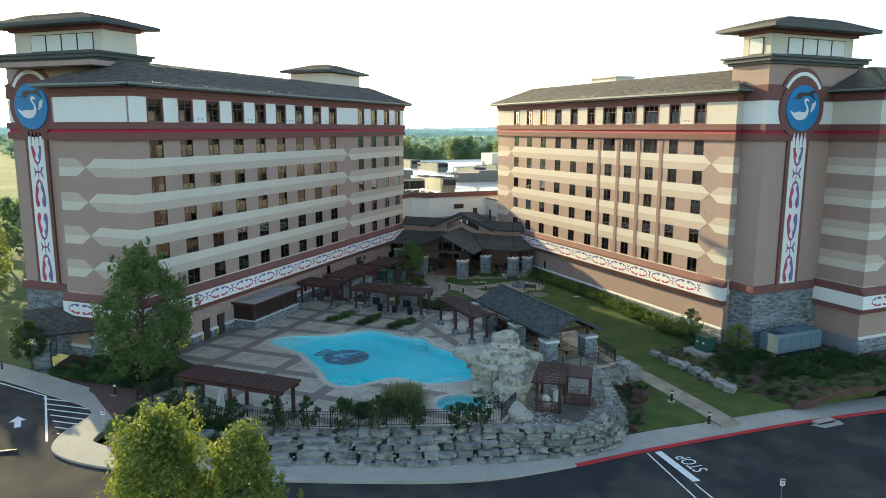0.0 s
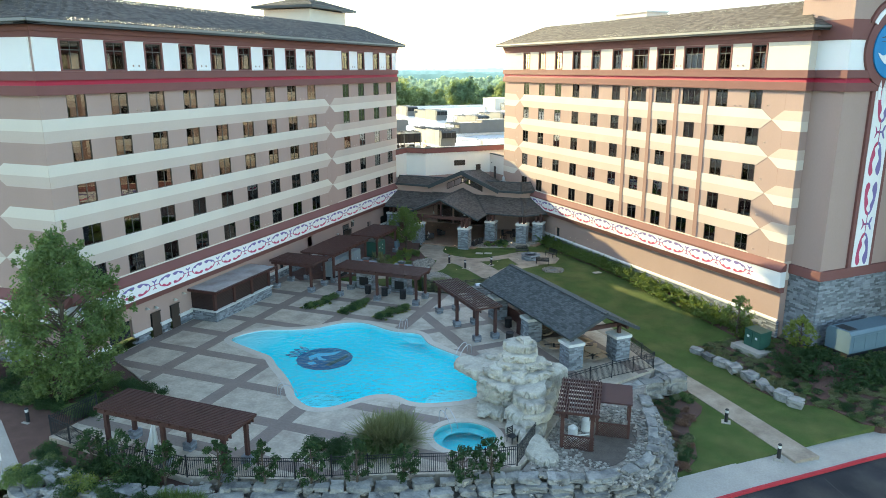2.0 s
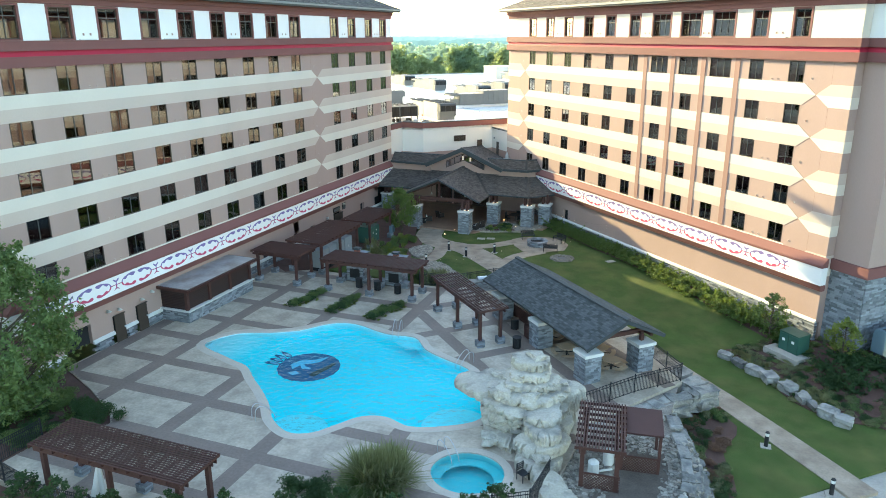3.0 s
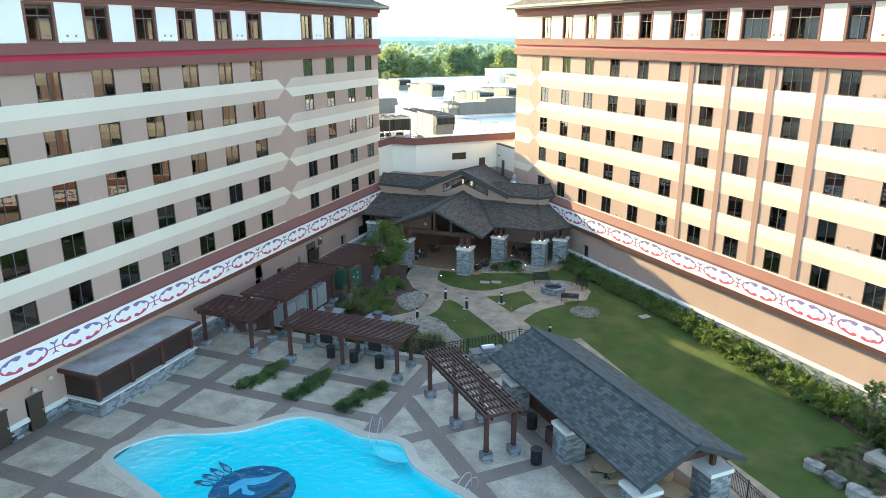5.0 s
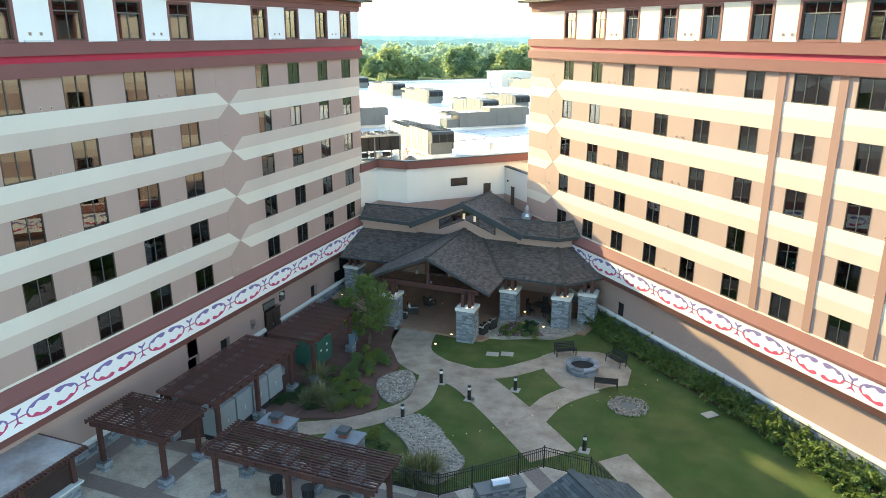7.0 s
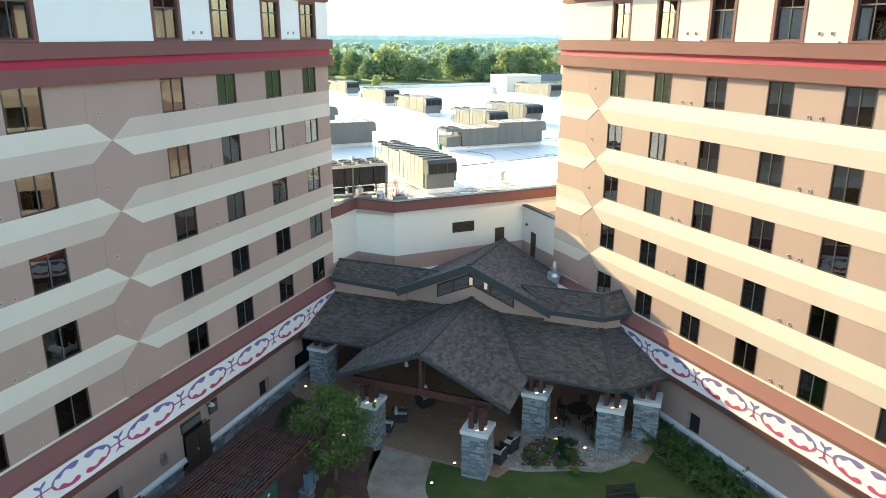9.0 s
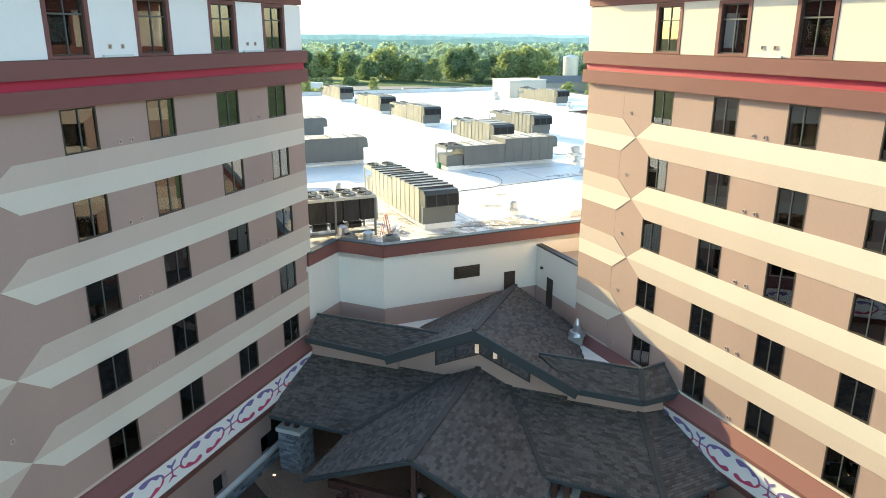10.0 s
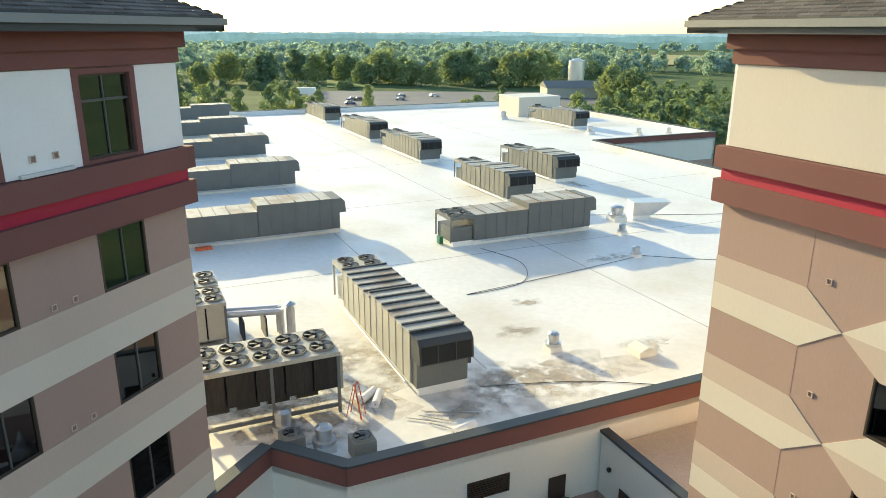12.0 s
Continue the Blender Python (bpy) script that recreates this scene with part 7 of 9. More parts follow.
def vent(lx, ly, r, h, hooded=True):
    t = thing("roof_vent", CAS @ pose(lx, ly, RZ0), "spun aluminium roof exhaust vent on a kerb", "vent", "roof vents")
    Geo().box(-r, r, -r, r, 0, h * 0.3).ob("kerb", ROOFWHITE, t)
    Geo().tube((0, 0, h * 0.3), (0, 0, h * 0.45), r * 1.25, r * 1.25, 18).tube((0, 0, h * 0.45), (0, 0, h * 0.9), r * 0.85, r * 0.9, 18).tube((0, 0, h * 0.9), (0, 0, h), r * 0.9, r * 0.45, 18).ob("hood", STEEL, t)


for a in ((12.4, 6.4, 0.32, 1.0), (28.7, 22.0, 0.3, 0.9), (31.0, 25.7, 0.6, 1.3), (26.0, 17.0, 0.3, 0.8), (-1.26, 4.12, 0.36, 1.15), (-0.1, 2.5, 0.36, 1.05), (60, 70, 0.5, 1.2), (66, 66, 0.4, 1.1), (70, 64, 0.4, 1.2), (57, 92, 0.6, 1.4)):
    vent(*a)
t = thing("intake_hood", CAS @ pose(32.5, 25.9, RZ0, 0, 0, -20), "galvanised wedge-shaped intake hood on the roof", "vent", "roof vents")
Geo().prism([(0, 0.4), (1.6, 0.4), (3.2, 1.5), (0, 1.5)], -0.8, 0.8, fn=lambda a, b, q: (a, q, b)).ob("hood", STEEL, t)
Geo().box(0, 1.5, -0.8, 0.8, 0, 0.4).ob("kerb", ROOFWHITE, t)
t = thing("skylight", CAS @ pose(16.2, 4.4, RZ0), "small square roof hatch with a pale lid", "hatch")
Geo().box(-0.5, 0.5, -0.5, 0.5, 0, 0.3).ob("kerb", ROOFWHITE, t)
Geo().prism([(-0.5, 0.3), (0.5, 0.3), (0, 0.5)], -0.5, 0.5, fn=lambda a, b, q: (a, q, b)).ob("lid", CAP, t)
t = thing("flue_pipe", CAS @ pose(1.05, 12.9, RZ0), "tall round steel flue pipe", "flue")
Geo().tube((0, 0, 0), (0, 0, 1.75), 0.22, 0.22, 16).ob("pipe", STEEL, t)
Geo().tube((0, 0, 1.75), (0, 0, 1.9), 0.17, 0.17, 16).tube((0, 0, 1.9), (0, 0, 2.06), 0.3, 0.05, 16).ob("cap", STEEL, t)
t = thing("insulated_pipes", CAS @ pose(-1.9, 14.2, RZ0), "silver insulated pipes on stands", "pipe")
for dy in (0, 0.55):
    Geo().tube((0, dy, 1.3), (2.6, dy - 0.6, 1.3), 0.16, 0.16, 12).ob("run", STEEL, t)
    Geo().tube((2.6, dy - 0.6, 1.42), (2.6, dy - 0.6, 0), 0.16, 0.16, 12).ob("drop", STEEL, t)
for x in (0.7, 1.8):
    Geo().box(x - 0.04, x + 0.04, -0.9, 0.6, 0, 1.15).ob("stand", IRON, t)
for lx, ly in ((-1.25, 2.75), (1.05, 1.5)):
    t = thing("condenser", CAS @ pose(lx, ly, RZ0), "square split-system condenser with a round fan grille", "air conditioner", UNITS)
    Geo().box(-0.42, 0.42, -0.42, 0.42, 0.05, 0.8).ob("cabinet", UNITMID, t)
    fan(t, 0, 0, 0.8, 0.36)
t = thing("step_ladder", CAS @ pose(1.75, 4.35, RZ0, 0, 0, 50) @ Matrix.Scale(0.82, 4), "orange fibreglass step ladder standing open", "ladder")
orange = mat("orange_fibreglass", (0.62, 0.13, 0.05), 0.5, 0.1)
for sx in (-1, 1):
    Geo().bar((sx * 0.3, -0.35, 0), (sx * 0.18, 0, 1.8), 0.05, 0.06).ob("rail", orange, t)
    Geo().bar((sx * 0.28, 0.45, 0), (sx * 0.18, 0.05, 1.8), 0.04, 0.04).ob("rear_leg", orange, t)
for k in range(6):
    f = (k + 0.6) / 6.3
    Geo().box(-0.28 + 0.11 * f, 0.28 - 0.11 * f, -0.35 + 0.35 * f - 0.04, -0.35 + 0.35 * f + 0.04, 1.8 * f, 1.8 * f + 0.03).ob("tread", CAP, t)
pent = thing("roof_penthouse", CAS @ pose(61.3, 94.0, RZ0), "cream roof penthouse with a dark door", "building")
Geo().box(0, 8.8, 0, 7.5, 0, 3.3).ob("wall", CREAM, pent)
Geo().box(-0.1, 8.9, -0.1, 7.6, 3.3, 3.5).ob("coping", CAP, pent)
Geo().box(3.4, 4.6, -0.06, 0, 0, 2.2).ob("door", BRONZE, pent)
g = Geo()
for pts in ([(17, 23), (18, 19), (16, 15.5), (12, 15), (20, 16), (26.4, 17)], [(26.5, 17), (31, 14), (36, 13)], [(7.4, 4.5), (12, 3.0), (16, 0.6)], [(30, 28), (40, 24), (46, 23)]):
    c = smooth_line([Vector((p[0], p[1], RZ0 + 0.03)) for p in pts], 8)
    for a, b in zip(c, c[1:]):
        g.tube(a, b, 0.018, 0.018, 5)
tagged(g.ob("roof_cable", IRON, None, "", CAS), "thin black cables lying on the white roof", "cable", "", "stuff")
g = Geo()
for i in range(5):
    a = Vector((4.0 + random.uniform(-0.6, 0.6), 3.0 + random.uniform(-0.6, 0.6), RZ0 + 0.06))
    g.bar(a, a + Vector((random.uniform(0.8, 2.4), random.uniform(-1.6, -0.6), 0)), 0.03, 0.03)
tagged(g.ob("scrap_bars", STEEL, None, "", CAS), "heap of loose metal strips on the roof", "scrap", "", "stuff")
for lx, ly in ((-1.2, 30.6), (-1.6, 48.4)):
    o = Geo().slab((lx, ly, RZ0 + 0.12), (1.1, 0.4, 0.2), 0, 5, 0.04).ob("sandbag", orange, None, "", CAS)
    tagged(o, "orange bag lying on the roof", "bag", "orange bags")

for lx, ly, rz in ((2.6, 5.5, 40), (5.2, 1.5, 15), (2.9, 5.1, 60)):
    o = thing("membrane_roll", CAS @ pose(lx, ly, RZ0, 0, 0, rz), "short white roll of roofing membrane", "roll", "membrane rolls")
    Geo().tube((-0.55, 0, 0.17), (0.55, 0, 0.17), 0.17, 0.17, 14).ob("roll", WHITE, o)
    Geo().tube((-0.56, 0, 0.17), (0.56, 0, 0.17), 0.05, 0.05, 8).ob("core", UNITTAN, o)
SEAM = mat("membrane_seam", (0.43, 0.41, 0.37), 0.7, 0.35, 0.8, 5, 0.1)
for a, b in (((-30, 22.0), (53, 22.0)), ((-30, 38.5), (53, 38.5)), ((-40, 57), (53, 57)), ((-40, 78), (75, 78)), ((-40, 98), (75, 98)), ((21.5, 0.6), (21.5, 115)), ((44, 0.6), (44, 115)), ((8.5, 6), (8.5, 115))):
    w = 0.04
    Geo().box(min(a[0], b[0]) - w, max(a[0], b[0]) + w, min(a[1], b[1]) - w, max(a[1], b[1]) + w, RZ0 - 0.01, RZ0 + 0.004 + 0.003 * (a[0] == b[0])).ob("membrane_seam", SEAM, cas)
DIRT = mat("roof_grime", (0.57, 0.50, 0.40), 0.6, 0.25, 0.5, 4, 0.1, tint=(0.36, 0.30, 0.23), ramp_at=(0.42, 0.64))


def fade(m):
    """Thins a stain out towards its rim, unevenly."""
    nt = m.node_tree
    tc, dist, rng, nz, mul, rmp = (nt.nodes.new("ShaderNode" + k) for k in ("TexCoord", "VectorMath", "MapRange", "TexNoise", "Math", "MapRange"))
    flat, geo = nt.nodes.new("ShaderNodeVectorMath"), nt.nodes.new("ShaderNodeNewGeometry")
    flat.operation, dist.operation, mul.operation = "MULTIPLY", "DISTANCE", "MULTIPLY"
    flat.inputs[1].default_value = (1, 1, 0)
    nt.links.new(tc.outputs["Generated"], flat.inputs[0])
    nt.links.new(flat.outputs[0], dist.inputs[0])
    dist.inputs[1].default_value = (0.5, 0.5, 0)
    nt.links.new(dist.outputs["Value"], rng.inputs["Value"])
    rng.inputs["From Min"].default_value, rng.inputs["From Max"].default_value = 0.08, 0.46
    rng.inputs["To Min"].default_value, rng.inputs["To Max"].default_value = 0.95, 0.0
    nt.links.new(geo.outputs["Position"], nz.inputs["Vector"])
    nz.inputs["Scale"].default_value, nz.inputs["Detail"].default_value = 1.3, 6
    nt.links.new(nz.outputs["Fac"], rmp.inputs["Value"])
    rmp.inputs["From Min"].default_value, rmp.inputs["From Max"].default_value = 0.36, 0.66
    nt.links.new(rng.outputs[0], mul.inputs[0])
    nt.links.new(rmp.outputs[0], mul.inputs[1])
    mul.use_clamp = True
    nt.links.new(mul.outputs[0], nt.nodes["Principled BSDF"].inputs["Alpha"])


fade(DIRT)
random.seed(31)
for lx, ly, rx, ry in ((0.5, 6.0, 5.0, 3.6), (9.0, 3.6, 6.0, 3.0), (1.5, 9.5, 5.5, 3.0), (8.2, 15.0, 1.6, 7.0), (9.5, 4.5, 3.2, 1.6), (4.6, 7.4, 1.0, 1.6), (12.0, 9.0, 1.4, 0.9), (2.0, 9.5, 1.5, 0.8), (14.5, 12.5, 1.0, 0.8), (0.6, 7.6, 0.9, 0.7), (8.5, 12.0, 0.8, 2.2), (27.4, 33.0, 0.7, 2.6), (36.4, 39.5, 0.7, 2.2), (6.0, 3.0, 1.5, 0.8), (24.5, 17.5, 2.2, 0.8), (17.0, 5.2, 1.6, 0.9)):
    ph = random.uniform(0, 6)
    ring = []
    for i in range(30):
        a = 6.28318 * i / 30
        k = 1 + 0.28 * math.sin(3 * a + ph) + 0.18 * math.sin(7 * a + 2 * ph) + random.uniform(-0.12, 0.12)
        x = lx + rx * k * math.cos(a)
        ring.append((x, max(ly + ry * k * math.sin(a), 3.0 if x < 0.6 else 0.5)))
    lift = 0.009 if rx < 5 else 0.006
    Geo().prism(ring, RZ0 - 0.01, RZ0 + lift).ob("dirt_stain", DIRT, cas)

# penthouses on the hotel roofs
t = thing("roof_penthouse", pose(-62.5, 96.5, 25.6), "cream stair penthouse with a hipped shingle cap", "building", "hotel penthouses")
Geo().box(0, 7.0, 0, 9.5, 0, 4.0).ob("wall", CREAM, t)
hip(t, "cap_roof", 3.5, 4.75, 4.6, 6.0, 4.4, 1.1, 0.3, SHINGLE)
t = thing("roof_penthouse", pose(-17.6, 103.6, 26, 0, 0, -45), "small pale roof plant box", "building", "hotel penthouses")
Geo().box(0, 5.6, 0, 3, 0, 2.2).ob("wall", CREAM, t)
Geo().box(-0.15, 5.75, -0.15, 3.15, 2.2, 2.4).ob("coping", CAP, t)


# ---- plants ----
def leaves(g, n, centre, rad, size, up=0.3, shell=0.55):
    """Scatters small leaf clusters through an ellipsoid, denser towards its skin."""
    c = Vector(centre)
    for _ in range(n):
        d = Vector((random.gauss(0, 1), random.gauss(0, 1), random.gauss(0, 1))).normalized()
        r = shell + (1 - shell) * random.random()
        p = c + Vector((d.x * rad[0], d.y * rad[1], d.z * rad[2])) * r
        w = (d + Vector((random.gauss(0, 0.6), random.gauss(0, 0.6), random.gauss(0, 0.6) + up))).normalized()
        a = w.orthogonal().normalized()
        a.rotate(Matrix.Rotation(random.uniform(0, 6.283), 3, w))
        b = w.cross(a)
        s = size * random.uniform(0.6, 1.4)
        q = w * s * 0.25
        g.add([p - a * s, p - b * s * 0.55 + q, p + a * s, p + b * s * 0.55 + q], [(0, 1, 2, 3)])


def tree(x, y, z, h, r, m, clumps, per, size, label, group, lean=0.0, low=0.25, name="tree"):
    """A tapered trunk, limbs that reach into the crown, and clumps of leaves at their ends."""
    t = thing(name, pose(x, y, z, 0, 0, random.uniform(0, 360)), label, "tree", group)
    tr, cr = Geo(), Geo()
    p = Vector((0, 0, -0.3))
    for k in range(6):
        q = Vector((random.uniform(-0.06, 0.06) * h * 0.3 + lean * k, random.uniform(-0.06, 0.06) * h * 0.3, h * 0.86 * (k + 1) / 6))
        f0, f1 = 1 - k / 6.3, 1 - (k + 1) / 6.3
        tr.tube(p, q, 0.022 * h * f0 + 0.02, 0.022 * h * f1 + 0.02, 8)
        p = q
    tr.ob("trunk", BARK, t)
    lb = Geo()
    for i in range(clumps * 2):
        f = low + (1 - low) * (i + random.random()) / (clumps * 2)
        a = i * 2.4 + random.uniform(-0.7, 0.7)
        prof = math.sin(math.pi * min(1, (f - low) / (1 - low) * 0.84 + 0.16)) ** 0.75
        rr = r * prof * random.uniform(0.35, 1.0) ** 0.7
        c = Vector((rr * math.cos(a), rr * math.sin(a), h * f + random.uniform(-0.04, 0.05) * h))
        lb.tube((0, 0, max(0.2, h * f - rr * 0.7)), c, 0.014 + 0.003 * h, 0.008, 5)
        s = r * random.uniform(0.13, 0.30)
        leaves(cr, int(per * 0.55 * (s / (0.22 * r)) ** 1.5), c, (s, s, s * random.uniform(0.6, 1.2)), size, 0.3, 0.35)
        if i % 4 == 0:
            d = Vector((math.cos(a), math.sin(a), random.uniform(0.3, 1.6))).normalized() * r * random.uniform(0.2, 0.38)
            leaves(cr, int(per * 0.12), c + d, (s * 0.3, s * 0.3, s * 0.7), size, 0.3, 0.2)
    lb.ob("branchwork", BARK, t)["kind"] = "stuff"
    cr.ob("crown", m, t)["kind"] = "stuff"
    return t


random.seed(5)
sheet("verge", [smooth_loop([(-26, 16), (-20, 23.5), (-12, 24.5), (-8, 19), (-14, 13)], 4)], GRASS, road_z, 0.12, 0.4, "grassed island with trees beside the drive", "lawn")
tree(-45.2, 45.9, -0.3, 11.2, 3.8, LEAF, 76, 250, 0.13, "tall leafy oak beside the pool deck", "courtyard trees", 0, 0.12)
tree(-18.5, 19.0, -1.3, 12.3, 3.1, LEAF_Y, 95, 430, 0.08, "sunlit yellow-green tree beside the drive", "drive trees", 0, 0.1)
tree(-15.7, 20.2, -1.3, 11.4, 2.5, LEAF_Y, 85, 430, 0.08, "sunlit yellow-green tree beside the drive", "drive trees", 0, 0.1)
tree(-40.4, 92.0, 0.0, 5.2, 2.1, LEAF_J, 36, 170, 0.09, "dark small tree in the courtyard bed", "courtyard trees", 0, 0.25)
tree(-1.8, 77.3, -1.0, 3.6, 1.3, LEAF, 20, 90, 0.08, "thin young tree by the hedge", "young trees", 0, 0.3)
tree(2.9, 74.2, -1.0, 3.4, 1.2, LEAF_Y, 20, 110, 0.08, "yellowing young tree by the tower", "young trees", 0, 0.3)
# trees added out of view to throw dappled shade on the drive
for x, y, h in ((-80.0, 55.0, 11.5), (-87.0, 58.5, 13.0), (-94.0, 66.0, 12.5), (-83.5, 51.0, 10.5)):
    tree(x, y, -0.6, h, 4.0, LEAF_Y, 46, 240, 0.14, "leafy tree at the edge of the drive", "drive trees", 0, 0.15)
tree(-57.0, 44.2, -0.3, 4.4, 1.6, LEAF_D, 24, 140, 0.09, "small young tree by the side entrance", "young trees", 0, 0.3)


def shrub_meshes(kind, count=3):
    out = []
    for v in range(count):
        g = Geo()
        if kind == "spiky":
            for k in range(26):
                a = random.uniform(0, 6.283)
                tilt = random.uniform(0.5, 1.25)
                ln = random.uniform(0.5, 1.0)
                d = Vector((math.cos(a) * math.sin(tilt), math.sin(a) * math.sin(tilt), math.cos(tilt)))
                for s in range(16):
                    f = (s + 1) / 16
                    p = d * ln * f + Vector((0, 0, 0.1 - 0.12 * f * f))
                    leaves(g, 2, p, (0.12 * (1.15 - f), 0.12 * (1.15 - f), 0.09), 0.055, 0.6)
        elif kind == "grass":
            for k in range(420):
                a, tilt, ln = random.uniform(0, 6.283), abs(random.gauss(0, 0.55)), random.uniform(0.6, 1.1)
                d = Vector((math.cos(a) * math.sin(tilt), math.sin(a) * math.sin(tilt), math.cos(tilt)))
                b = Vector((random.gauss(0, 0.14), random.gauss(0, 0.14), 0))
                w = d.cross(Vector((0, 0, 1)) if tilt > 0.05 else Vector((1, 0, 0))).normalized() * 0.018
                mid, end = b + d * ln * 0.6, b + d * ln + Vector((math.cos(a), math.sin(a), -0.35)) * ln * 0.3 * tilt
                g.add([b - w, b + w, mid + w, mid - w, end], [(0, 1, 2, 3), (3, 2, 4)])
        else:
            for k in range(14):
                a = random.uniform(0, 6.283)
                rr = random.uniform(0, 0.6)
                leaves(g, 110, (rr * math.cos(a), rr * math.sin(a), random.uniform(0.25, 0.75)), (0.34, 0.34, 0.28), 0.05, 0.5)
        out.append(g)
    return out


SHRUBG = {(k, m.name): shrub_meshes(k) for k, m in (("round", LEAF), ("round", LEAF_D), ("round", LEAF_Y), ("spiky", LEAF), ("spiky", LEAF_D), ("grass", LEAF_G), ("grass", LEAF), ("round", LEAF_G), ("spiky", LEAF_J), ("round", LEAF_P))}
SHRUBS = {k: [g.mesh(k[0] + "_foliage", bpy.data.materials[k[1]]) for g in v] for k, v in SHRUBG.items()}
JOINED = {}
JOIN = ("ground cover", "deck edging", "bed shrubs", "porch shrubs")


def shrub(kind, m, x, y, z, s, label, group, h=1.0):
    mm = pose(x, y, z, 0, 0, random.uniform(0, 360)) @ Matrix.Diagonal((s, s, s * h, 1))
    if group in JOIN:
        src = random.choice(SHRUBG[(kind, m.name)])
        JOINED.setdefault((group, m.name), Geo()).add([mm @ Vector(v) for v in src.v], src.f)
        return None
    o = new("shrub", random.choice(SHRUBS[(kind, m.name)]))
    o.matrix_basis = mm
    return tagged(o, label, "shrub", group)


random.seed(8)
# juniper hedge along the sunny wing
for i in range(34):
    f = i / 33
    for row in (0, 1):
        x, y = -25.8 + 24.6 * f, 102.2 - 25.0 * f
        x, y = x + row * 0.75 + random.uniform(-0.3, 0.3), y + row * 0.75 + random.uniform(-0.3, 0.3)
        shrub("spiky", LEAF_J, x, y, lawn_z(x, y), random.uniform(1.5, 2.0), "spreading juniper shrub in a hedge by the wall", "juniper hedge", 0.85)
# bank below the tower
BANK = [(0.6, 72.6), (2.2, 70.2), (5.5, 68.6), (10.5, 69.6), (14.0, 73.0), (16.0, 76.2), (13.5, 77.4), (10.6, 76.4), (7.6, 73.4), (5.0, 73.6), (3.0, 76.2), (1.4, 75.6)]
n = 0
while n < 58:
    x, y = random.uniform(0, 16.5), random.uniform(68, 78)
    if inside(x, y, BANK):
        shrub("spiky", LEAF_D, x, y, lawn_z(x, y), random.uniform(1.2, 1.9), "dark spreading juniper on the bank", "bank junipers", 0.7)
        n += 1
for i in range(1500):
    x, y = random.uniform(-4, 23), random.uniform(64.5, 79)
    if inside(x, y, BANKBED) and not inside(x, y, BANK):
        shrub("round", random.choice((LEAF_G, LEAF_G, LEAF, LEAF_D)), x, y, lawn_z(x, y), random.uniform(0.4, 0.7), "pale low ground-cover shrub", "ground cover", 0.5)
for i in range(66):
    x, y = -4.2 + 6 * (i % 22) / 22 + random.uniform(-0.5, 0.8), 73.4 - 6 * (i % 22) / 22 + random.uniform(0.2, 1.6)
    shrub("grass", LEAF_G, x, y, lawn_z(x, y), random.uniform(0.3, 0.55), "pale ornamental grass tuft", "grass tufts")
# bed east of the terrace
for i in range(110):
    x, y = random.uniform(-8.4, -4.8), random.uniform(54.2, 65.6)
    shrub("round", random.choice((LEAF_D, LEAF, LEAF_G, LEAF_P)), x, y, lawn_z(x, y), random.uniform(0.4, 0.75), "low mixed shrub in a mulch bed", "bed shrubs", 0.8)
# courtyard bed
for x, y in ((-39.6, 87.2), (-38.6, 88.6), (-38.8, 86.2), (-38.0, 87.2), (-39.2, 85.0), (-38.0, 85.2), (-37.4, 84.0), (-38.6, 83.4), (-37.6, 82.6), (-38.6, 90.0), (-37.8, 89.4), (-40.0, 89.4)):
    shrub("round", random.choice((LEAF, LEAF_Y)), x, y, 0.0, random.uniform(0.55, 0.8), "clipped round green shrub in red mulch", "courtyard shrubs", 0.9)
for i in range(18):
    x, y = random.uniform(-42, -39), random.uniform(81.5, 86)
    shrub("round", LEAF_D, x, y, 0.0, random.uniform(0.5, 0.8), "dark low spreading shrub", "courtyard shrubs", 0.5)
for x, y, s in ((-41.0, 85.4, 1.3), (-39.3, 82.9, 1.4), (-30.6, 77.6, 1.4), (-29.9, 78.1, 1.3), (-28.3, 100.6, 0.8)):
    shrub("grass", LEAF_G, x, y, 0.0, s, "ornamental grass clump with feathery tips", "grass clumps")
for i in range(20):
    x, y = random.uniform(-35.6, -31.4), random.uniform(77.2, 79.6)
    shrub("round", random.choice((LEAF_D, LEAF_D, LEAF)), x, y, 0.0, random.uniform(0.6, 0.95), "dense evergreen shrub behind the fireplaces", "evergreens", 0.9)
shrub("round", LEAF_Y, -34.3, 80.4, 0.0, 0.7, "bright lime-green shrub by the path", "evergreens")
for i in range(16):
    x, y = random.uniform(-31.7, -29.0), random.uniform(97.0, 99.6)
    shrub("round", random.choice((LEAF, LEAF_Y, LEAF_D)), x, y, 0.05, random.uniform(0.35, 0.5), "low shrub in a porch bed", "porch shrubs")
for i in range(9):
    shrub("round", LEAF_D, -46.5 + random.uniform(0, 4), 93 + random.uniform(0, 5), 0.0, random.uniform(0.6, 0.9), "dark shrub by the hotel wall", "porch shrubs")
# three planted strips on the deck
for (x0, y0), (x1, y1) in (((-39.6, 67.6), (-38.8, 71.2)), ((-35.9, 67.6), (-35.2, 71.2)), ((-32.1, 67.4), (-31.1, 71.0))):
    for i in range(12):
        f = i / 11
        x, y = x0 + (x1 - x0) * f + random.uniform(-0.25, 0.25), y0 + (y1 - y0) * f
        shrub("round", LEAF if i % 3 else LEAF_D, x, y, 0.0, random.uniform(0.62, 0.82), "low green planting in a deck bed", "deck planting", 0.8)
        shrub("round", LEAF_Y, x + random.choice((-0.55, 0.55)), y, 0.0, 0.26, "small yellow-green edging plant", "deck edging", 0.6)
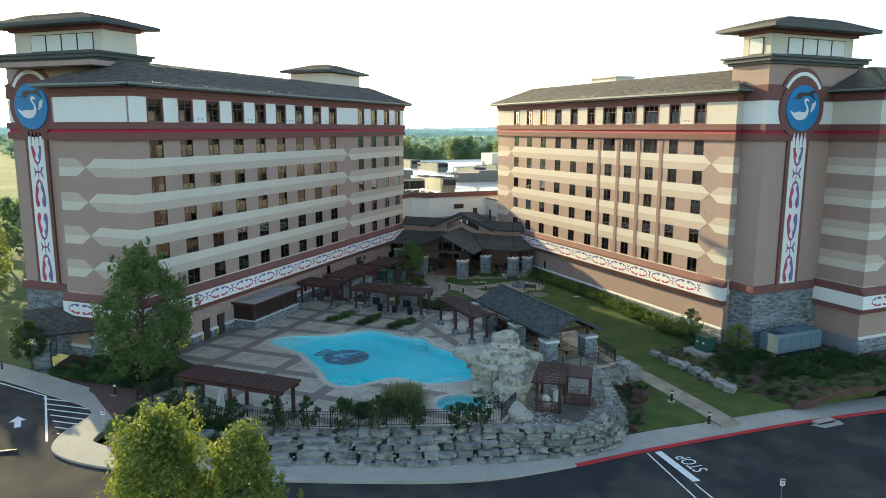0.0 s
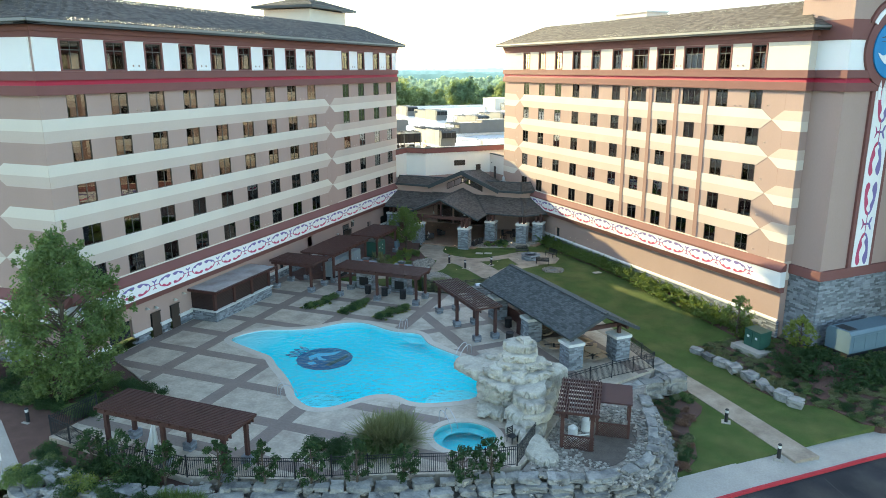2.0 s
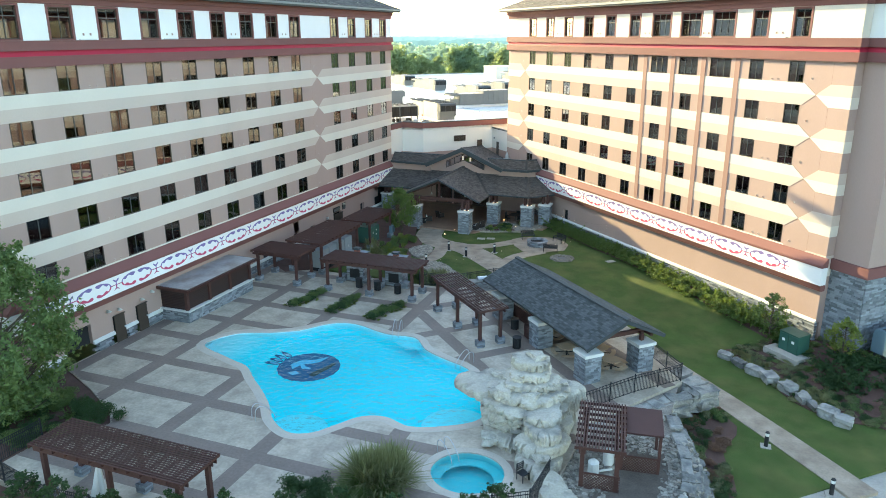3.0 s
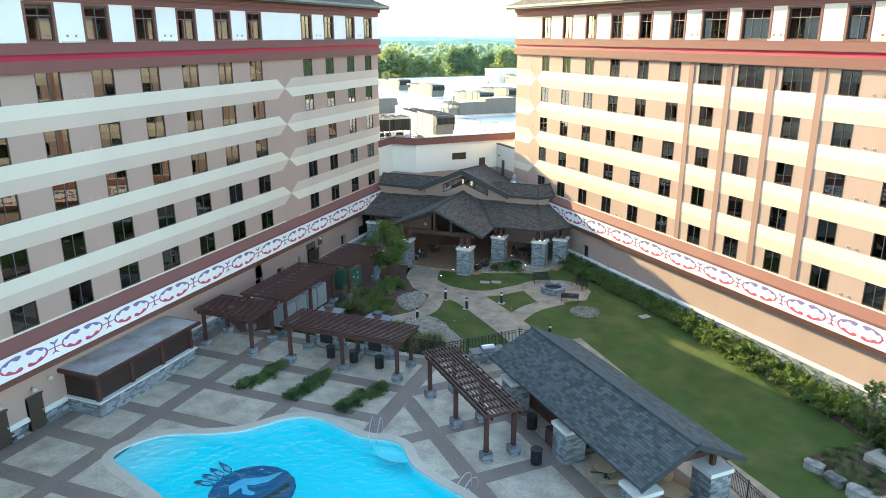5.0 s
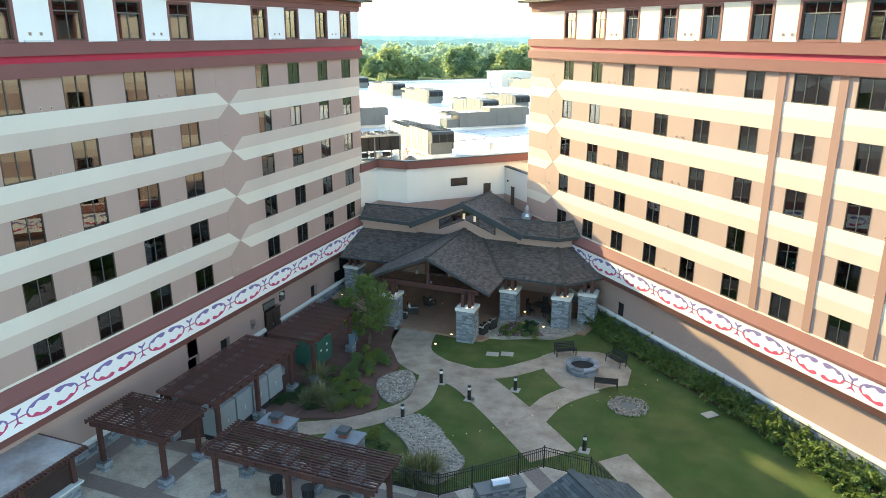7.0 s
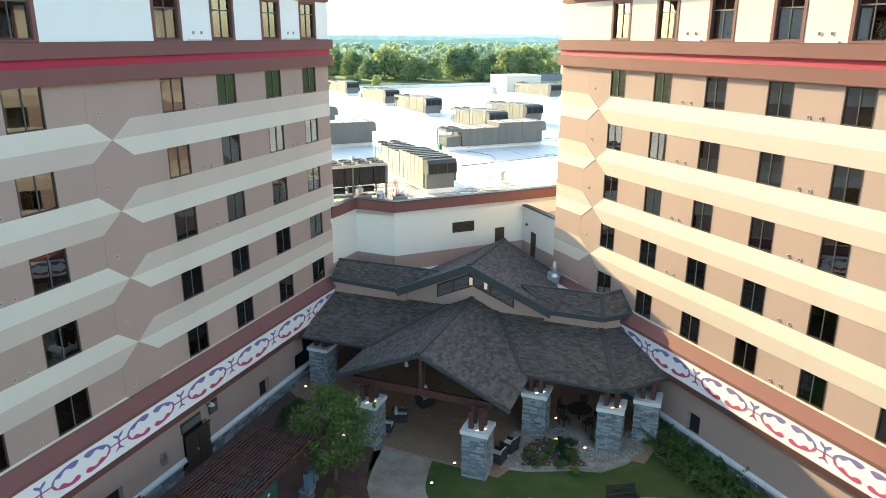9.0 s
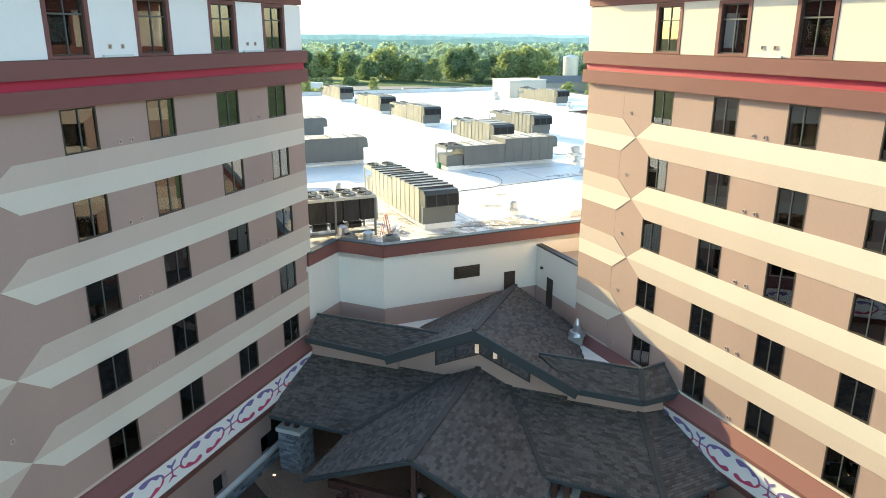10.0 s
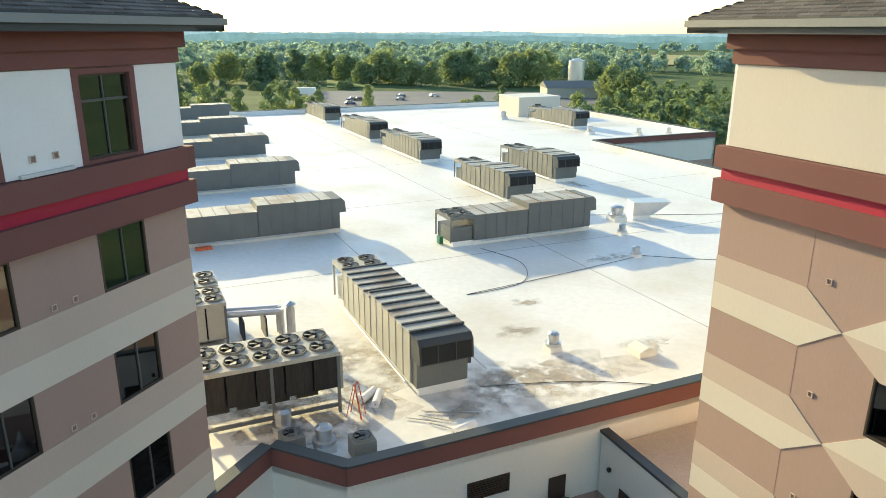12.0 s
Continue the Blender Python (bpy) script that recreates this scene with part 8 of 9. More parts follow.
# pampas clump and dark shrubs by the hot tub
for i in range(9):
    shrub("grass", LEAF_G, -21.3 + random.uniform(-0.9, 0.9), 47.9 + random.uniform(-0.8, 0.8), 0.0, random.uniform(1.7, 2.2), "tall pampas grass clump on the pool deck", "pampas")
for i in range(7):
    shrub("grass", LEAF, -22.3 + random.uniform(-0.8, 1.4), 46.4 + random.uniform(-0.5, 0.4), 0.0, random.uniform(0.8, 1.1), "strappy green leaves below the pampas", "pampas")
for i in range(8):
    shrub("round", LEAF_D, -24.6 + random.uniform(-1.0, 1.0), 45.3 + random.uniform(-0.6, 0.8), 0.0, random.uniform(0.7, 1.0), "dark shrub by the fence", "fence shrubs")
# shrubs and saplings outside the fence
for x, y in ((-28.4, 40.3), (-26.2, 41.2), (-23.8, 42.2), (-21.6, 43.2), (-19.3, 44.3), (-16.3, 45.6), (-15.0, 46.6), (-31.5, 39.6), (-34.0, 39.2), (-36.6, 39.4)):
    tree(x, y, -0.15, random.uniform(2.0, 2.8), random.uniform(0.8, 1.15), LEAF_D, 14, 90, 0.075, "dark evergreen sapling on the terrace edge", "terrace saplings", 0, 0.25, "sapling")
for i in range(46):
    x, y = random.uniform(-41, -30), random.uniform(36.8, 40)
    shrub("round", random.choice((LEAF_D, LEAF_D, LEAF)), x, y, -0.45, random.uniform(0.7, 1.2), "dense dark shrub in the shaded bed", "bed shrubs", 0.9)
for x, y, s in ((-35.3, 37.6, 1.2), (-36.2, 37.9, 1.0), (-40.2, 37.5, 0.9), (-28.3, 38.9, 0.6)):
    shrub("round", LEAF_Y, x, y, -0.5, s, "golden-green rounded shrub in the bed", "bed shrubs")
for i in range(4):
    shrub("grass", LEAF, -30.4 + i * 0.6, 38.3 + 0.1 * i, -0.4, 1.0, "blue-green strappy plant by the wall", "strappy plants")
for i in range(190):
    x, y = random.uniform(-54, -40), random.uniform(41.5, 49.5)
    if y > 42.5 + (-42 - x) * 0.25 and y < 50 - max(0, (x + 46)) * 0.6 or x < -47:
        shrub("round" if i % 4 else "spiky", random.choice((LEAF_D, LEAF_D, LEAF)), x, max(y, 44), -0.2, random.uniform(0.6, 1.1), "dark shrub under the oak", "bed shrubs", 0.8)
for i in range(10):
    shrub("round", LEAF_D, -42.4 + 0.34 * i, 48.0 - 0.12 * i * (i % 3), 0.0, random.uniform(0.7, 0.95), "clipped dark hedge shrub at the deck's edge", "bed shrubs")


for x, y in ((-39.4, 87.6), (-38.1, 85.1), (-38.4, 87.7), (-38.8, 89.3), (-37.4, 83.3), (-36.9, 84.4), (-36.4, 83.2), (-39.3, 86.0), (-37.7, 89.0), (-38.7, 89.9), (-39.0, 84.8), (-39.6, 88.6), (-38.6, 86.4), (-38.2, 84.2), (-39.9, 90.4), (-40.4, 86.8)):
    shrub("round", random.choice((LEAF, LEAF, LEAF_Y)), x, y, 0.0, random.uniform(0.55, 0.8), "green mounded shrub in the mulch bed", "path shrubs", 1.1)
for x, y in ((-31.1, 97.0), (-30.7, 97.7), (-29.8, 97.2), (-28.9, 97.1), (-30.5, 98.4)):
    shrub("round", random.choice((LEAF, LEAF_Y)), x, y, 0.0, random.uniform(0.45, 0.6), "low bright green shrub before the porch", "path shrubs", 0.9)
for x, y in ((-37.9, 82.3), (-38.8, 83.1), (-40.0, 82.4)):
    shrub("grass", LEAF_G, x, y, 0.0, 0.9, "arching strappy clump by the path", "path shrubs")


for (group, nm), g in JOINED.items():
    tagged(g.ob("shrubbery", bpy.data.materials[nm]), "massed low " + group + " with dense small leaves", "shrubs", "", "stuff")


# ---- distance: woods, car park, sheds ----
def far_tree(g, x, y, z, h, r, n=9, fine=0.15):
    """A broadleaf tree far off: overlapping clumps of leaves on a short trunk."""
    for i in range(n):
        a = random.uniform(0, 6.283)
        f = (i + 0.6) / n
        rr = r * random.uniform(0.25, 0.8) * math.sin(math.pi * (0.25 + 0.65 * f))
        s = r * random.uniform(0.32, 0.54) * (1.15 - 0.4 * f)
        leaves(g, int(46 * (0.15 / fine) ** 1.6), (x + rr * math.cos(a), y + rr * math.sin(a), z + h * (0.16 + 0.72 * f)), (s, s, s * 0.8), r * fine, 0.4, 0.6)
    g.tube((x, y, z - 1), (x, y, z + h * 0.5), 0.3, 0.15, 5)


random.seed(11)
E0 = Vector((-34.2, 90.6))
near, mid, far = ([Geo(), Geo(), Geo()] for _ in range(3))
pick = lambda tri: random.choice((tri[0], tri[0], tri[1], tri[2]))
FWD = 20.7


def spot(px_angle, dist):
    a = radians(FWD - px_angle)
    return E0.x - dist * math.sin(a), E0.y + dist * math.cos(a)


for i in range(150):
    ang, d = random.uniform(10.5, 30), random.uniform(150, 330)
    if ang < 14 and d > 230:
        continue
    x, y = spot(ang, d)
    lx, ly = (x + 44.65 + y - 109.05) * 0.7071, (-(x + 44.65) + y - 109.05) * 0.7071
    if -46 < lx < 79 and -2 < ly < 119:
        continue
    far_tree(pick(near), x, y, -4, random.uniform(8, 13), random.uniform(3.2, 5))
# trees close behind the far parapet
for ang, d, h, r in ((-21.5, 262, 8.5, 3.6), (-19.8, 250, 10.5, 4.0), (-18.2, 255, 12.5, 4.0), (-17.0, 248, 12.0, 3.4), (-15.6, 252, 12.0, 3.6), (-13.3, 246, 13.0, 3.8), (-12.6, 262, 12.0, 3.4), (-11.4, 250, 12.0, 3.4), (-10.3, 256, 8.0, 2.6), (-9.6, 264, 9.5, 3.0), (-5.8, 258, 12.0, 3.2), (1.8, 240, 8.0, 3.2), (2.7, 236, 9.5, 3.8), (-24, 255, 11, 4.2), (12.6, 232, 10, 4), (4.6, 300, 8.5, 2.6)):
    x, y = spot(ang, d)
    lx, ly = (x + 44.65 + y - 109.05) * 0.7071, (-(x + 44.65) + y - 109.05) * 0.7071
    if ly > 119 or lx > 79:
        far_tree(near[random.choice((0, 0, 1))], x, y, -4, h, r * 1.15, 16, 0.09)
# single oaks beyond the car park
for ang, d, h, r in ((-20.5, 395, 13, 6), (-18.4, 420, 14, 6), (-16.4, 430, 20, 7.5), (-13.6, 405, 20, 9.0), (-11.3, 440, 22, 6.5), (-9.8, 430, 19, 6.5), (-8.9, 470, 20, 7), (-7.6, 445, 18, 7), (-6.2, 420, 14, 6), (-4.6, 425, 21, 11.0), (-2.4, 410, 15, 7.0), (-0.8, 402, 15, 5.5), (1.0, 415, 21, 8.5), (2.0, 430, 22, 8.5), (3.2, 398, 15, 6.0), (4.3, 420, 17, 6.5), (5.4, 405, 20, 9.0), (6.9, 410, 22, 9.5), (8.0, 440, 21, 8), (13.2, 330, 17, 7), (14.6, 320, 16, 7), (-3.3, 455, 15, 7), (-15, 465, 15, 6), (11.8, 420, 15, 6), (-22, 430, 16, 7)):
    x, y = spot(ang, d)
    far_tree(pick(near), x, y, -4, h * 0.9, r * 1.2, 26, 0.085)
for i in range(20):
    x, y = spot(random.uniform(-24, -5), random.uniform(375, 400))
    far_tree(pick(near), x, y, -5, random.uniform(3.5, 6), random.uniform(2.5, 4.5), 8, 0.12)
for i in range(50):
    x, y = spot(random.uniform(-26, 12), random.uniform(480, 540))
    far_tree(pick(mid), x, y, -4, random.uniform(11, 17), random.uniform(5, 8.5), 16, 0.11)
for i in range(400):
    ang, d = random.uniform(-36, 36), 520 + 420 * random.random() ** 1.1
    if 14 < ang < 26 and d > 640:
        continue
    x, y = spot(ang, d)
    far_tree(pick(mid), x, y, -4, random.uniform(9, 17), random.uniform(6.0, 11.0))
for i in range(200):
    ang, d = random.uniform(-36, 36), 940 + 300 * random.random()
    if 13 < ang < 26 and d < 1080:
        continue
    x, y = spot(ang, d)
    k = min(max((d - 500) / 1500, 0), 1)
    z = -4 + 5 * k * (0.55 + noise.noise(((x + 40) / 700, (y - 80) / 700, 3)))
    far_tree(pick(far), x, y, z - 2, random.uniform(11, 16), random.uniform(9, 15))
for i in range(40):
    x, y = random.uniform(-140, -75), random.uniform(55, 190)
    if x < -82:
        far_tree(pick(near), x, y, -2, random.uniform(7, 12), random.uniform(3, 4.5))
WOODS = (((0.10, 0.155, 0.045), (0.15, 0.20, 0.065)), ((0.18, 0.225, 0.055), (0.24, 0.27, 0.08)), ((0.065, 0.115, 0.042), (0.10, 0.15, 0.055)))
# aerial haze is painted into the leaf colours, paler and bluer farther off
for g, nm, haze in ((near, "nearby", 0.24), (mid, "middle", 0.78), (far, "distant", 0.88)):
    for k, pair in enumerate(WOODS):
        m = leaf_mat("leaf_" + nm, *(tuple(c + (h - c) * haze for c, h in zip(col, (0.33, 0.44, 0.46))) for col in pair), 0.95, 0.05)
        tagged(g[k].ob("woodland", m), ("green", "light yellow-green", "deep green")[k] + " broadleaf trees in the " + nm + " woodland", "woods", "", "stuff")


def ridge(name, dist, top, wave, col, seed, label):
    """A far wooded ridge, a plain glowing strip along the horizon, haze painted into its glow."""
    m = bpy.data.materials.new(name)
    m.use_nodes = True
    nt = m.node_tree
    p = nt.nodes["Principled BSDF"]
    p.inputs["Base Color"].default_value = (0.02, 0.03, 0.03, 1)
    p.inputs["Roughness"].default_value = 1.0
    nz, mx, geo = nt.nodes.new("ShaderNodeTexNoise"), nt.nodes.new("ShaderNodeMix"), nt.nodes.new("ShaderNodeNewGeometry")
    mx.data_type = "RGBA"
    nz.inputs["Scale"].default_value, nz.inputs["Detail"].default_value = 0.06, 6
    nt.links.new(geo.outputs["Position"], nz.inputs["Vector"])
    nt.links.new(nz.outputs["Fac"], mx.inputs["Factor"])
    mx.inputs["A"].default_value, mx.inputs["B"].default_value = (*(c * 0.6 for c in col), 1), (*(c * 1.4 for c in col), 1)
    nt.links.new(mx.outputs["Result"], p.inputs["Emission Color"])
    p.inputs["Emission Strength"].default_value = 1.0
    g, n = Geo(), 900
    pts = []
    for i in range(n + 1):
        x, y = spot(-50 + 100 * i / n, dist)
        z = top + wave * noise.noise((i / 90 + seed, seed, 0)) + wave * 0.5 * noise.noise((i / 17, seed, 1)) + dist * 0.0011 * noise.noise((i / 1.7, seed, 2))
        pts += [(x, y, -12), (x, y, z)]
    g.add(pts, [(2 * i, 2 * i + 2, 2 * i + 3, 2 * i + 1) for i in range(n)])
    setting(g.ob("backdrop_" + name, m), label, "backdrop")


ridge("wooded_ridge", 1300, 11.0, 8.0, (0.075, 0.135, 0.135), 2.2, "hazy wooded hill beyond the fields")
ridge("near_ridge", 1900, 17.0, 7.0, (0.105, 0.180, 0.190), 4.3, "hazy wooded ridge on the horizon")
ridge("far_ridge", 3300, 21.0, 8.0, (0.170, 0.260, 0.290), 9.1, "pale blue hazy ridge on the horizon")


def lot(name, a0, a1, d0, d1, z, m, label):
    p = [spot(a0, d0), spot(a1, d0), spot(a1, d1), spot(a0, d1)]
    setting(Geo().prism(p, z - 0.3, z).ob(name, m), label, "ground")


lot("car_park", -10.5, 13, 250, 372, -3.95, mat("far_asphalt", (0.17, 0.17, 0.175), 0.9, 0.15, 0.1, 2), "grey asphalt car park beyond the roof")
lot("field", 13, 26, 700, 1000, -3.0, mat("dry_field", (0.30, 0.27, 0.12), 0.95, 0.15, 0.02, 0.3), "pale dry field between woods")
lot("meadow", -9, -6, 395, 520, -3.8, mat("meadow_grass", (0.16, 0.21, 0.06), 0.95, 0.15, 0.02, 0.3), "sunny green meadow beyond the car park")


def car(x, y, z, rz, col, label):
    """A simple parked car: body, cabin, glazing and wheels."""
    t = thing("parked_car", pose(x, y, z, 0, 0, rz), label, "car", "parked cars")
    paint = mat("car_paint", col, 0.25, 0.04, spec=0.6)
    Geo().prism([(-2.2, 0.35), (2.2, 0.35), (2.25, 0.75), (1.3, 0.9), (-2.1, 0.95), (-2.25, 0.7)], -0.88, 0.88, fn=lambda a, b, q: (a, q, b)).ob("body", paint, t)
    Geo().prism([(-1.9, 0.93), (1.1, 0.9), (0.5, 1.42), (-1.4, 1.45)], -0.78, 0.78, fn=lambda a, b, q: (a, q, b)).ob("cabin", GLASS, t)
    Geo().box(-1.35, 0.45, -0.76, 0.76, 1.43, 1.48).ob("car_roof", paint, t)
    for a in (-1.35, 1.4):
        for q in (-0.85, 0.85):
            Geo().tube((a, q - 0.1, 0.33), (a, q + 0.1, 0.33), 0.33, 0.33, 14).ob("wheel", IRON, t)


COLS = ((0.6, 0.6, 0.6), (0.03, 0.03, 0.035), (0.75, 0.75, 0.74), (0.05, 0.09, 0.2), (0.25, 0.26, 0.27), (0.3, 0.03, 0.03))
for i in range(26):
    if i < 14:
        a, d = 8.6 + 2.9 * (i % 7) / 7 + random.uniform(-0.1, 0.1), 268 + 14 * (i // 7)
    else:
        a, d = random.uniform(-11, 5), random.choice((285, 300, 318, 335))
    x, y = spot(a, d)
    car(x, y, -3.95, 45 + random.choice((0, 180)), random.choice(COLS), "parked car in the far car park")
t = thing("box_truck", pose(*spot(-10.5, 340), -3.95, 0, 0, 20), "white box lorry parked in the far car park", "lorry")
Geo().box(-5, 3.5, -1.3, 1.3, 1.0, 4.0).ob("box", WHITE, t)
Geo().box(3.6, 5.4, -1.2, 1.2, 0.6, 2.7).ob("cab", WHITE, t)
for a in (-3.5, 4.4):
    for q in (-1.1, 1.1):
        Geo().tube((a, q - 0.15, 0.5), (a, q + 0.15, 0.5), 0.5, 0.5, 14).ob("wheel", IRON, t)
t = thing("far_shed", pose(*spot(10.2, 345), -3.9, 0, 0, 25), "tan metal shed with a low pitched roof", "shed")
Geo().box(-14, 14, -8, 8, 0, 4.4).ob("wall", UNITTAN, t)
Geo().prism([(-8.4, 4.4), (8.4, 4.4), (0, 7.2)], -14.5, 14.5, fn=lambda a, b, q: (q, a, b)).ob("roof", UNIT, t)
t = thing("silo", pose(*spot(10.35, 365), -3.9), "pale cylindrical steel silo", "silo")
Geo().tube((0, 0, 0), (0, 0, 15.5), 3.9, 3.9, 28).ob("tank", STEEL, t)
Geo().tube((0, 0, 15.5), (0, 0, 16.5), 3.9, 0.6, 28).ob("top", STEEL, t)


# ---- road markings, signs, street furniture ----
def decal(name, poly, label, m=None, lift=0.006):
    g = Geo()
    n = len(poly)
    g.add([(x, y, road_z(x) + lift) for x, y in poly], [tuple(range(n))])
    if sum(poly[i][0] * poly[(i + 1) % n][1] - poly[(i + 1) % n][0] * poly[i][1] for i in range(n)) < 0:
        g.f = [f[::-1] for f in g.f]
    return setting(g.ob(name, m or ROADPAINT), label, "marking")


def line_decal(name, p, q, w, label, m=None):
    p, q = Vector(p), Vector(q)
    d = (q - p).normalized()
    n = Vector((-d.y, d.x)) * w / 2
    return decal(name, [tuple(p + n), tuple(q + n), tuple(q - n), tuple(p - n)], label, m)


line_decal("stop_bar", (-2.9, 51.5), (-0.1, 48.0), 0.6, "white painted stop bar on asphalt")
line_decal("lane_line", (-3.6, 50.9), (0.6, 44.6), 0.12, "thin white lane line on asphalt")
line_decal("lane_line", (-0.2, 47.6), (1.6, 45.2), 0.12, "thin white lane line on asphalt")
cu = bpy.data.curves.new("stop_word", "FONT")
cu.body, cu.size, cu.align_x, cu.align_y = "STOP", 1.25, "CENTER", "CENTER"
cu.extrude = 0.002
cu.materials.append(ROADPAINT)
o = new("stop_word", cu)
o.matrix_basis = pose(-0.5, 50.6, road_z(-0.5) + 0.008) @ Matrix.Rotation(math.atan(0.035), 4, "Y") @ pose(0, 0, 0, 0, 0, 130) @ Matrix.Diagonal((0.8, 1.35, 1, 1))
tagged(o, "white painted word on the asphalt", "marking", "", "structure")
for i in range(7):
    f = i / 6.6
    y = 39.6 - 4.6 * f
    x0 = -50.2 + 7.0 * f
    line_decal("hatch_line", (x0 + 0.1, y + 0.05), (-43.9 + 0.35 * f, y + 1.0 - 1.3 * f + 0.2), 0.16, "white hatched no-parking line")
line_decal("edge_line", (-64, 41.0), (-50.4, 40.1), 0.14, "white painted edge line")
line_decal("edge_line", (-50.4, 40.1), (-43.3, 34.2), 0.16, "white painted edge line")
ax, ay = Vector((-47.9, 35.6)), Vector((-0.77, 0.63))
an = Vector((-0.63, -0.77))
P_ = lambda a, b: tuple(ax + ay * a + an * b)
decal("arrow_marking", [P_(-1.0, -0.22), P_(0.2, -0.22), P_(0.2, -0.6), P_(1.2, 0), P_(0.2, 0.6), P_(0.2, 0.22), P_(-1.0, 0.22)], "white painted arrow on asphalt")
t = thing("wheel_stop", pose(-45.2, 31.2, road_z(-45.2), 0, 0, 38), "dark rubber wheel stop on the asphalt", "kerb")
Geo().prism([(-0.1, 0), (0.1, 0), (0.06, 0.12), (-0.06, 0.12)], -1.8, 1.8, fn=lambda a, b, h: (h, a, b)).ob("bar", IRON, t)
for pts in (((3.0, 57.0), (8.5, 47.0)), ((6.5, 59.5), (16, 52)), ((-6, 45.5), (6, 40)), ((1, 52.6), (14, 46)), ((-14, 38.5), (2, 34)), ((-10, 33), (-1, 45)), ((4, 54.4), (11, 58)), ((2.5, 48.5), (7, 55.5)), ((-30, 31.5), (-12, 37))):
    line_decal("crack_seal", pts[0], pts[1], 0.07, "dark sealed crack in asphalt", mat("crack_sealant", (0.025, 0.025, 0.027), 0.7))
strip("pavement", [(-2, 38.5), (8, 45.6), (16, 51.6), (30, 62)], -3.2, 0.0, CONCRETE, road_z, 0.15, 0.4, "concrete pavement on the far side of the drive", "pavement")
t = thing("kerb_inlet", pose(9.3, 63.1, road_z(9.3), 0, 0, 43), "storm drain inlet in the red kerb", "drain")
Geo().box(-1.0, 1.0, -0.35, 0.25, 0.02, 0.2).ob("lid", CONCRETE, t)
Geo().box(-0.9, 0.9, -0.37, -0.35, 0.03, 0.15).ob("mouth", BLACKIN, t)
decal("inlet_apron", [(8.2, 61.9), (10.6, 64.1), (10.9, 63.4), (9.3, 61.8)], "pale concrete inlet apron", CONCRETE)


def road_sign(x, y, z, rz, h, label):
    t = thing("road_sign", pose(x, y, z, 0, 0, rz), label, "sign", "small signs")
    Geo().tube((0, 0, 0), (0, 0, h), 0.03).ob("pole", STEEL, t)
    o = Geo().box(-0.15, 0.15, -0.05, -0.03, h - 0.45, h).ob("plate", WHITE, t, "white sign plate with a red head")
    Geo().box(-0.13, 0.13, -0.055, -0.05, h - 0.16, h - 0.03).ob("red_bar", RED, o)
    for k in range(3):
        Geo().box(-0.1, 0.1, -0.055, -0.05, h - 0.25 - 0.06 * k, h - 0.22 - 0.06 * k).ob("text_bar", BRONZE, o)


road_sign(4.9, 46.2, road_z(5) + 0.1, 10, 2.1, "small white and red parking sign on a pole")
road_sign(-41.2, 37.3, -0.5, 20, 1.5, "small white and red parking sign on a pole")

# transformer, generator, steps
t = thing("transformer_cabinet", pose(-0.3, 75.3, -1.1, 0, 0, -45), "dark green transformer cabinet on a concrete pad", "cabinet")
Geo().box(-1.5, 1.5, -1.3, 1.2, -0.5, 0.12).ob("pad", CONCRETE, t)
GREEN = mat("green_enamel", (0.035, 0.10, 0.075), 0.4, 0.08)
Geo().box(-0.85, 0.85, -0.5, 0.7, 0.12, 1.55).prism([(-0.52, 1.55), (0.72, 1.55), (0.72, 1.66), (-0.52, 1.6)], -0.87, 0.87, fn=lambda a, b, h: (h, a, b)).ob("cabinet_body", GREEN, t)
for sx in (-0.42, 0.42):
    o = Geo().box(sx - 0.39, sx + 0.39, -0.54, -0.5, 0.2, 1.48).ob("cabinet_door", GREEN, t)
    Geo().box(sx - 0.12, sx + 0.12, -0.55, -0.54, 0.9, 1.1).ob("label_plate", WHITE, o)
t = thing("generator", pose(7.75, 76.75, -0.75, 0, 0, 45), "long blue-grey generator housing on a steel frame", "generator")
GEN = mat("generator_enamel", (0.11, 0.165, 0.20), 0.4, 0.08)
Geo().prism([(-1.1, 0.55), (1.1, 0.55), (1.1, 2.1), (0.9, 2.35), (-0.9, 2.35), (-1.1, 2.1)], -3.0, 3.0, fn=lambda a, b, h: (h, a, b)).ob("housing", GEN, t)
Geo().box(-2.9, 2.9, -0.9, 0.9, 0.0, 0.5).ob("base_frame", IRON, t)
for k in range(4):
    Geo().box(-2.6 + 1.35 * k, -1.5 + 1.35 * k, -1.13, -1.1, 0.75, 1.95).ob("access_door", GEN, t)
Geo().box(-2.7, -1.7, -0.65, 0.65, 2.35, 2.37).ob("air_grille", IRON, t)
t = thing("garden_steps", pose(17.5, 76.0, 0, 0, 0, 35), "concrete steps with black handrails on the bank", "steps")
for k in range(7):
    Geo().box(-1.0, 1.0, -2.4 + 0.34 * k, -2.06 + 0.34 * k, -2.6, -1.75 + 0.17 * k).ob("tread", CONCRETE, t)
for sx in (-1.0, 1.0):
    Geo().tube((sx, -2.5, -0.9), (sx, 0.2, 0.35), 0.025).tube((sx, -2.5, -2.0), (sx, -2.5, -0.9), 0.025).tube((sx, 0.2, -0.6), (sx, 0.2, 0.35), 0.025).ob("handrail", IRON, t)

# side entrance canopy
can = thing("entrance_canopy", pose(-57.0, 44.2, 0, 0, 0, 45), "shingled gable canopy over the hotel side entrance", "canopy")
roof_plane(can, "roof_slope", [(-0.6, -0.3, 2.9), (7.6, -0.3, 2.9), (7.6, 3.4, 4.6), (-0.6, 3.4, 4.6)], SHINGLE, 16)
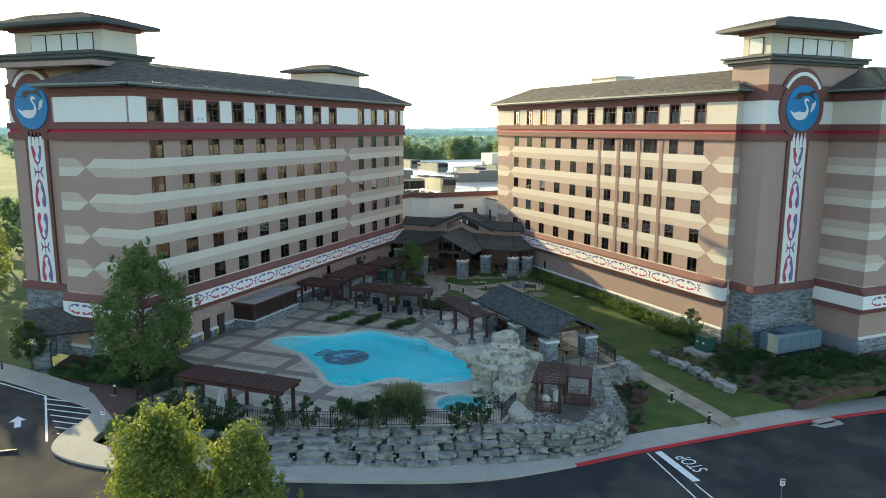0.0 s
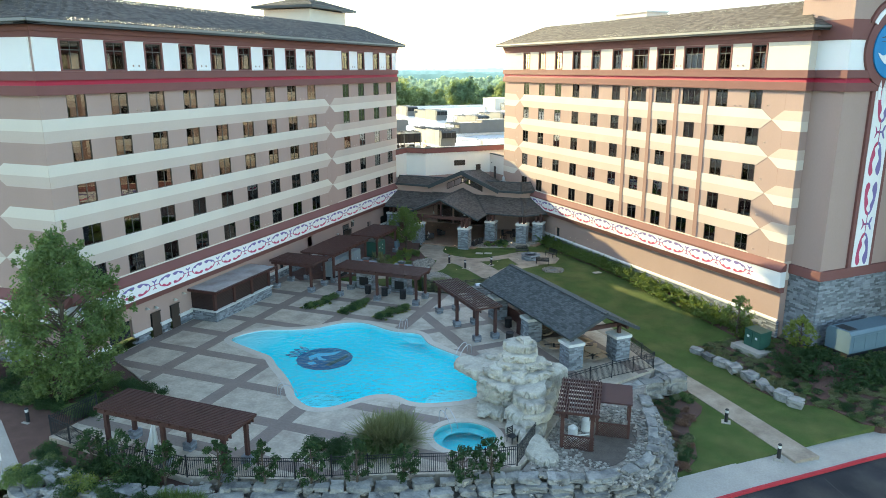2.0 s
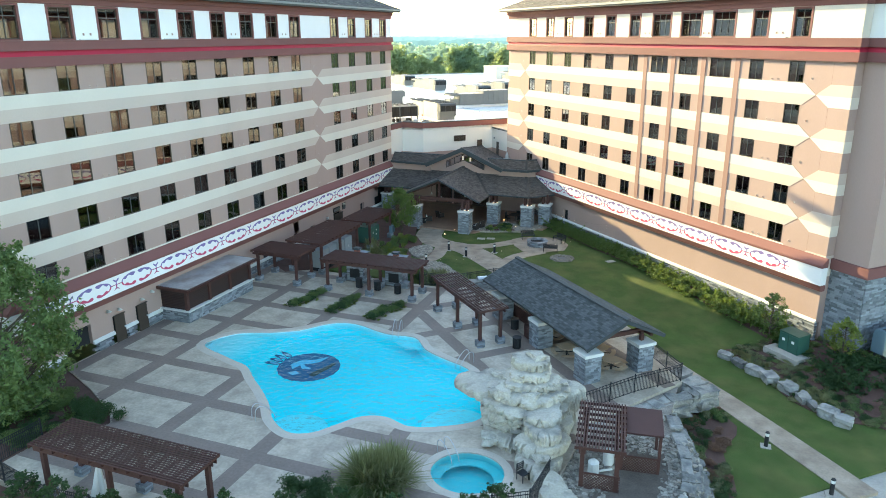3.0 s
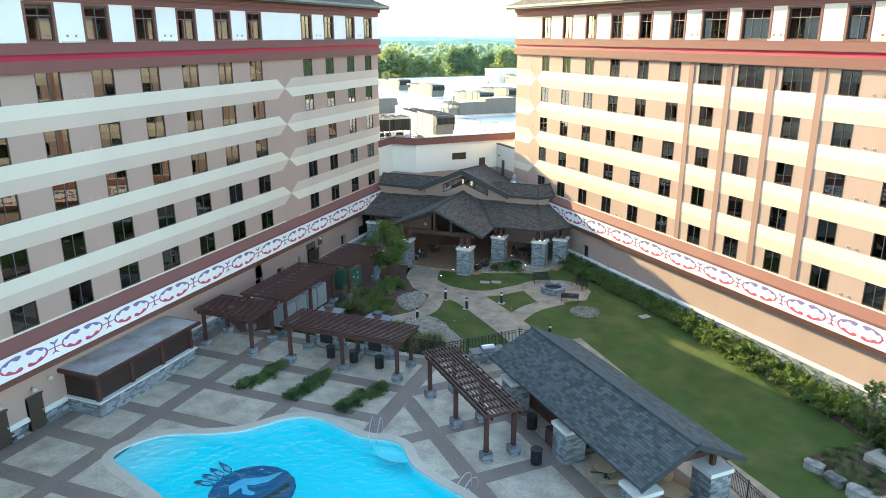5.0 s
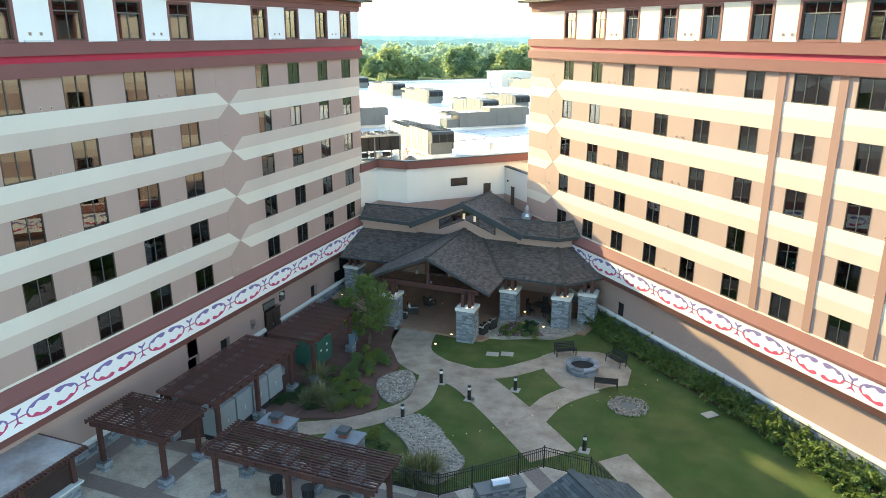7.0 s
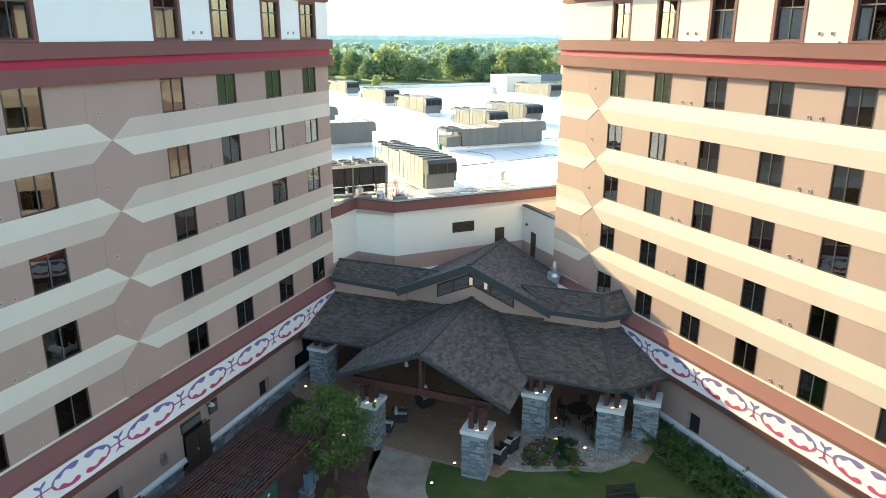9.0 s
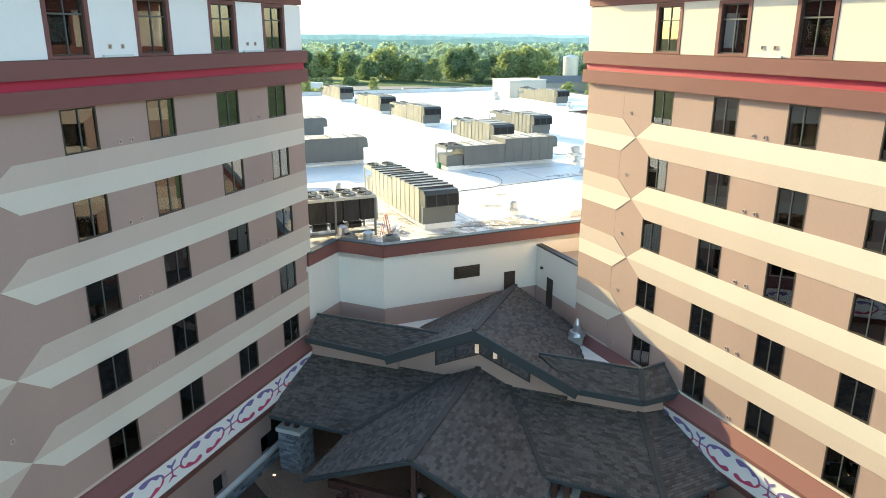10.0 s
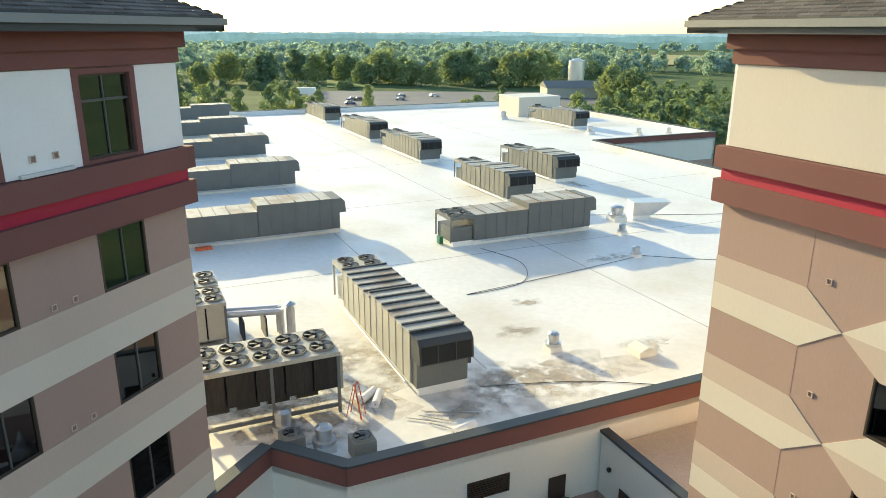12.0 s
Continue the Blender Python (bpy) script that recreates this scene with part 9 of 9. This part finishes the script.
roof_plane(can, "roof_slope", [(7.6, 7.1, 2.9), (-0.6, 7.1, 2.9), (-0.6, 3.4, 4.6), (7.6, 3.4, 4.6)], SHINGLE, 16)
Geo().prism([(0.3, 2.6), (6.5, 2.6), (6.5, 2.9), (3.4, 4.3), (0.3, 2.9)], 0.0, 0.2, fn=lambda a, b, h: (h, a, b)).ob("gable_panel", WOOD, can)
for i, word in enumerate(("HOTEL", "ENTRANCE")):
    cu = bpy.data.curves.new("canopy_sign", "FONT")
    cu.body, cu.size, cu.align_x, cu.extrude = word, 0.5, "CENTER", 0.02
    cu.materials.append(WHITE)
    o = new("sign_lettering", cu)
    o.parent = can
    o.matrix_basis = pose(-0.04, 3.4, 3.32 - 0.52 * i, 90, 0, -90)
for lx, ly in ((0.9, 0.8), (0.9, 6.0), (5.6, 0.8), (5.6, 6.0)):
    p = can.matrix_basis @ Vector((lx, ly, 0))
    stone_column("canopy_column", p.x, p.y, 45, 1.3, -0.8, 2.0, [(0, 0)], 2.8, "stacked stone canopy column with pale cap")
t = thing("bollard_post", pose(-58.6, 42.6, -0.2), "thin black bollard post by the entrance", "bollard")
Geo().tube((0, 0, 0), (0, 0, 1.1), 0.07, 0.07, 12).ob("post", IRON, t)

# hotel wall fittings by the deck
for y, w in ((57.0, 1.0), (59.3, 1.0), (90.7, 1.9)):
    t = thing("service_door", pose(-47.84, y, 0, 0, 0, 90), "dark brown metal service door in the hotel wall", "door", "service doors")
    n = 2 if w > 1.5 else 1
    for k in range(n):
        x0 = -w / 2 + w / n * k
        o = Geo().box(x0 + 0.02, x0 + w / n - 0.02, -0.03, 0.03, 0.02, 2.1).ob("door_leaf", BRONZE, t)
        Geo().box(x0 + w / n - 0.16, x0 + w / n - 0.1, -0.09, -0.03, 0.98, 1.12).ob("handle", STEEL, o)
    Geo().box(-w / 2 - 0.06, w / 2 + 0.06, -0.06, 0.02, 2.1, 2.18).ob("door_head", BRONZE, t)
for y, z in ((57.0, 2.5), (59.3, 2.5), (60.4, 2.75), (56.0, 2.7), (91.8, 3.0)):
    t = thing("wall_lamp", pose(-47.95, y, z, 0, 0, 90), "small domed wall lamp on the hotel wall", "lamp", "wall lamps")
    Geo().tube((0, -0.25, 0), (0, -0.25, 0.16), 0.2, 0.06, 12).ob("shade", UNITTAN, t)
    Geo().bar((0, 0, 0.12), (0, -0.25, 0.14), 0.05, 0.05).ob("arm", UNITTAN, t)
for y, z, w, h in ((90.4, 2.65, 1.5, 0.55), (92.2, 2.7, 0.7, 0.75)):
    t = thing("wall_louvre", pose(-47.98, y, z, 0, 0, 90), "dark louvred vent in the hotel wall", "vent", "wall vents")
    Geo().box(-w / 2, w / 2, -0.06, 0.0, -h / 2, h / 2).ob("frame", BRONZE, t)
    for k in range(5):
        Geo().box(-w / 2 + 0.04, w / 2 - 0.04, -0.09, -0.06, -h / 2 + 0.08 + (h - 0.16) * k / 5, -h / 2 + 0.12 + (h - 0.16) * k / 5).ob("blade", UNIT, t)
for y, z in ((88.2, 2.1), (88.2, 1.7)):
    t = thing("exhaust_cap", pose(-47.98, y, z, 0, 0, 90), "small galvanised exhaust cap on the wall", "vent", "wall vents")
    Geo().box(-0.16, 0.16, -0.18, 0, -0.14, 0.14).ob("cap", STEEL, t)

# equipment under the service pergolas
for y in (77.4, 79.0, 80.6, 82.2):
    t = thing("equipment_cabinet", pose(-42.6, y, 0), "grey enamel equipment cabinet under a pergola", "cabinet", "equipment cabinets")
    Geo().box(-0.6, 0.6, -0.72, 0.72, 0.35, 2.1).ob("cabinet_body", mat("cabinet_grey", (0.25, 0.28, 0.29), 0.5, 0.08), t)
    Geo().box(-0.55, 0.65, -0.7, 0.7, 0.0, 0.35).ob("plinth", BLACKIN, t)
    Geo().box(0.6, 0.63, -0.05, 0.05, 1.0, 1.25).ob("handle", STEEL, t)
t = thing("transformer_cabinet", pose(-42.6, 87.8, 0), "dark green transformer cabinet under a pergola", "cabinet")
Geo().box(-0.9, 0.9, -1.0, 1.0, 0.1, 1.9).ob("cabinet_body", GREEN, t)
for k, (y, z) in enumerate(((-0.5, 1.2), (0.3, 1.4), (0.3, 0.9))):
    Geo().box(0.9, 0.91, y - 0.09, y + 0.09, z - 0.07, z + 0.07).ob("label_plate", WHITE, t)
for x, y in ((-41.0, 91.0), (-40.9, 90.3)):
    t = thing("pedestal_box", pose(x, y, 0), "blue-grey electrical pedestal box", "cabinet", "pedestal boxes")
    Geo().box(-0.15, 0.15, -0.2, 0.2, 0.5, 1.4).ob("box", GEN, t)
    Geo().tube((0, 0, 0), (0, 0, 0.5), 0.05).ob("conduit", STEEL, t)

# porch furniture
CUSH = mat("white_cushion", (0.70, 0.68, 0.64), 0.9, 0.05)
WICK = mat("black_wicker", (0.03, 0.027, 0.026), 0.7, 0.2, 8, 40, 0.4)
for x, y, r in ((-39.6, 98.6, 110), (-40.0, 97.4, 100), (-32.7, 97.9, -110), (-33.0, 96.7, -100), (-39.0, 100.8, 150)):
    t = thing("lounge_chair", pose(x, y, 0.04, 0, 0, r), "black wicker lounge chair with white cushions", "chair", "porch chairs")
    Geo().box(-0.38, 0.38, -0.38, 0.38, 0.05, 0.3).ob("seat_base", WICK, t)
    Geo().box(-0.3, 0.3, -0.36, 0.26, 0.3, 0.43).ob("seat_cushion", CUSH, t)
    Geo().prism([(0.26, 0.3), (0.4, 0.3), (0.5, 0.85), (0.4, 0.87)], -0.38, 0.38, fn=lambda a, b, h: (h, a, b)).ob("backrest", WICK, t)
    Geo().prism([(0.2, 0.42), (0.3, 0.42), (0.4, 0.82), (0.3, 0.84)], -0.28, 0.28, fn=lambda a, b, h: (h, a, b)).ob("back_cushion", CUSH, t)
    for sx in (-1, 1):
        Geo().box(sx * 0.36 - 0.05, sx * 0.36 + 0.05, -0.38, 0.36, 0.3, 0.58).ob("armrest", WICK, t)
t = thing("round_table", pose(-29.7, 102.6, 0.04), "dark round metal dining table on the porch", "table")
Geo().tube((0, 0, 0.7), (0, 0, 0.74), 0.75, 0.75, 20).ob("tabletop", IRON, t)
Geo().tube((0, 0, 0), (0, 0, 0.7), 0.06).ob("pedestal", IRON, t)
for k in range(5):
    a = 1.2566 * k + 0.3
    t = thing("metal_chair", pose(-29.7 + 1.15 * math.cos(a), 102.6 + 1.15 * math.sin(a), 0.04, 0, 0, math.degrees(a) - 90), "dark metal patio dining chair", "chair", "patio chairs")
    Geo().box(-0.24, 0.24, -0.24, 0.24, 0.43, 0.46).ob("seat", IRON, t)
    Geo().box(-0.24, 0.24, 0.22, 0.25, 0.5, 0.92).ob("backrest", IRON, t)
    for sx in (-0.21, 0.21):
        for sy in (-0.21, 0.22):
            Geo().box(sx - 0.02, sx + 0.02, sy - 0.02, sy + 0.02, 0, 0.43).ob("leg", IRON, t)

# small lights that are on
GLOW = bpy.data.materials.new("warm_lamp")
GLOW.use_nodes = True
GLOW.node_tree.nodes["Principled BSDF"].inputs["Emission Color"].default_value = (1.0, 0.62, 0.25, 1)
GLOW.node_tree.nodes["Principled BSDF"].inputs["Emission Strength"].default_value = 1.3
for x, y in ((-42.0, 95.9), (-35.6, 93.5), (-35.1, 95.6), (-33.6, 95.2), (-32.7, 97.0), (-28.8, 99.6), (-47.2, 100.3), (-30.5, 99.9), (-31.0, 102.2)):
    t = thing("ground_light", pose(x, y, 0.0), "small glowing recessed ground light", "lamp", "ground lights")
    Geo().tube((0, 0, 0), (0, 0, 0.07), 0.12, 0.1, 12).ob("housing", IRON, t)
    Geo().tube((0, 0, 0.07), (0, 0, 0.09), 0.08, 0.08, 12).ob("lens", GLOW, t)
for x, y in ((-40.4, 96.15), (-33.8, 95.55), (-31.87, 100.6), (-27.6, 100.45)):
    t = thing("column_light", pose(x, y, 2.62, 0, 0, 40), "slim glowing light bar on a column cap", "lamp", "column lights")
    Geo().box(-0.3, 0.3, -0.42, -0.39, 0, 0.03).ob("bar", GLOW, t)


def string_lights(p, q, sag, n):
    t = thing("string_lights", pose(0, 0, 0), "string of tiny warm bulbs on a thin cable", "lights", "string lights")
    p, q = Vector(p), Vector(q)
    pts = [p.lerp(q, i / n) - Vector((0, 0, sag * 4 * (i / n) * (1 - i / n))) for i in range(n + 1)]
    g, b = Geo(), Geo()
    for a, c in zip(pts, pts[1:]):
        g.tube(a, c, 0.004, 0.004, 4)
    g.ob("cable", IRON, t)
    for a in pts[1:-1]:
        b.v, b.f, b.k = [], [], []
        b.tube(a - Vector((0, 0, 0.02)), a - Vector((0, 0, 0.05)), 0.012, 0.008, 5).ob("bulb", GLOW, t)


string_lights((-24.8, 82.5, 2.6), (-16.4, 92.4, 3.2), 0.7, 14)
string_lights((-16.4, 92.4, 3.2), (-27.5, 101.0, 3.2), 0.8, 14)
string_lights((-41.0, 96.8, 3.0), (-33.6, 95.9, 3.0), 0.8, 9)
string_lights((-40.6, 88.0, 3.2), (-41.0, 97.0, 3.2), 0.6, 10)
string_lights((-32.0, 77.0, 2.6), (-24.8, 82.5, 2.6), 0.7, 12)

# pool rails, closed sunshade
def rail(x, y, rz, label):
    t = thing("pool_rail", pose(x, y, 0, 0, 0, rz), label, "handrail", "pool rails")
    for sx in (-0.25, 0.25):
        c = smooth_line([Vector((sx, 0.55, 0)), Vector((sx, 0.5, 0.7)), Vector((sx, 0.1, 0.85)), Vector((sx, -0.5, 0.35)), Vector((sx, -0.75, -0.2))], 5)
        g = Geo()
        for a, b in zip(c, c[1:]):
            g.tube(a, b, 0.025, 0.025, 6)
        g.ob("rail", STEEL, t)


rail(-29.0, 65.9, 10, "curved stainless pool handrail")
rail(-22.2, 62.5, -30, "curved stainless pool handrail")
rail(-31.3, 51.2, 150, "curved stainless pool handrail")
rail(-19.4, 51.4, 60, "curved stainless hot tub handrail")
t = thing("closed_sunshade", pose(-33.8, 41.2, 0, 0, 6, 0), "folded white sunshade cloth hanging by a pergola post", "sunshade")
g = Geo()
n = 20
prof = ((0.02, 2.6), (0.12, 2.0), (0.22, 1.2), (0.34, 0.5), (0.30, 0.3))
for k in range(len(prof) - 1):
    for i in range(n):
        q = []
        for (r, z), j in ((prof[k], i), (prof[k], i + 1), (prof[k + 1], i + 1), (prof[k + 1], i)):
            a = 6.28318 * j / n
            rr = r * (1 + 0.35 * math.cos(5 * a))
            q.append((rr * math.cos(a), rr * math.sin(a), z))
        g.add(q, [(0, 1, 2, 3)])
g.ob("cloth", CUSH, t)
t = thing("poolside_chair", pose(-14.9, 50.6, 0, 0, 0, 60), "dark metal chair beside the hot tub", "chair")
Geo().box(-0.25, 0.25, -0.25, 0.25, 0.4, 0.44).ob("seat", IRON, t)
for k in range(4):
    Geo().box(-0.25, 0.25, 0.22, 0.25, 0.52 + 0.11 * k, 0.58 + 0.11 * k).ob("back_slat", IRON, t)
for sx in (-0.22, 0.22):
    for sy in (-0.22, 0.22):
        Geo().box(sx - 0.02, sx + 0.02, sy - 0.02, sy + 0.02, 0, 0.4 if sy < 0 else 0.95).ob("leg", IRON, t)
